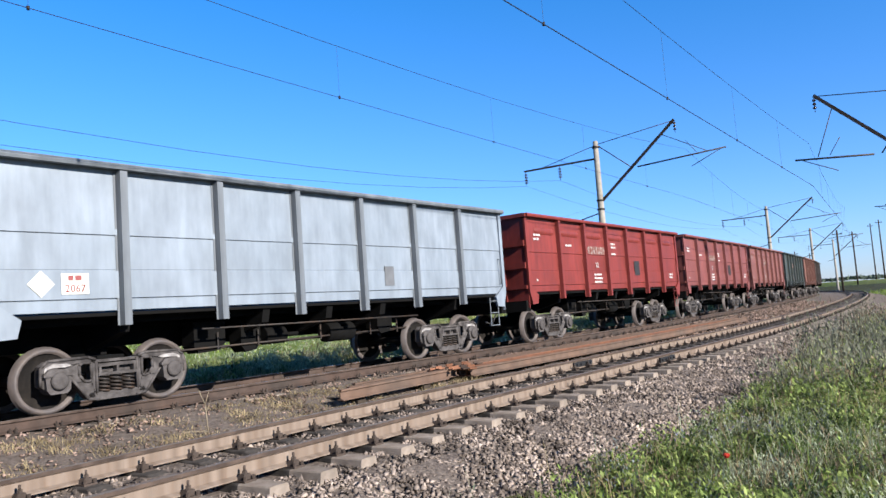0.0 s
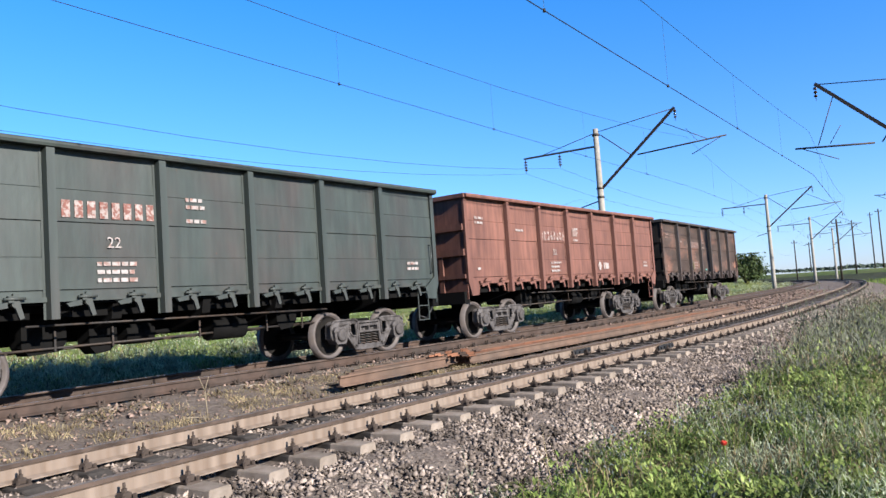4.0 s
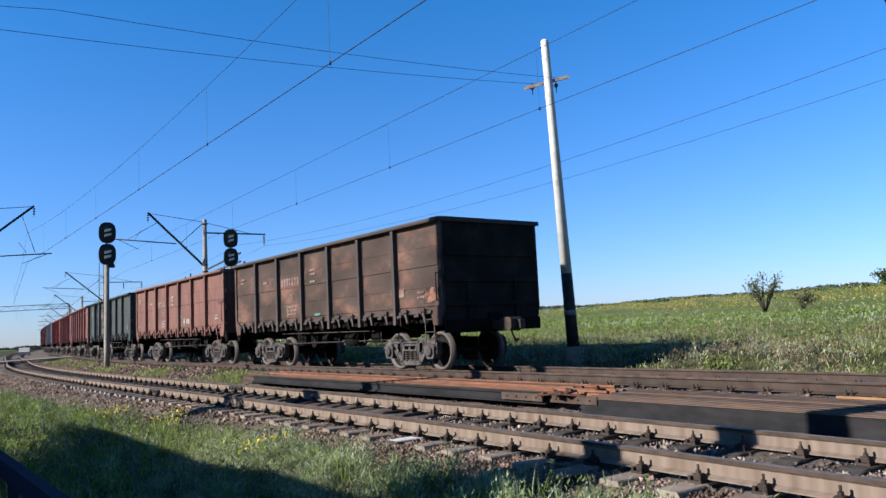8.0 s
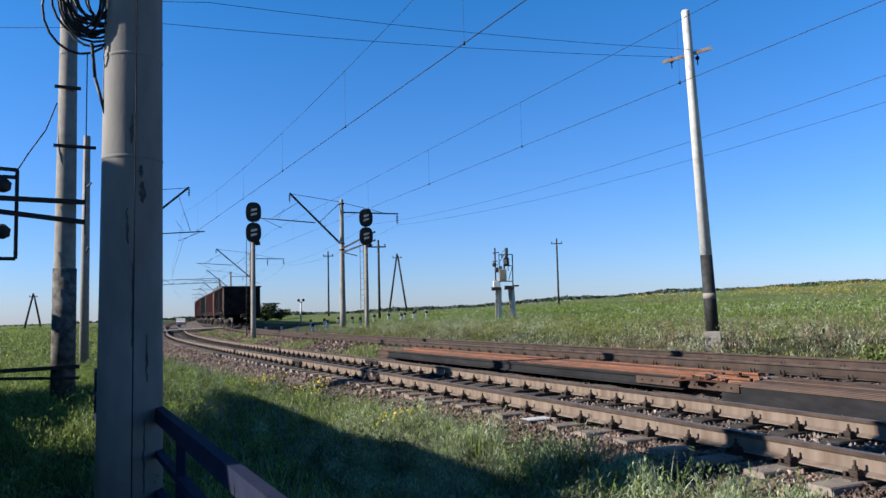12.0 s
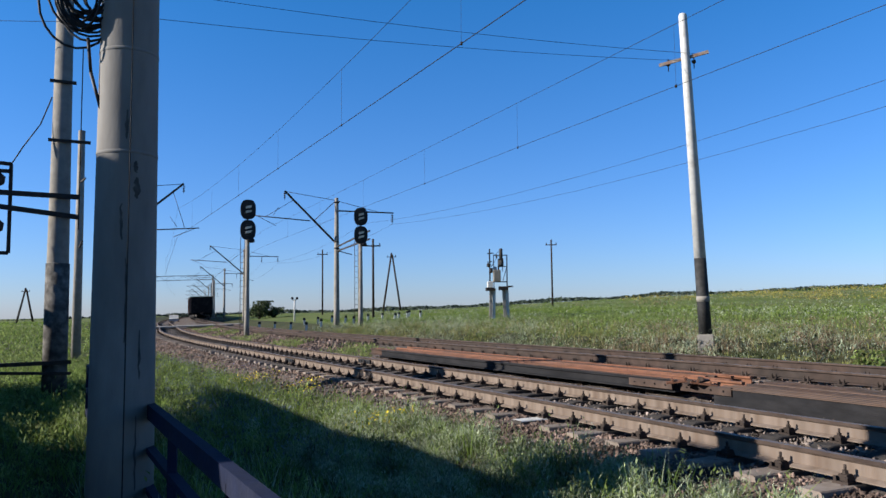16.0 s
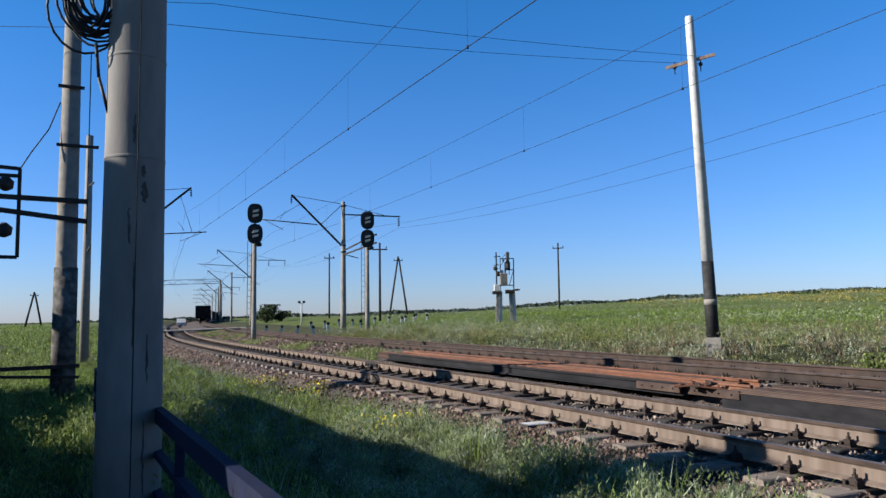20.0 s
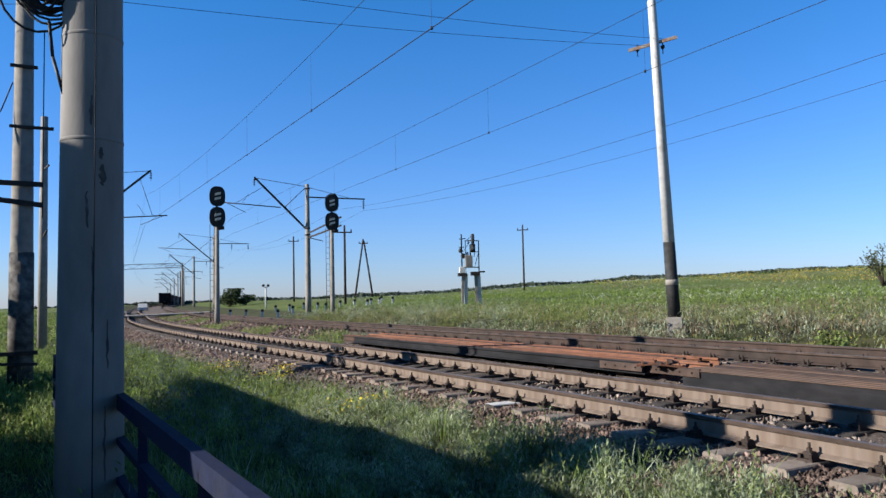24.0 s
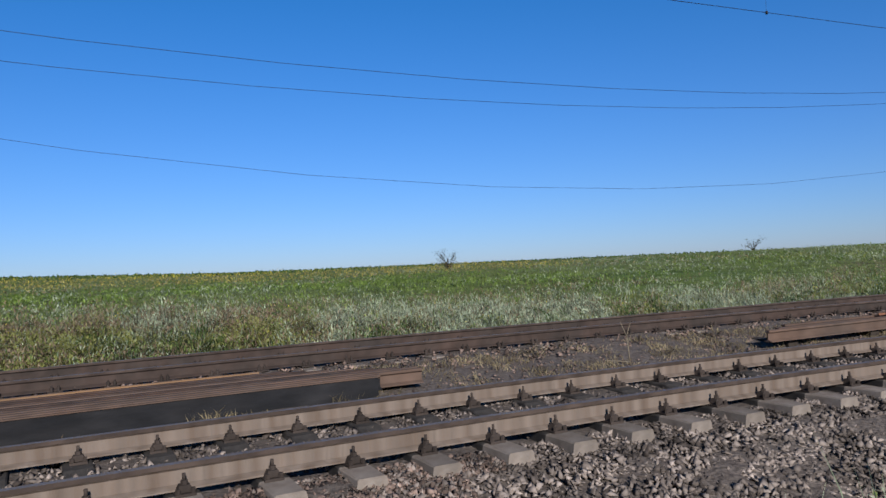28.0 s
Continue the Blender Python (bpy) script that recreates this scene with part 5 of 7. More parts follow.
# ---- line poles ----
def simple_pole(az, d, el_top, label, cross=1, r=0.13, name="telegraph_pole", braces=False):
    x, y = polar(az, d)
    zb = float(ground_z(x, y)) - 0.4
    top = 1.23 + d * math.tan(radians(el_top))
    p = thing(name, label, "pole", "poles in the field", pose(x, y, 0, 0, 0, az))
    bm = bmesh.new()
    if braces:
        rod(bm, (-1.5, 0, zb), (0, 0, top), r, r * 0.8, 8)
        rod(bm, (1.5, 0, zb), (0.1, 0, top - 0.3), r, r * 0.8, 8)
    else:
        rod(bm, (0, 0, zb), (0, 0, top), r, r * 0.75, 8)
    part("shaft", bm, M["bark"], p)
    for k in range(cross):
        bm = bmesh.new()
        quad_box(bm, -0.75, 0.75, -0.05, 0.05, top - 0.75 - k * 0.6, top - 0.63 - k * 0.6)
        for xx in (-0.65, 0.65):
            rod(bm, (xx, 0, top - 0.63 - k * 0.6), (xx, 0, top - 0.4 - k * 0.6), 0.05, seg=6)
        part("crossarm", bm, M["bark"], p)
    return p


simple_pole(70.6, 100, 5.26, "thin wooden telegraph pole standing in the green field")
simple_pole(84.15, 75, 5.5, "dark wooden pole beside the line")
simple_pole(87.95, 110, 4.7, "wooden telegraph pole with a transformer in the grass")
simple_pole(82.75, 122, 4.45, "wooden A-frame pole in the field", 1, 0.16, braces=True)
simple_pole(107.85, 168, 1.85, "distant wooden A-frame pole in the field", 1, 0.2, braces=True)
for az, d, el in ((-76.9, 140, 3.6), (-77.8, 190, 3.4), (-74.2, 220, 2.4), (-75.1, 260, 2.2), (-68.0, 300, 1.5), (-66.5, 330, 1.3), (-64.8, 350, 1.4), (-78.9, 240, 3.8), (-79.4, 210, 4.0)):
    simple_pole(az, d, el, "distant pole on the horizon beside the curve", 1, 0.18)
for az, d, el in ((95.97, 228, 2.2), (96.83, 450, 1.0)):
    simple_pole(az, d, el, "distant mast near the level crossing", 1, 0.18)

# rigid lattice crossbeam over the tracks near the station
gate = thing("lattice_portal", "distant steel lattice portal spanning the railway tracks", "portal")
bm = bmesh.new()
pa, pb = spot(101.6, 2.3, 200), spot(95.85, 2.48, 200)
for dz in (0, 1.1):
    beam(bm, pa + Vector((0, 0, dz)), pb + Vector((0, 0, dz)), 0.12, 0.12)
for i in range(14):
    a, b = pa.lerp(pb, i / 14), pa.lerp(pb, (i + 1) / 14)
    beam(bm, a + Vector((0, 0, 1.1 * (i % 2))), b + Vector((0, 0, 1.1 * ((i + 1) % 2))), 0.07, 0.07)
part("girder", bm, M["iron"], gate)
for e in (pa, pb):
    bm = bmesh.new()
    rod(bm, (e.x, e.y, float(ground_z(e.x, e.y)) - 0.3), e + Vector((0, 0, 1.0)), 0.25, 0.2, 10)
    part("leg", bm, M["concrete"], gate)

# relay cabinets on two posts in the grass
rx, ry = polar(74.63, 53)
rz = float(ground_z(rx, ry)) - 0.1
relay = thing("transformer_stand", "pole transformer and relay boxes on two white posts in the grass", "transformer", at=pose(rx, ry, rz, 0, 0, 74.6 + 6))
for xx, top in ((-0.46, 2.15), (0.5, 2.2)):
    for k, off in enumerate((-0.11, 0.12)):
        bm = bmesh.new()
        beam(bm, (xx * 1.1 + off, 0.08 * k, -0.4), (xx * 0.92 + off, 0.08 * k, top + 0.06 * k), 0.2, 0.2)
        part("leg", bm, M["white_paint"] if k else M["concrete"], relay)
for a, b, z0, z1 in ((-0.9, -0.28, 2.04, 2.26), (0.02, 0.62, 2.08, 2.34), (0.6, 0.98, 2.28, 2.38)):
    bm = bmesh.new()
    quad_box(bm, a, b, -0.32, 0.3, z0, z1)
    part("platform", bm, M["iron"], relay)
for nm, b, mt in (("tank", (-0.36, 0.14, -0.28, 0.24, 2.66, 3.5), "concrete"), ("box", (-0.8, -0.42, -0.3, 0.1, 2.24, 2.7), "white_paint"), ("box", (-0.02, 0.36, -0.2, 0.18, 3.76, 4.3), "steel_dark"), ("box", (-0.04, 0.2, -0.22, -0.19, 3.86, 4.2), "concrete"), ("box", (-0.62, -0.4, -0.2, 0.1, 3.3, 3.64), "iron")):
    bm = bmesh.new()
    quad_box(bm, *b)
    bmesh.ops.bevel(bm, geom=bm.edges[:], offset=0.03, segments=1, affect="EDGES")
    part(nm, bm, M[mt], relay)
for x, z0, z1, r, mt in ((0.2, 4.3, 5.02, 0.12, "black_paint"), (-0.24, 3.5, 3.74, 0.14, "white_paint"), (-0.12, 4.3, 4.6, 0.05, "black_paint"), (0.02, 3.5, 3.75, 0.05, "black_paint")):
    bm = bmesh.new()
    lathe(bm, [(r * 0.7, z0), (r, z0 + 0.04), (r, z1 - 0.05), (r * 0.6, z1)], Matrix.Translation((x, 0, 0)), 12)
    part("bushing", bm, M[mt], relay)
for a, b, w in (((-0.6, 0, 2.2), (-0.6, 0, 5.0), 0.09), ((0.6, 0, 2.3), (0.62, 0, 4.54), 0.07), ((-0.3, 0.2, 2.2), (-0.3, 0.2, 4.6), 0.05), ((-0.3, 0, 4.54), (0.64, 0, 4.54), 0.06), ((-0.05, 0, 3.74), (0.62, 0, 3.74), 0.06), ((-0.6, 0, 2.66), (0.62, 0, 2.66), 0.06), ((-0.75, 0, 4.66), (-0.3, 0, 4.7), 0.06), ((-0.78, 0, 4.06), (-0.42, 0, 4.1), 0.06), ((0.6, 0, 3.7), (0.3, 0, 2.7), 0.04), ((0.12, 0, 4.9), (-0.3, 0, 4.5), 0.03), ((0.3, 0, 4.54), (0.3, 0, 3.4), 0.04), ((-0.5, 0, 3.74), (0.05, 0, 4.54), 0.03)):
    bm = bmesh.new()
    beam(bm, a, b, w, w)
    part("frame_bar", bm, M["iron"], relay)
bm = bmesh.new()
lathe(bm, [(0.13, -0.1), (0.16, 0.0), (0.08, 0.12)], Matrix.Translation((-0.68, -0.1, 3.84)) @ Matrix.Rotation(radians(90), 4, "X"), 12)
part("lamp", bm, M["black_paint"], relay)

# striped marker posts
q = random.Random(8)
for i, (px, d) in enumerate(((473, 62), (500, 66), (528, 60), (553, 63), (556, 55), (576, 64), (581, 57), (600, 66), (624, 62), (639, 58), (664, 64), (689, 66), (711, 62), (718, 66), (733, 68), (737, 72), (757, 66))):
    az = 79.4 - math.degrees(math.atan((px - 784) / 1331))
    x, y = polar(az, d)
    z = float(ground_z(x, y))
    b = thing("marker_post", "short white marker post with a black top in the grass", "marker post", "marker posts beside the line", pose(x, y, z, q.uniform(-6, 6), q.uniform(-6, 6)))
    bm = bmesh.new()
    quad_box(bm, -0.09, 0.09, -0.09, 0.09, -0.2, 0.40)
    part("stem", bm, M["white_paint"], b)
    bm = bmesh.new()
    quad_box(bm, -0.1, 0.1, -0.1, 0.1, 0.40, 0.60)
    part("cap", bm, M["black_paint"], b)
cs = thing("crossing_sign", "small crossing signal with two lamps on a white post", "crossing signal", at=pose(*polar(90.0, 80), float(ground_z(*polar(90.0, 80)))))
bm = bmesh.new()
rod(bm, (0, 0, 0), (0, 0, 2.25), 0.08, seg=8)
part("post", bm, M["white_paint"], cs)
for s in (-0.24, 0.24):
    bm = bmesh.new()
    rod(bm, (0, 0, 2.1), (s * 0.3, s, 2.36), 0.03, seg=6)
    lathe(bm, [(0.13, 0), (0.15, 0.12), (0.08, 0.2)], Matrix.Translation((s * 0.3, s, 2.4)) @ Matrix.Rotation(radians(90), 4, "Y"), 10)
    part("lamp", bm, M["black_paint"], cs)


# ---- the viewer's side: pole, fence, bracket pole, unseen house ----
nx, ny = polar(101.8, 7.0)
near_pole = thing("concrete_pole", "thick grey concrete catenary mast with a coil of black cable", "pole", at=pose(nx, ny, 0))
bm = bmesh.new()
lathe(bm, [(0.27, -0.9), (0.259, 0.85), (0.235, 4.2), (0.175, 10.0)], None, 36)
part("shaft", bm, M["old_concrete"], near_pole)
for zz in (2.58, 3.47):
    bm = bmesh.new()
    r = 0.259 - (zz - 0.85) * 0.0074
    lathe(bm, [(r - 0.002, zz), (r + 0.004, zz + 0.006), (r + 0.004, zz + 0.03), (r - 0.002, zz + 0.036)], None, 36)
    part("seam_ring", bm, M["old_concrete"], near_pole)
bm = bmesh.new()
rod(bm, (0.256, 0.07, -0.5), (0.222, 0.07, 5.0), 0.005, seg=6)
part("ground_wire", bm, M["steel_dark"], near_pole)
qs = random.Random(17)
away = math.atan2(-ny, -nx)
for a0, z0, z1, w in ((0.05, 1.0, 1.7, 0.010), (-0.14, 1.85, 2.15, 0.012), (0.33, 2.2, 2.38, 0.030), (0.28, 2.42, 2.52, 0.022), (-0.03, 2.7, 2.95, 0.014), (0.5, 0.7, 1.1, 0.012), (0.42, -0.2, 0.4, 0.010)):
    bm = bmesh.new()
    rows = []
    for i in range(9):
        z = z0 + (z1 - z0) * i / 8
        rad_ = (0.259 - (z - 0.85) * 0.0074 if z > 0.85 else 0.259 + (0.85 - z) * 0.0063) + 0.0022
        c, hw = away + a0 + qs.gauss(0, 0.015), w * (0.35 + 0.65 * math.sin(math.pi * (i + 0.6) / 9.2)) * qs.uniform(0.6, 1.3) / 0.29
        rows.append([bm.verts.new((math.cos(c + e) * rad_, math.sin(c + e) * rad_, z)) for e in (-hw, 0, hw)])
    for ra, rb in zip(rows, rows[1:]):
        for i in range(2):
            bm.faces.new((ra[i], ra[i + 1], rb[i + 1], rb[i]))
    part("stain", bm, M["stain"], near_pole, "dark streak on the concrete")
nt = radians(normal_of(nx) + 180)
nd = Vector((math.cos(nt), math.sin(nt), 0))
for nm, a, b, w in (("boom", (0.2, 6.2), (4.6, 9.9), 0.15), ("tie_rod", (0.2, 9.5), (4.5, 9.9), 0.06), ("brace", (0.2, 9.3), (2.3, 7.7), 0.10), ("steady_arm", (2.3, 7.7), (5.6, 8.1), 0.09)):
    bm = bmesh.new()
    beam(bm, nd * a[0] + Vector((0, 0, a[1])), nd * b[0] + Vector((0, 0, b[1])), w, w)
    part(nm, bm, M["iron"], near_pole)
bm = bmesh.new()
qq = random.Random(4)
for k in range(24):
    r, cz = qq.uniform(0.2, 0.40), 4.02 + qq.uniform(-0.1, 0.1)
    ph, tl = qq.uniform(-0.3, 0.3), qq.uniform(-0.25, 0.25)
    pts = [Vector((0.1 + tl * math.cos(a) * 0.5, -0.32 + math.cos(a) * r * 0.75 + ph * 0.35, cz + ph * 0.2 + math.sin(a) * r)) for a in [i * math.pi / 10 for i in range(21)]]
    for a, b in zip(pts, pts[1:]):
        rod(bm, a, b, 0.011, seg=5, caps=False)
for a, b in (((0.1, -0.32, 3.6), (0.1, -0.29, 3.3)), ((0.1, -0.29, 3.3), (0.12, -0.2, 2.98))):
    rod(bm, a, b, 0.015, seg=5)
part("cable_coil", bm, M["steel_dark"], near_pole, "loose coil of black cable")

fence = thing("metal_fence", "dark blue painted metal railing beside the pole", "fence")
for fa, fb, n in ((Vector((-7.42, -1.38, 0)), Vector((-2.1, 0.25, 0)), 3), (Vector((-12.5, -3.1, 0)), Vector((-8.15, -1.85, 0)), 2)):
    for i in range(n + 1):
        p0 = fa.lerp(fb, i / n)
        bm = bmesh.new()
        quad_box(bm, p0.x - 0.03, p0.x + 0.03, p0.y - 0.03, p0.y + 0.03, -0.75, 0.41)
        part("fence_post", bm, M["blue_paint"], fence)
    for zz, hh in ((0.42, 0.12), (0.10, 0.05), (-0.22, 0.05)):
        for i in range(n):
            bm = bmesh.new()
            a, b = fa.lerp(fb, i / n), fa.lerp(fb, (i + 1) / n)
            beam(bm, (a.x, a.y, zz), (b.x, b.y, zz), 0.07, hh)
            part("fence_rail", bm, M["blue_paint"], fence)

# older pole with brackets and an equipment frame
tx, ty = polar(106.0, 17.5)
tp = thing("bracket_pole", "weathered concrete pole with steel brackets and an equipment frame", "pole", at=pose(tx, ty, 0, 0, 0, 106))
bm = bmesh.new()
lathe(bm, [(0.23, -0.8), (0.21, 2.2), (0.15, 9.6)], None, 20)
part("shaft", bm, M["concrete"], tp)
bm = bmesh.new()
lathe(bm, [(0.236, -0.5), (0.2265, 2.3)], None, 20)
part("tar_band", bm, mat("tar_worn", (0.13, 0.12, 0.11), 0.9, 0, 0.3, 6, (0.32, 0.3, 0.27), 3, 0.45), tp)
for zz in (3.7, 3.28):
    bm = bmesh.new()
    beam(bm, (0.35, -0.22, zz - 0.02), (-2.6, -0.22, zz + (0.02 if zz > 3.5 else 0.3)), 0.07, 0.1)
    part("bracket", bm, M["iron"], tp)
for zz, ln in ((4.85, 0.55), (6.1, 0.25)):
    bm = bmesh.new()
    beam(bm, (-0.25, -0.2, zz), (ln, -0.2, zz), 0.06, 0.06)
    part("bracket", bm, M["iron"], tp)
bm = bmesh.new()
for a, b in (((-0.9, 0, 2.5), (-0.9, 0, 4.32)), ((-0.9, 0, 4.32), (-1.9, 0, 4.37)), ((-0.9, 0, 2.5), (-1.9, 0, 2.5)), ((-0.9, 0, 4.17), (-1.9, 0, 4.17)), ((-1.6, 0, 2.5), (-1.6, 0, 5.4))):
    beam(bm, a, b, 0.07, 0.07)
part("equipment_frame", bm, M["iron"], tp)
for zz in (3.95, 3.0):
    bm = bmesh.new()
    lathe(bm, [(0.04, -0.1), (0.14, -0.05), (0.16, 0.1), (0.05, 0.2)], Matrix.Translation((-1.15, 0, zz)), 12)
    part("insulator", bm, M["black_paint"], tp)
bm = bmesh.new()
for a, b in (((-0.9, 0, 4.32), (-0.7, 0, 4.7)), ((-0.7, 0, 4.7), (-0.4, 0, 5.2)), ((-0.4, 0, 5.2), (-0.2, 0, 5.8))):
    rod(bm, a, b, 0.014, seg=5)
rod(bm, (0.36, -0.2, 6.9), (0.36, -0.2, 3.0), 0.012, seg=5)
part("cable", bm, M["steel_dark"], tp)
bm = bmesh.new()
beam(bm, (0.3, -0.25, 0.28), (-6, -0.25, 0.2), 0.06, 0.08)
beam(bm, (0.3, -0.25, 0.05), (-3, -0.25, 0.2), 0.05, 0.06)
part("low_rail", bm, M["iron"], tp)
sx_, sy_ = polar(104.75, 31)
sp = thing("steel_pole", "slim pale steel pole behind the bracket pole", "pole", at=pose(sx_, sy_, 0))
bm = bmesh.new()
rod(bm, (0, 0, -0.8), (0, 0, 8.15), 0.17, 0.12, 14)
part("shaft", bm, M["concrete"], sp)
for a, b in (((0, 0, 6.2), (0.9, 0.4, 6.2)), ((0, 0, 3.7), (0.7, 0.3, 3.9)), ((0, 0, 7.4), (-0.9, -0.3, 7.4))):
    bm = bmesh.new()
    beam(bm, a, b, 0.05, 0.05)
    part("bracket", bm, M["iron"], sp)

# unseen house added south of the line, behind the viewer, to shade the grass
house = thing("signal_house", "unseen single-storey house added behind the viewer to shade the grass", "house")
ha, hb = Vector((-11.0, -6.9, 0)), Vector((-4.6, -5.0, 0))
ux = (hb - ha).normalized()
hm = Matrix(((ux.x, -ux.y, 0, ha.x), (ux.y, ux.x, 0, ha.y), (0, 0, 1, 0), (0, 0, 0, 1)))
hl = (hb - ha).length
bm = bmesh.new()
quad_box(bm, 0, hl, -6, -0.4, -1.2, 2.85, hm)
part("wall", bm, M["plaster"], house)
bm = bmesh.new()
slab(bm, [(-0.2, 2.85), (hl + 0.2, 2.85), (hl + 0.2, 3.0), (hl - 1.4, 3.25), (1.2, 3.25), (-0.2, 3.0)], -6.2, 0.0, hm)
part("roof", bm, M["roof"], house)
# added porch roof, out of view; narrows towards the west like the shadow's tip
bm = bmesh.new()
lo = [bm.verts.new((x, y, 2.98)) for x, y in ((-17.9, -9.15), (-10.9, -9.35), (-10.9, -6.87), (-13.0, -7.45), (-16.0, -8.35))]
hi = [bm.verts.new(v.co + Vector((0, 0, 0.1))) for v in lo]
bm.faces.new(lo[::-1])
bm.faces.new(hi)
for k in range(5):
    bm.faces.new((lo[k], lo[(k + 1) % 5], hi[(k + 1) % 5], hi[k]))
part("porch_roof", bm, M["roof"], house)
# unseen wing, placed to darken the grass left of the near pole
bm = bmesh.new()
quad_box(bm, -19.5, -9.4, -17.5, -11.1, -1.2, 2.9)
part("wing", bm, M["plaster"], house)
bm = bmesh.new()
quad_box(bm, -19.7, -9.2, -17.7, -10.9, 2.9, 3.06)
part("wing_roof", bm, M["roof"], house)
for x, y in ((-17.0, -9.0), (-13.5, -9.2)):
    bm = bmesh.new()
    rod(bm, (x, y, -0.8), (x, y, 3.0), 0.06, seg=8)
    part("porch_post", bm, M["plaster"], house)
# stack added out of view, in line with the near pole to shade it
bm = bmesh.new()
quad_box(bm, 3.2, 4.2, -1.9, -1.2, 3.2, 5.05, hm)
part("chimney", bm, M["plaster"], house)
for k in range(2):
    bm = bmesh.new()
    quad_box(bm, 1.4 + k * 3.0, 2.8 + k * 3.0, -0.42, -0.34, 0.5, 2.0, hm)
    part("window", bm, M["steel_dark"], house)


# ---- plants, gravel and distance ----
LEAFY = 0.50      # growth and stones under dust


def blade_material(name, a, b, rough=0.75, trans=0.0):
    m = bpy.data.materials.new(name)
    m.use_nodes = True
    n, l = m.node_tree.nodes, m.node_tree.links
    bsdf = n["Principled BSDF"]
    bsdf.inputs["Roughness"].default_value = rough
    bsdf.inputs["Specular IOR Level"].default_value = 0.15
    geo = n.new("ShaderNodeNewGeometry")
    mix = n.new("ShaderNodeMix")
    mix.data_type = "RGBA"
    mix.inputs["A"].default_value, mix.inputs["B"].default_value = (*[c * LEAFY for c in a], 1), (*[c * LEAFY for c in b], 1)
    l.new(geo.outputs["Random Per Island"], mix.inputs["Factor"])
    tc = n.new("ShaderNodeTexCoord")
    noi = n.new("ShaderNodeTexNoise")
    noi.inputs["Scale"].default_value, noi.inputs["Detail"].default_value = 2.4, 4
    l.new(tc.outputs["Object"], noi.inputs["Vector"])
    mr = n.new("ShaderNodeMapRange")
    mr.inputs[1].default_value, mr.inputs[2].default_value, mr.inputs[3].default_value, mr.inputs[4].default_value = 0.32, 0.68, 0.32, 1.7
    l.new(noi.outputs["Fac"], mr.inputs[0])
    sc = n.new("ShaderNodeVectorMath")
    sc.operation = "SCALE"
    l.new(mix.outputs["Result"], sc.inputs[0])
    l.new(mr.outputs[0], sc.inputs["Scale"])
    l.new(sc.outputs[0], bsdf.inputs["Base Color"])
    if trans:
        tr = n.new("ShaderNodeBsdfTranslucent")
        ms = n.new("ShaderNodeMixShader")
        ms.inputs[0].default_value = trans
        l.new(sc.outputs[0], tr.inputs[0])
        l.new(bsdf.outputs[0], ms.inputs[1])
        l.new(tr.outputs[0], ms.inputs[2])
        l.new(ms.outputs[0], n["Material Output"].inputs[0])
    return m


G = np.random.default_rng(21)


def fast_mesh(name, verts, faces_tri, material, smooth=False):
    me = bpy.data.meshes.new(name)
    me.vertices.add(len(verts))
    me.vertices.foreach_set("co", np.ascontiguousarray(verts, np.float32).ravel())
    nf = len(faces_tri)
    me.loops.add(nf * 3)
    me.loops.foreach_set("vertex_index", np.ascontiguousarray(faces_tri, np.int32).ravel())
    me.polygons.add(nf)
    me.polygons.foreach_set("loop_start", np.arange(0, nf * 3, 3, dtype=np.int32))
    me.polygons.foreach_set("loop_total", np.full(nf, 3, np.int32))
    me.update(calc_edges=True)
    me.validate()
    me.materials.append(material)
    return me


def patches(x, y, scale, seed):
    """smooth value noise from -1 to 1"""
    q = np.random.default_rng(seed)
    out = 0
    for k in range(4):
        a = q.uniform(0, 2 * math.pi)
        f = (0.6 + 0.5 * k) / scale
        out = out + np.sin((x * math.cos(a) + y * math.sin(a)) * f * 2 * math.pi + q.uniform(0, 6)) / (1 + 0.4 * k)
    return np.clip(out / 2.2, -1, 1)


def scatter(n, x0, x1, d0, d1, bias=1.0):
    x = G.uniform(x0, x1, n)
    d = d0 + (d1 - d0) * G.uniform(0, 1, n) ** bias
    y = line_y(x) + d / np.cos(np.interp(x, PX, ANG))
    keep = np.hypot(x, y) > 1.6
    return x[keep], y[keep], d[keep]


def rise(x, y):
    """height of the growth, uneven from tuft to tuft"""
    return np.maximum(0.62 + 0.36 * patches(x, y, 1.9, 5) + 0.34 * patches(x, y, 0.8, 6) + 0.3 * patches(x, y, 0.37, 7), 0.12)


def grass(name, label, xy, h, wdt, material, lean=0.35, clump=0.0):
    """single bent blades, each pointed at both ends"""
    x, y = xy
    n = len(x)
    z = ground_z(x, y) - 0.02
    hh = G.uniform(h[0], h[1], n) * rise(x, y)
    ww = G.uniform(0.6, 1.3, n) * wdt
    a = G.uniform(0, 2 * math.pi, n)
    la = G.uniform(0, 2 * math.pi, n)
    ln = hh * G.uniform(0.05, lean * 2, n)
    return leaf_mesh(name, label, np.stack([x, y, z], -1), np.stack([np.cos(la) * ln, np.sin(la) * ln, hh], -1), ww, a, material, "grass")


def leaf_mesh(name, label, base, vec, ww, a, material, category):
    n = len(base)
    side = np.stack([np.cos(a) * ww, np.sin(a) * ww, np.zeros(n)], -1)
    mid = base + vec * np.array([0.38, 0.38, 0.5])
    V = np.stack([base, mid - side, mid + side, base + vec], 1)
    b = np.arange(n)[:, None, None] * 4
    T = (np.array([[0, 2, 1], [1, 2, 3]])[None] + b).reshape(-1, 3)
    return tagged(new(name, fast_mesh(name, V.reshape(-1, 3), T, material)), label, category, kind="stuff")


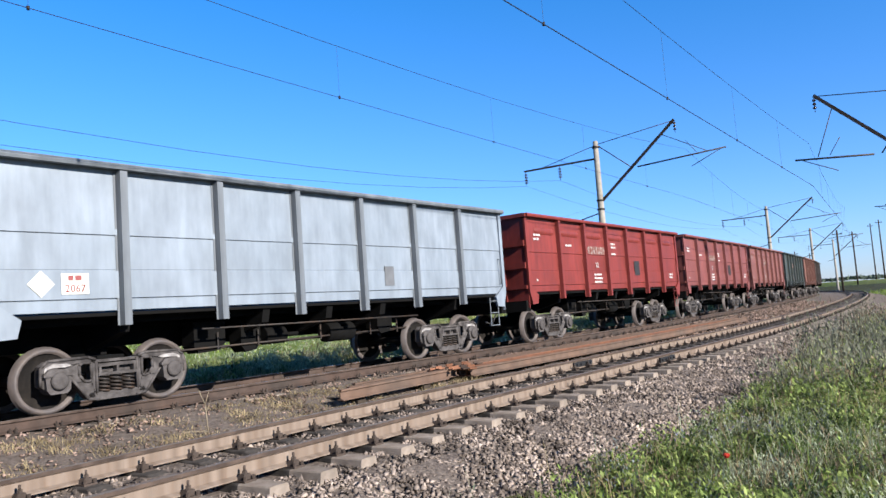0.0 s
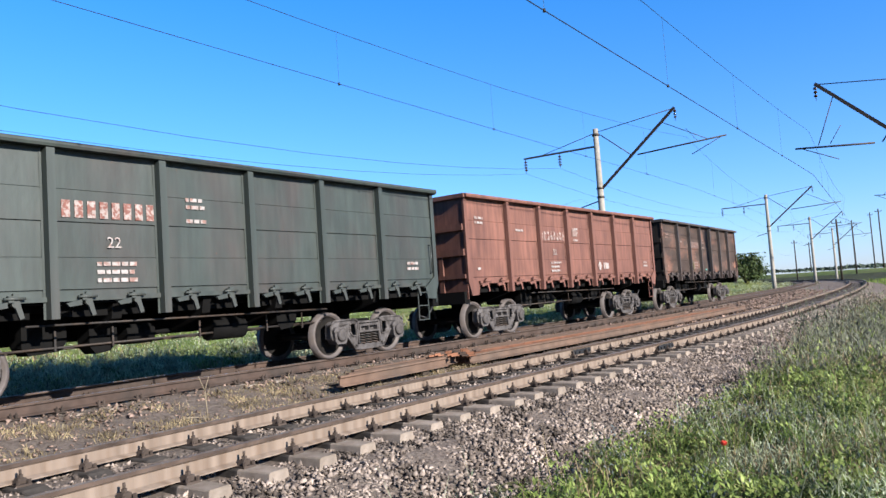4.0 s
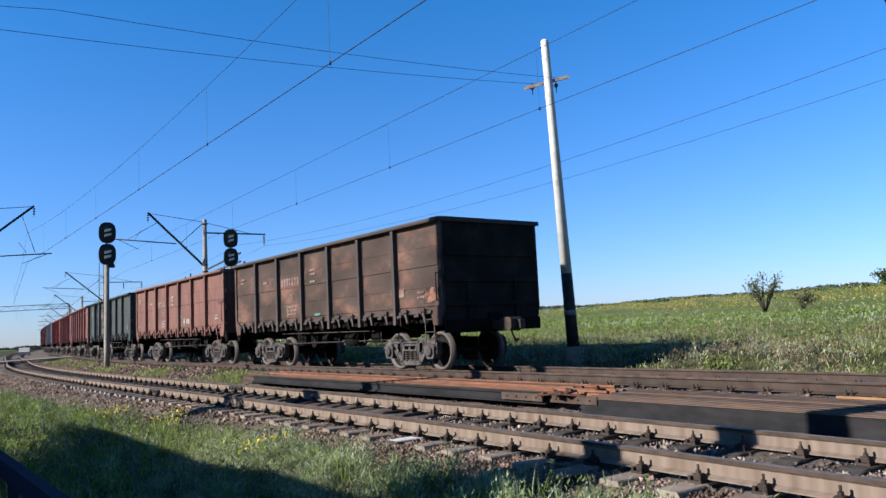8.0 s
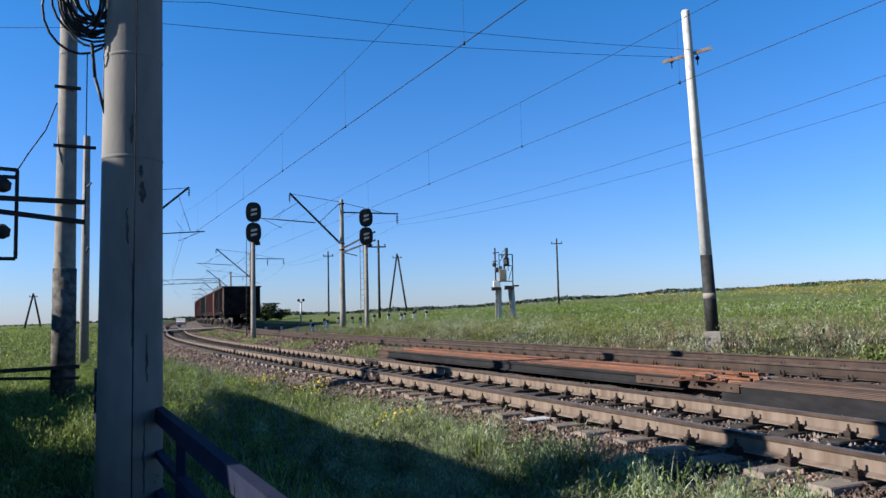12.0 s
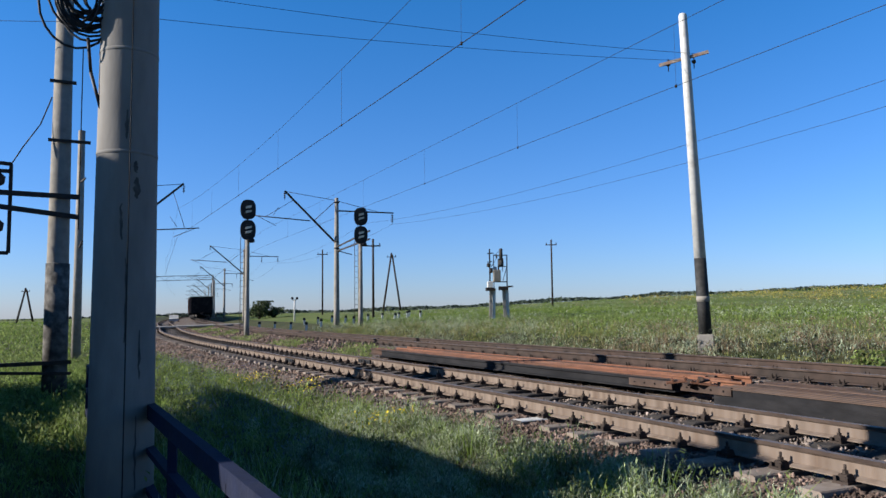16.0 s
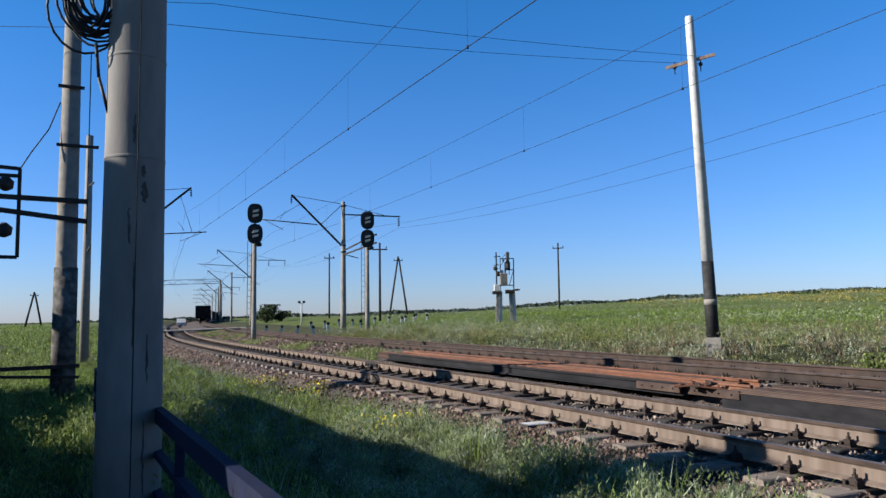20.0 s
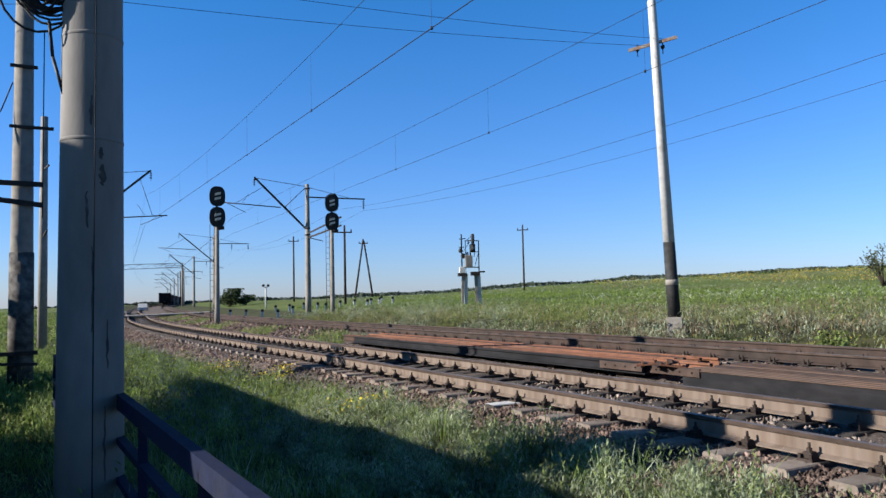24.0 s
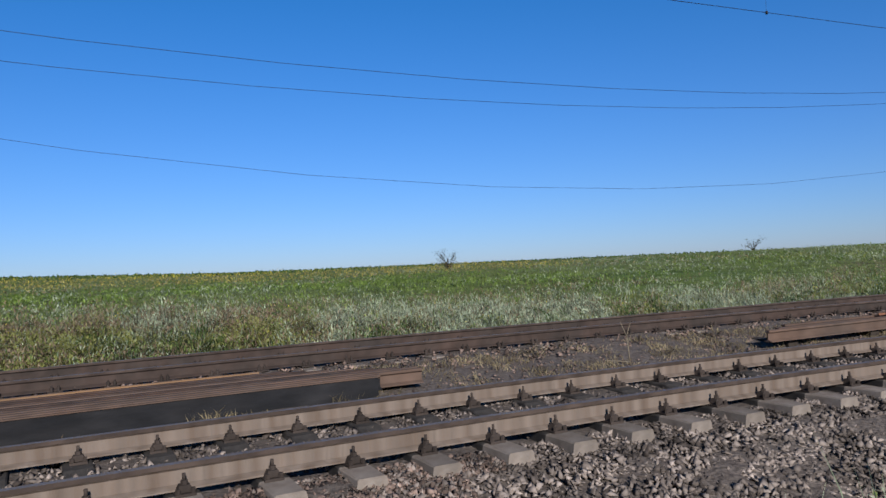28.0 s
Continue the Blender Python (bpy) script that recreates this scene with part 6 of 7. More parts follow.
def herbs(name, label, xy, h, length, wdt, material, steep=(0.1, 1.3), per=1, spread=0.06):
    """leaves and sprays set one over another up to the height of the growth"""
    tuft = patches(xy[0], xy[1], 0.62, 61) + 0.6 * patches(xy[0], xy[1], 0.27, 62) > -0.22
    xy = xy[0][tuft], xy[1][tuft]
    x, y = np.repeat(xy[0], per), np.repeat(xy[1], per)
    n = len(x)
    hs = np.repeat(G.uniform(h[0], h[1], len(xy[0])), per) * rise(x, y)
    x, y = x + G.normal(0, spread, n), y + G.normal(0, spread, n)
    u = G.uniform(0, 1, n) ** 0.7
    z = ground_z(x, y) + u * hs
    a, e = G.uniform(0, 2 * math.pi, n), G.uniform(steep[0], steep[1], n)
    ln = G.uniform(length[0], length[1], n)
    vec = np.stack([np.cos(a) * np.cos(e), np.sin(a) * np.cos(e), np.sin(e)], -1) * ln[:, None]
    return leaf_mesh(name, label, np.stack([x, y, z], -1) - vec * 0.4, vec, wdt * G.uniform(0.6, 1.4, n), a + math.pi / 2 + G.normal(0, 0.5, n), material, "weeds")


def leaf_cloud(centres, size, material):
    """triangular leaf pairs of random turn at the given centres"""
    n = len(centres)
    d1 = G.normal(size=(n, 3))
    d1 /= np.linalg.norm(d1, axis=1)[:, None]
    d2 = np.cross(d1, G.normal(size=(n, 3)))
    d2 /= np.linalg.norm(d2, axis=1)[:, None]
    s = (size if np.ndim(size) else np.full(n, size))[:, None] * G.uniform(0.6, 1.4, (n, 1))
    V = np.stack([centres - d1 * s, centres + d2 * s * 0.45, centres + d1 * s, centres - d2 * s * 0.45], 1)
    b = np.arange(n)[:, None, None] * 4
    T = (np.array([[0, 1, 2], [0, 2, 3]])[None] + b).reshape(-1, 3)
    return V.reshape(-1, 3), T


def weeds(name, label, xy, per, radius, height, leaf, material):
    """low leafy weeds: leaves gathered round each spot"""
    x, y = np.repeat(xy[0], per), np.repeat(xy[1], per)
    n = len(x)
    hs = np.repeat(G.uniform(0.5, 1.0, len(xy[0])) * height, per)
    u = G.uniform(0, 1, n)
    r = radius * np.sqrt(G.uniform(0, 1, n)) * (1.1 - 0.6 * u)
    a = G.uniform(0, 2 * math.pi, n)
    x, y = x + r * np.cos(a), y + r * np.sin(a)
    c = np.stack([x, y, ground_z(x, y) + u * hs], -1)
    V, T = leaf_cloud(c, leaf, material)
    return tagged(new(name, fast_mesh(name, V, T, material)), label, "weeds", kind="stuff")


TR = 0.35
green_a = blade_material("grass_green", (0.17, 0.27, 0.04), (0.35, 0.46, 0.11), 0.7, TR)
green_b = blade_material("grass_bright", (0.21, 0.30, 0.07), (0.39, 0.46, 0.15), 0.7, TR)
deep = blade_material("grass_deep", (0.06, 0.11, 0.025), (0.15, 0.22, 0.06), 0.7, TR)
silver = blade_material("grass_silver", (0.38, 0.44, 0.26), (0.62, 0.67, 0.46), 0.7, TR)
sage = blade_material("grass_sage", (0.20, 0.27, 0.10), (0.44, 0.51, 0.27), 0.75, TR)
olive = blade_material("grass_olive", (0.27, 0.28, 0.07), (0.40, 0.40, 0.14), 0.75, TR)
tan = blade_material("grass_tan", (0.30, 0.23, 0.12), (0.52, 0.42, 0.25), 0.8, TR)
russet = blade_material("grass_russet", (0.30, 0.215, 0.13), (0.46, 0.34, 0.22), 0.8, TR)
gold = blade_material("grass_gold", (0.52, 0.42, 0.09), (0.85, 0.70, 0.20), 0.8, TR)
dull = blade_material("grass_dull", (0.16, 0.17, 0.12), (0.34, 0.34, 0.25), 0.8, TR)
bluish = blade_material("grass_bluish", (0.15, 0.18, 0.18), (0.30, 0.34, 0.34), 0.8, TR)
yellow = blade_material("petal_yellow", (0.72, 0.56, 0.03), (0.85, 0.70, 0.08))
violet = blade_material("petal_violet", (0.16, 0.15, 0.38), (0.28, 0.25, 0.5))
red = blade_material("petal_red", (0.5, 0.035, 0.02), (0.6, 0.06, 0.035))

EDGE_X = [-140, -60, -30, -20, -14, -9, -5, -3, -1.8, 2, 6, 14, 20, 30, 60, 140]
EDGE_D = [-2.4, -2.4, -2.7, -2.45, -2.05, -1.95, -1.85, -2.05, -2.75, -3.1, -3.35, -3.15, -2.7, -2.2, -2.2, -2.4]


def pick(n, x0, x1, d0, d1, seed, level, scale=5.0, bias=1.0, gap=0.0, turn=1):
    """spots in the patches of one seed; on the south side they end at the edge of the stones"""
    x, y, d = scatter(n, x0, x1, d0, d1, bias)
    k = turn * patches(x, y, scale, seed) + 0.25 * patches(x, y, scale * 0.3, seed + 50) > level
    if d0 < 0:
        k &= d < np.interp(x, EDGE_X, EDGE_D) - gap - 0.25 * np.abs(patches(x, y, 0.9, 77)) ** 2
    return x[k], y[k]


# south of the tracks, ahead and to the west of the viewer
grass("meadow_grass", "green meadow grass growing beside the track", pick(64000, -26, 2.0, -9.0, -1.5, 1, -0.7), (0.16, 0.46), 0.0055, green_a, 0.5)
herbs("silver_weeds", "silvery grey-green leafy weeds beside the track", pick(12000, -12, 0.5, -4.2, -1.5, 3, -0.7, 4.0), (0.18, 0.46), (0.03, 0.075), 0.0055, silver, per=15, spread=0.05)
herbs("leafy_weeds", "low leafy green weeds beside the track", pick(9000, -20, 1.5, -9.0, -1.5, 4, -0.5, 3.0), (0.18, 0.46), (0.035, 0.085), 0.009, green_b, per=14, spread=0.06)
herbs("leafy_weeds", "dense yellow-green weeds beside the track", pick(9500, -34, -9, -9.5, -1.5, 41, -0.7, 5.0), (0.25, 0.58), (0.05, 0.12), 0.011, green_b, per=8, spread=0.09)
herbs("bluish_weeds", "blue-green wild weeds along the stones", pick(6500, -42, -9, -5.0, -1.5, 42, -0.1, 3.0), (0.25, 0.55), (0.05, 0.12), 0.009, bluish, per=7)
grass("far_meadow", "meadow grass reaching into the distance", pick(18000, -130, -28, -45, -1.6, 6, -0.9, 14), (0.2, 0.5), 0.04, green_a)
herbs("far_weeds", "leafy weeds along the line in the distance", pick(9000, -90, -28, -16, -1.6, 43, -0.4, 9), (0.2, 0.6), (0.08, 0.2), 0.03, green_b, per=5, spread=0.15)
herbs("feather_grass", "thick silvery feathered weeds in front of the sleepers", pick(9000, -10, -1.5, -4.2, -1.6, 83, -0.9, 3.0), (0.2, 0.46), (0.03, 0.075), 0.0048, sage, (0.4, 1.45), 12, 0.05)
herbs("leafy_weeds", "bright green leafy weeds in front of the sleepers", pick(2600, -10, -1.5, -4.0, -1.6, 84, 0.1, 1.6), (0.25, 0.5), (0.04, 0.09), 0.008, green_b, per=14, spread=0.07)
# south of the tracks, east of the viewer
grass("meadow_grass", "green grass growing beside the gravel", pick(26000, 1.2, 30, -9.0, -2.2, 7, -0.2, 3.0), (0.14, 0.42), 0.005, green_a, 0.5)
herbs("leafy_weeds", "leafy bright green weeds beside the gravel", pick(8000, 2.4, 18, -8.0, -2.2, 9, -0.25, 2.6, turn=-1), (0.2, 0.5), (0.04, 0.085), 0.013, green_b, per=16, spread=0.08)
herbs("leafy_weeds", "dark green leafy weeds at the foot of the gravel", pick(5000, 2.4, 18, -6.0, -2.2, 44, 0.0, 1.8), (0.15, 0.40), (0.03, 0.07), 0.012, deep, per=16, spread=0.08)
herbs("silver_weeds", "grey-green seeding weeds beside the gravel", pick(5500, 3, 20, -8.5, -2.4, 9, 0.05, 2.6), (0.25, 0.55), (0.03, 0.08), 0.006, silver, per=18, spread=0.06)
herbs("dull_weeds", "brownish dry weeds among the green ones", pick(4200, 3, 22, -8.5, -2.8, 45, 0.15, 2.2), (0.2, 0.5), (0.03, 0.08), 0.006, russet, per=16, spread=0.07)
herbs("bluish_weeds", "blue-grey wild flower spikes beside the gravel", pick(900, 6.5, 12, -5.0, -2.6, 46, 0.35, 2.0), (0.3, 0.55), (0.03, 0.07), 0.008, bluish, per=10)
herbs("dry_brush", "tall grey dry brush at the foot of the gravel bank", pick(5600, 13, 36, -6.5, -2.0, 11, -0.35, 4), (0.6, 1.5), (0.08, 0.2), 0.010, dull, (0.5, 1.45), 10, 0.1)
herbs("dry_brush", "tall dry brown brush at the foot of the gravel bank", pick(2200, 13, 40, -6.5, -2.0, 12, 0.1, 3), (0.4, 1.0), (0.08, 0.2), 0.010, russet, (0.5, 1.45), 9, 0.1)
herbs("leafy_weeds", "bright green leafy weeds below the brush", pick(6000, 12, 34, -9.5, -2.6, 47, -0.2, 3.5), (0.3, 0.8), (0.06, 0.13), 0.018, green_b, per=10, spread=0.1)
grass("far_meadow", "grass reaching into the distance", pick(15000, 32, 140, -40, -2.6, 13, -0.9, 14), (0.3, 0.7), 0.04, green_a)
grass("seed_stems", "thin pale seeding stems above the weeds", pick(9000, 3.5, 22, -8.5, -2.8, 9, -0.2, 2.6), (0.3, 0.7), 0.0035, silver, 0.35)
grass("seed_stems", "thin brown dry stems above the weeds", pick(7000, 5, 24, -8.5, -2.8, 45, -0.1, 2.2), (0.3, 0.7), 0.0035, tan, 0.35)
grass("seed_stems", "thin pale seeding stems above the weeds", pick(9000, -14, 1.5, -6.5, -1.8, 3, -0.4, 4.0), (0.25, 0.55), 0.003, silver, 0.35)
# bank north of the tracks
herbs("bank_weeds", "olive and yellow-green weeds at the edge of the far track", pick(16000, -48, 48, 7.6, 12.5, 14, -0.05, 4.5, 1.3), (0.25, 0.62), (0.06, 0.15), 0.012, olive, per=6, spread=0.08)
herbs("bank_weeds", "reddish-brown seeding weeds on the bank beyond the tracks", pick(15000, -22, 16, 7.6, 12.5, 14, 0.15, 4.5, 1.1, turn=-1), (0.3, 0.66), (0.06, 0.14), 0.010, russet, per=6, spread=0.09)
herbs("silver_weeds", "silvery grey-green weeds on the bank beyond the tracks", pick(13000, -55, 60, 8.6, 18, 15, -0.1, 7.0, 1.1), (0.25, 0.6), (0.06, 0.15), 0.012, silver, per=6, spread=0.1)
herbs("silver_weeds", "silvery weeds between the brown ones at the edge of the far track", pick(14000, -48, 48, 7.6, 12.5, 14, 0.0, 4.5, 1.2, turn=-1), (0.25, 0.62), (0.06, 0.15), 0.012, silver, per=6, spread=0.09)
herbs("silver_weeds", "dense silvery weeds close to the far track", pick(11000, -6, 44, 7.8, 13, 51, 0.0, 6.0, 1.0), (0.25, 0.6), (0.06, 0.14), 0.012, silver, per=6, spread=0.09)
herbs("bank_weeds", "leafy green weeds on the bank beyond the tracks", pick(14000, -55, 60, 8.6, 20, 15, 0.05, 7.0, 1.2, turn=-1), (0.25, 0.6), (0.06, 0.15), 0.014, green_b, per=6, spread=0.1)
herbs("bank_weeds", "dark green weeds at the edge of the far track", pick(7000, -48, 48, 7.6, 12, 48, 0.3, 2.5, 1.2), (0.3, 0.6), (0.05, 0.12), 0.016, deep, per=8, spread=0.1)
grass("bank_grass", "pale tan grass stems on the bank", pick(22000, -48, 48, 7.8, 16, 49, 0.1, 3.5, 1.2), (0.4, 0.8), 0.006, tan, 0.4)
herbs("field_grass", "bright green grass beyond the bank", pick(22000, -60, 70, 14, 40, 22, -0.1, 11, 1.2), (0.12, 0.4), (0.08, 0.2), 0.018, green_b, (0.2, 1.3), 4, 0.15)
herbs("field_grass", "deep green grass beyond the bank", pick(12000, -70, 80, 14, 50, 22, 0.25, 11, 1.2, turn=-1), (0.15, 0.45), (0.08, 0.2), 0.02, green_a, (0.2, 1.3), 4, 0.15)
herbs("field_grass", "grass of the open field", pick(13000, -120, 110, 28, 85, 19, -0.2, 16, 1.2), (0.15, 0.45), (0.12, 0.28), 0.04, green_a, (0.0, 1.1), 4, 0.3)
herbs("field_grass", "pale feathery grass of the open field", pick(13000, -120, 110, 22, 90, 19, 0.0, 16, 1.1, turn=-1), (0.2, 0.5), (0.12, 0.28), 0.035, silver, (0.0, 1.1), 4, 0.3)
herbs("field_grass", "tan grass heads along the rise", pick(9000, -90, 60, 45, 104, 23, 0.25, 14), (0.25, 0.6), (0.15, 0.3), 0.05, tan, (0.0, 1.2), 3, 0.35)
herbs("golden_weeds", "golden yellow flowering weeds along the rise", pick(16000, -110, 44, 62, 104, 23, -0.1, 9, turn=-1), (0.5, 0.9), (0.12, 0.25), 0.05, gold, (0.0, 1.2), 3, 0.35)
grass("crop_field", "dark green crop along the top of the rise", pick(15000, -150, 130, 105, 175, 24, -1.5, 40), (0.3, 0.6), 0.17, deep)
herbs("bank_weeds", "thick reddish-brown weeds along the far track", pick(5200, -9, 3, 7.9, 13, 76, -0.25, 4.0), (0.35, 0.7), (0.06, 0.15), 0.012, russet, per=9, spread=0.1)
herbs("bank_weeds", "yellow-green weeds along the far track", pick(3500, -12, 8, 7.7, 10.5, 77, 0.3, 2.0), (0.3, 0.6), (0.05, 0.12), 0.014, green_b, per=9, spread=0.1)
herbs("field_weeds", "pale feathery weeds spread over the near field", pick(14000, -60, 70, 12, 30, 71, 0.15, 9.0, 1.0), (0.25, 0.55), (0.08, 0.2), 0.016, silver, per=6, spread=0.12)
herbs("field_weeds", "reddish dry weeds spread over the near field", pick(12000, -30, 40, 10, 24, 72, 0.25, 6.0, 1.0), (0.3, 0.6), (0.08, 0.18), 0.013, russet, per=6, spread=0.12)
herbs("field_weeds", "pale silvery weeds in drifts close to the far track", pick(12000, -1, 16, 7.8, 14, 81, -0.15, 5.0, 1.0), (0.3, 0.62), (0.07, 0.16), 0.011, silver, (0.4, 1.45), 8, 0.08)
herbs("field_weeds", "yellow-green flowering weeds close to the far track", pick(9000, -9, 3, 7.7, 11, 82, 0.1, 2.4, 1.0), (0.3, 0.6), (0.04, 0.1), 0.013, olive, (0.3, 1.4), 8, 0.08)
herbs("field_weeds", "pale weeds along the far track in the east", pick(9000, 40, 140, 8, 50, 73, -0.2, 10.0, 1.3), (0.3, 0.7), (0.12, 0.3), 0.03, silver, per=5, spread=0.2)
herbs("field_weeds", "olive weeds along the far track in the east", pick(6000, 40, 140, 8, 50, 73, -0.2, 10.0, 1.3, turn=-1), (0.3, 0.7), (0.12, 0.3), 0.03, olive, per=5, spread=0.2)
herbs("silver_weeds", "grey-green weeds round the foot of the white mast", (wx + G.normal(0, 0.5, 260), wy - 0.3 + G.normal(0, 0.4, 260)), (0.4, 0.75), (0.06, 0.15), 0.012, silver, per=9, spread=0.08)
herbs("bank_weeds", "dark bushy tufts at the edge of the far track", pick(2600, -4, 60, 7.5, 9.6, 74, 0.35, 1.6), (0.45, 0.85), (0.08, 0.18), 0.012, deep, (0.6, 1.5), 14, 0.09)
herbs("field_grass", "vivid green patch of short grass in the field", pick(11000, -75, -27, 13, 40, 91, -0.45, 16), (0.15, 0.4), (0.08, 0.2), 0.02, green_a, (0.2, 1.3), 5, 0.15)
herbs("field_grass", "vivid green patch of short grass in the field", pick(7000, -14, 22, 22, 60, 92, 0.0, 12), (0.15, 0.4), (0.1, 0.24), 0.026, green_a, (0.2, 1.3), 5, 0.2)
# dry growth between the tracks
grass("dry_grass", "short dry tan grass between the tracks", pick(16000, 0.5, 13, 1.75, 3.7, 24, -0.3, 1.6), (0.04, 0.16), 0.005, tan, 0.7)
grass("dry_grass", "short green and dry grass between the tracks", pick(20000, -80, -22, 1.8, 3.8, 25, 0.1, 4), (0.08, 0.3), 0.010, green_b, 0.6)
grass("dry_grass", "sparse brown grass between the rails and the track edge", pick(5000, -30, 30, 1.5, 3.8, 27, 0.45, 2), (0.04, 0.14), 0.005, russet, 0.7)


def flowers(name, label, spots, per, spread, height, size, material):
    c = []
    for x, y in spots:
        for _ in range(per):
            px, py = x + G.normal(0, spread), y + G.normal(0, spread)
            c.append((px, py, float(ground_z(px, py)) + G.uniform(0.75, 1.0) * height))
    V, T = leaf_cloud(np.array(c), size, material)
    return tagged(new(name, fast_mesh(name, V, T, material)), label, "flowers", kind="stuff")


flowers("yellow_flowers", "clusters of yellow wild flowers in the grass", [(-17.6, -1.0), (-17.0, -0.7), (-15.0, 0.1), (-14.4, 0.3), (-19.5, -4.2), (-10.4, 1.2)], 90, 0.22, 0.45, 0.022, yellow)
flowers("violet_flowers", "violet wild flower spikes in the grass", [(-19.5, -0.9), (-20.0, -1.2), (-21.0, -1.4), (8.6, 3.6), (9.2, 3.2), (9.8, 3.9)], 34, 0.2, 0.42, 0.012, violet)
fx = np.concatenate([G.normal(c, 4.5, 26) for c in (-66, -52, -38, -30, -17, -6, 4)])
fy = line_y(fx) + G.uniform(84, 104, len(fx))
flowers("yellow_flowers", "yellow blossom scattered along the rise", list(zip(fx, fy)), 10, 1.2, 0.6, 0.06, yellow)
fx = G.uniform(-28, 25, 40)
fy = line_y(fx) + G.uniform(8, 13, 40)
flowers("yellow_flowers", "small yellow flowers on the bank", list(zip(fx, fy)), 8, 0.2, 0.5, 0.018, yellow)
poppy_at = (7.47, 2.76)
pop = thing("poppy", "single red poppy among green weeds", "flower", at=pose(*poppy_at, float(ground_z(*poppy_at)) - 0.06))
bm = bmesh.new()
rod(bm, (0, 0, 0), (0.01, 0, 0.40), 0.004, seg=5)
part("stem", bm, green_a, pop)
for k in range(5):
    bm = bmesh.new()
    a = k * 72
    slab(bm, [(0, 0.40), (0.018, 0.405), (0.03, 0.425), (0.02, 0.44), (0.0, 0.43)], -0.011, 0.011, Matrix.Rotation(radians(a), 4, "Z"))
    part("petal", bm, red, pop)


# ---- gravel stones ----
def stones(name, label, x, y, size, material, lift=0.2):
    n = len(x)
    s = G.uniform(0.6, 1.25, n) * size
    base = np.array([[1, 0, 0], [-1, 0, 0], [0, 1, 0], [0, -1, 0], [0, 0, 1], [0, 0, -1]], float)
    V = base[None] * G.uniform(0.35, 1.3, (n, 6, 1)) + G.normal(0, 0.26, (n, 6, 3))
    a, b = G.uniform(0, 2 * math.pi, n), G.uniform(-0.9, 0.9, n)
    ca, sa, cb, sb = np.cos(a), np.sin(a), np.cos(b), np.sin(b)
    R = np.zeros((n, 3, 3))
    R[:, 0] = np.stack([ca * cb, -sa, ca * sb], -1)
    R[:, 1] = np.stack([sa * cb, ca, sa * sb], -1)
    R[:, 2] = np.stack([-sb, 0 * a, cb], -1)
    V = np.einsum("nij,nkj->nki", R, V) * s[:, None, None]
    V += np.stack([x, y, ground_z(x, y) + s * lift * G.uniform(0.2, 1.6, n)], -1)[:, None]
    T = np.array([[0, 2, 4], [2, 1, 4], [1, 3, 4], [3, 0, 4], [1, 2, 0], [0, 3, 1]])
    V = V[:, :5]
    T = (T[None] + np.arange(n)[:, None, None] * 5).reshape(-1, 3)
    return tagged(new(name, fast_mesh(name, V.reshape(-1, 3), T, material)), label, "gravel", kind="stuff")


stone_grey = blade_material("stone_grey", (0.10, 0.078, 0.066), (0.42, 0.34, 0.29), 0.9)
stone_brown = blade_material("stone_brown", (0.11, 0.078, 0.062), (0.37, 0.26, 0.21), 0.92)


def gravel(n, x0, x1, d0, d1):
    x, y, d = scatter(n, x0, x1, d0, d1)
    return x, y


stones("gravel_bank", "grey crushed stone on the shoulder of the railway", *gravel(26000, 0.5, 24, -3.3, -1.42), 0.038, stone_grey, 0.1)
stones("gravel_crib", "grey crushed stone between the sleeper ends", *gravel(9000, 1, 24, -1.4, -0.95), 0.030, stone_grey, 0.1)
stones("gravel_bank", "brown crushed stone on the shoulder of the railway", *gravel(22000, -12, 2.5, -2.9, -1.4), 0.034, stone_brown, 0.12)
stones("gravel_crib", "brown crushed stone between the sleeper ends", *gravel(11000, -20, 3, -1.4, -0.95), 0.030, stone_brown, 0.1)
stones("gravel_middle", "coarse brown stones between the tracks farther west", *gravel(6000, -75, -28, 1.2, 4.2), 0.07, stone_brown, 0.1)
stones("gravel_crib", "crushed stone between the sleepers", *gravel(13000, -12, 14, -0.72, 1.5), 0.036, stone_grey, 0.1)
stones("gravel_middle", "brown stones between the two tracks", *gravel(9000, -30, 24, 1.4, 3.8), 0.028, stone_brown)
stones("gravel_middle", "brown stones between the tracks farther east", *gravel(6000, 22, 70, 1.2, 4.0), 0.06, stone_brown)
stones("gravel_far", "stones along the far track", *gravel(7000, -26, 26, 3.2, 7.0), 0.042, stone_brown)
stones("gravel_bank", "coarse stones on the bank farther east", *gravel(6000, 24, 60, -3.0, -0.9), 0.065, stone_grey)
stones("gravel_bank", "coarse stones on the bank farther west", *gravel(6500, -50, -12, -3.3, -1.4), 0.045, stone_brown, 0.1)


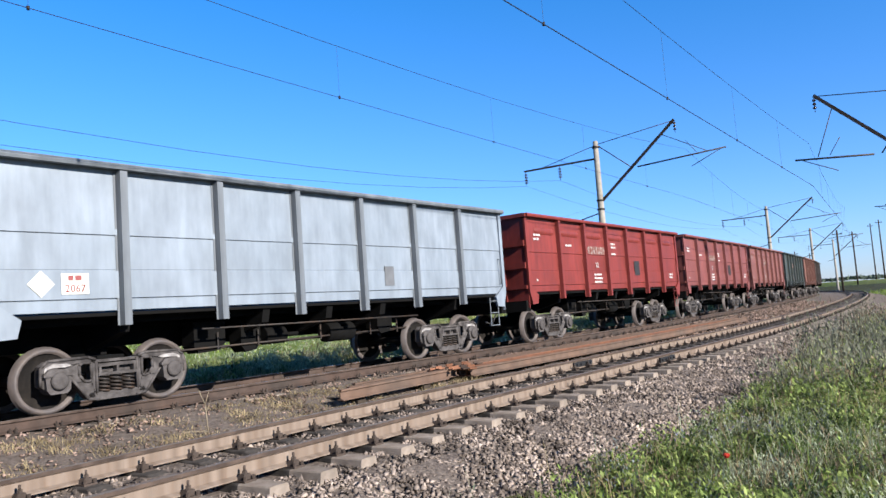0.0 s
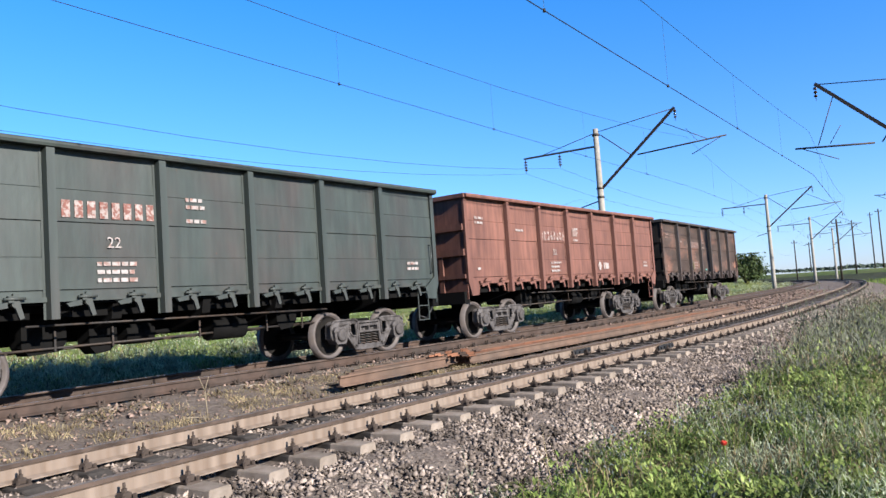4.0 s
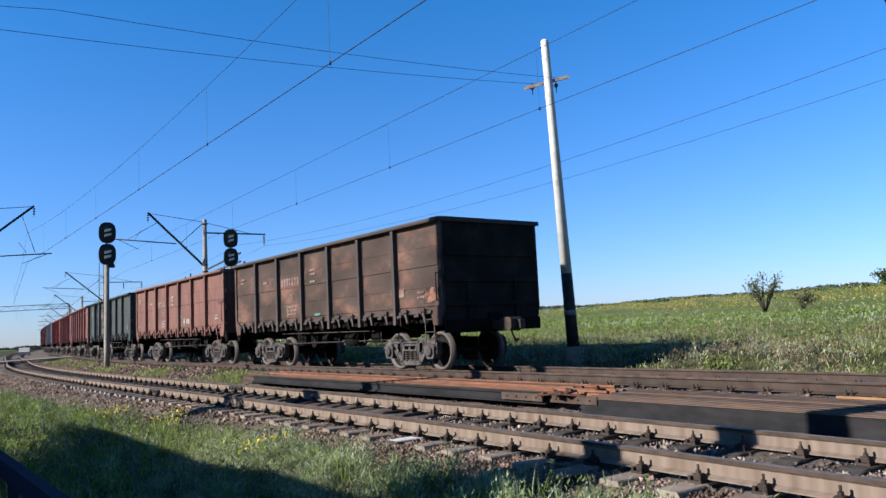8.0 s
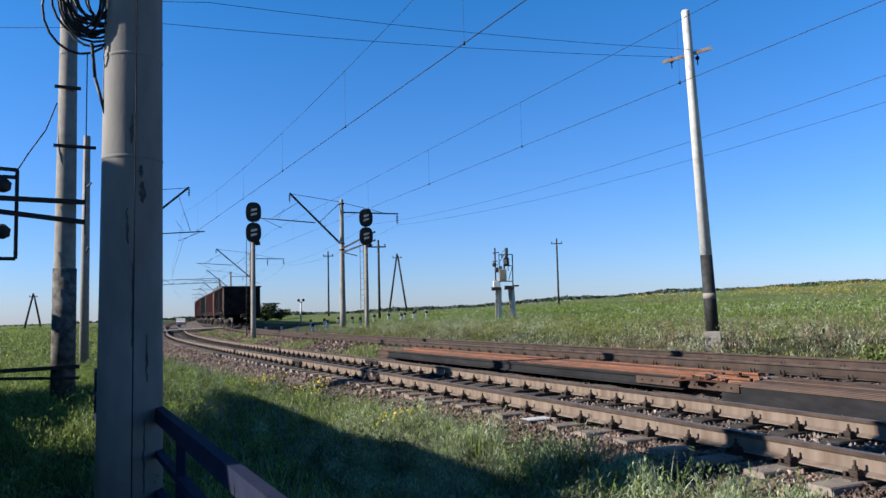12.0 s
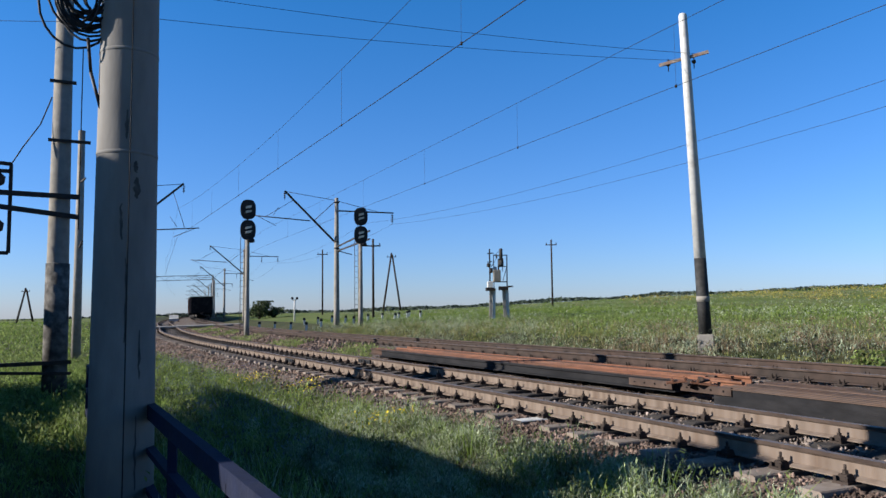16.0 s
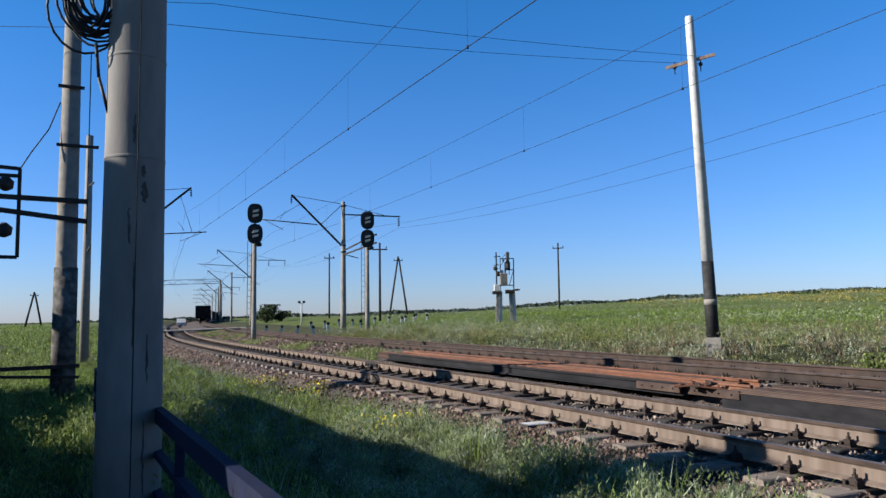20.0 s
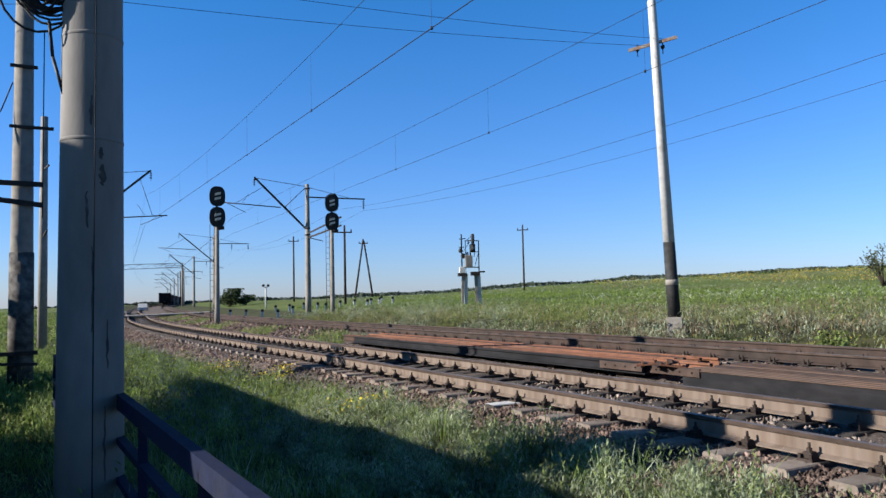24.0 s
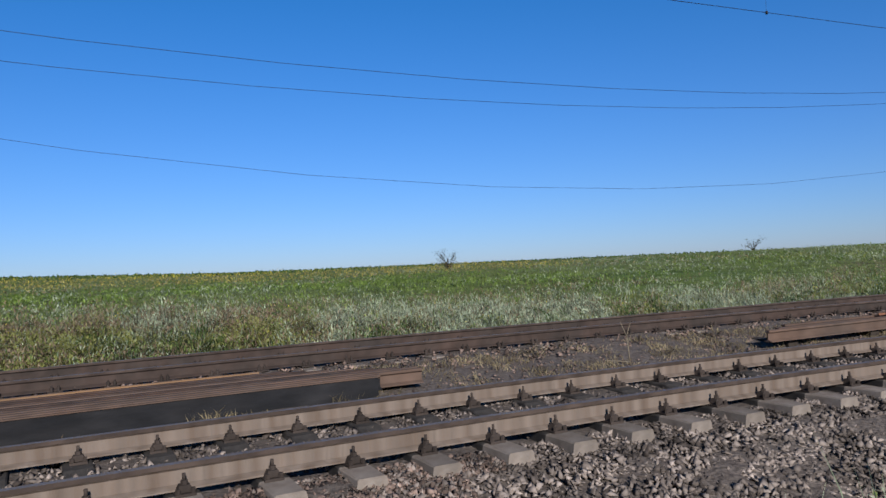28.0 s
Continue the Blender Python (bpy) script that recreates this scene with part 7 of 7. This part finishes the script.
# ---- bushes and trees ----
def bush(name, label, az, d, width, height, leaves, leaf, material, bare=False, seed=1):
    x, y = polar(az, d)
    z = float(ground_z(x, y)) - 0.1
    q = random.Random(seed)
    t = thing(name, label, "tree" if name == "tree" else "bush", at=pose(x, y, z))
    bm = bmesh.new()
    tips = []
    for k in range(16):
        a, e = q.uniform(0, 2 * math.pi), q.uniform(0.35, 1.0)
        r = width / 2 * q.uniform(0.4, 1.0)
        m1 = Vector((math.cos(a) * r * 0.4, math.sin(a) * r * 0.4, height * e * 0.55))
        m2 = Vector((math.cos(a + 0.3) * r, math.sin(a + 0.3) * r, height * e))
        th = 0.02 * height
        rod(bm, (0, 0, 0), m1, th, th * 0.6, 6)
        rod(bm, m1, m2, th * 0.6, th * 0.2, 5)
        for _ in range(2):
            m3 = m1.lerp(m2, q.uniform(0.3, 0.9)) + Vector((q.gauss(0, 0.12), q.gauss(0, 0.12), q.uniform(0, 0.2))) * width * 0.6
            rod(bm, m1.lerp(m2, 0.4), m3, th * 0.35, th * 0.12, 4)
            tips.append(m3)
        tips += [m2, m1.lerp(m2, 0.5)]
    part("branching", bm, M["bark"], t)
    n = leaves
    c = np.array([tips[q.randrange(len(tips))] for _ in range(n)]) + G.normal(0, 1, (n, 3)) * np.array([width, width, height]) * (0.07 if bare else 0.10)
    c[:, 2] = np.clip(c[:, 2], 0.05 * height, height * 1.05)
    V, T = leaf_cloud(c, leaf, material)
    part("crown", fast_mesh("crown", V, T, material), None, t)
    return t


dark_leaf = blade_material("leaf_dark", (0.035, 0.06, 0.018), (0.09, 0.12, 0.035))
pale_leaf = blade_material("leaf_pale", (0.08, 0.10, 0.05), (0.16, 0.18, 0.10))
bush("tree", "round dark green tree standing alone in the field", -70.95, 120, 5.6, 4.4, 3600, 0.22, dark_leaf, seed=2)
bush("bush", "thin wild shrub growing on the bank", 46.4, 60, 2.9, 2.9, 900, 0.09, pale_leaf, True, 3)
bush("bush", "low wild shrub beside a bigger one", 44.0, 66, 2.2, 1.7, 500, 0.09, pale_leaf, True, 4)
bush("tree", "small dark tree on the horizon", 38.9, 190, 4.4, 4.4, 1200, 0.3, dark_leaf, seed=5)
bush("bush", "bare shrub standing on the skyline", -18.2, 95, 3.6, 2.6, 220, 0.08, pale_leaf, True, 6)
bush("bush", "small bare shrub on the skyline", -40.2, 150, 4.0, 2.6, 160, 0.1, pale_leaf, True, 7)
bush("tree", "dark green bushes beside the far track", 92.55, 112, 4.0, 2.5, 1800, 0.18, dark_leaf, seed=8)
bush("bush", "dark green bush beside the far track", 91.45, 114, 2.8, 1.6, 900, 0.16, dark_leaf, seed=9)
bush("bush", "yellow-green weed beside the far track", 37.0 + 12.5, 17.0, 0.7, 0.55, 300, 0.05, green_b, seed=10)


def treeline(name, label, az0, az1, r, el, n, material, thin=1.0):
    az = np.radians(G.uniform(az0, az1, n))
    k = patches(az * 57.3, az * 0, 5.0, 31)
    rr = r * G.uniform(0.9, 1.1, n)
    x, y = -np.sin(az) * rr, np.cos(az) * rr
    rim = np.interp(np.degrees(az), RIM_AZ, RIM_EL)
    base = 1.23 + rr * np.tan(np.radians(rim - 0.15))
    top = rr * np.tan(np.radians(el + 0.15)) * (0.55 + 0.45 * k) * G.uniform(0.1, 1.0, n)
    V, T = leaf_cloud(np.stack([x, y, base + np.maximum(top, 0)], -1), r * 0.0022, material)
    return tagged(new(name, fast_mesh(name, V, T, material)), label, "trees", kind="stuff")


haze_leaf = blade_material("leaf_haze", (0.05, 0.075, 0.05), (0.085, 0.11, 0.08))
treeline("distant_woods", "low line of distant trees along the horizon", 62, 112, 420, 0.19, 9000, haze_leaf)
treeline("distant_woods", "thin line of distant trees beyond the rise", 30, 62, 300, 0.14, 4000, haze_leaf)
treeline("distant_woods", "thin line of distant trees on the horizon", -80, -64, 420, 0.12, 2500, haze_leaf)

# small white car waiting at the level crossing
car = thing("car", "small white car waiting far off at the level crossing", "car", at=pose(*polar(98.5, 150), float(ground_z(*polar(98.5, 150))) - 0.1, 0, 0, 9))
bm = bmesh.new()
slab(bm, [(-2.0, 0.3), (2.0, 0.3), (2.05, 0.75), (1.2, 0.85), (0.7, 1.35), (-1.0, 1.4), (-1.6, 0.95), (-2.05, 0.9)], -0.8, 0.8)
part("body", bm, M["white_paint"], car)
for s in (-1, 1):
    bm = bmesh.new()
    slab(bm, [(-0.95, 0.95), (0.85, 0.9), (0.6, 1.25), (-0.85, 1.3)], s * 0.81, s * 0.815)
    part("side_window", bm, M["steel_dark"], car)
    for xx in (-1.3, 1.3):
        bm = bmesh.new()
        rod(bm, (xx, s * 0.7, 0.3), (xx, s * 0.86, 0.3), 0.3, seg=14)
        part("wheel", bm, M["black_paint"], car)
# pale planked strip of the level crossing
xs = thing("level_crossing", "pale concrete deck of a level crossing over both tracks", "level crossing")
for k in range(5):
    s = -84 + k * 1.05
    a, b = near_at(s, -2.5), near_at(s, 7.5)
    bm = bmesh.new()
    beam(bm, (a[0], a[1], -0.09), (b[0], b[1], 0.12), 1.0, 0.12)
    part("deck_panel", bm, M["concrete"], xs)


motions()
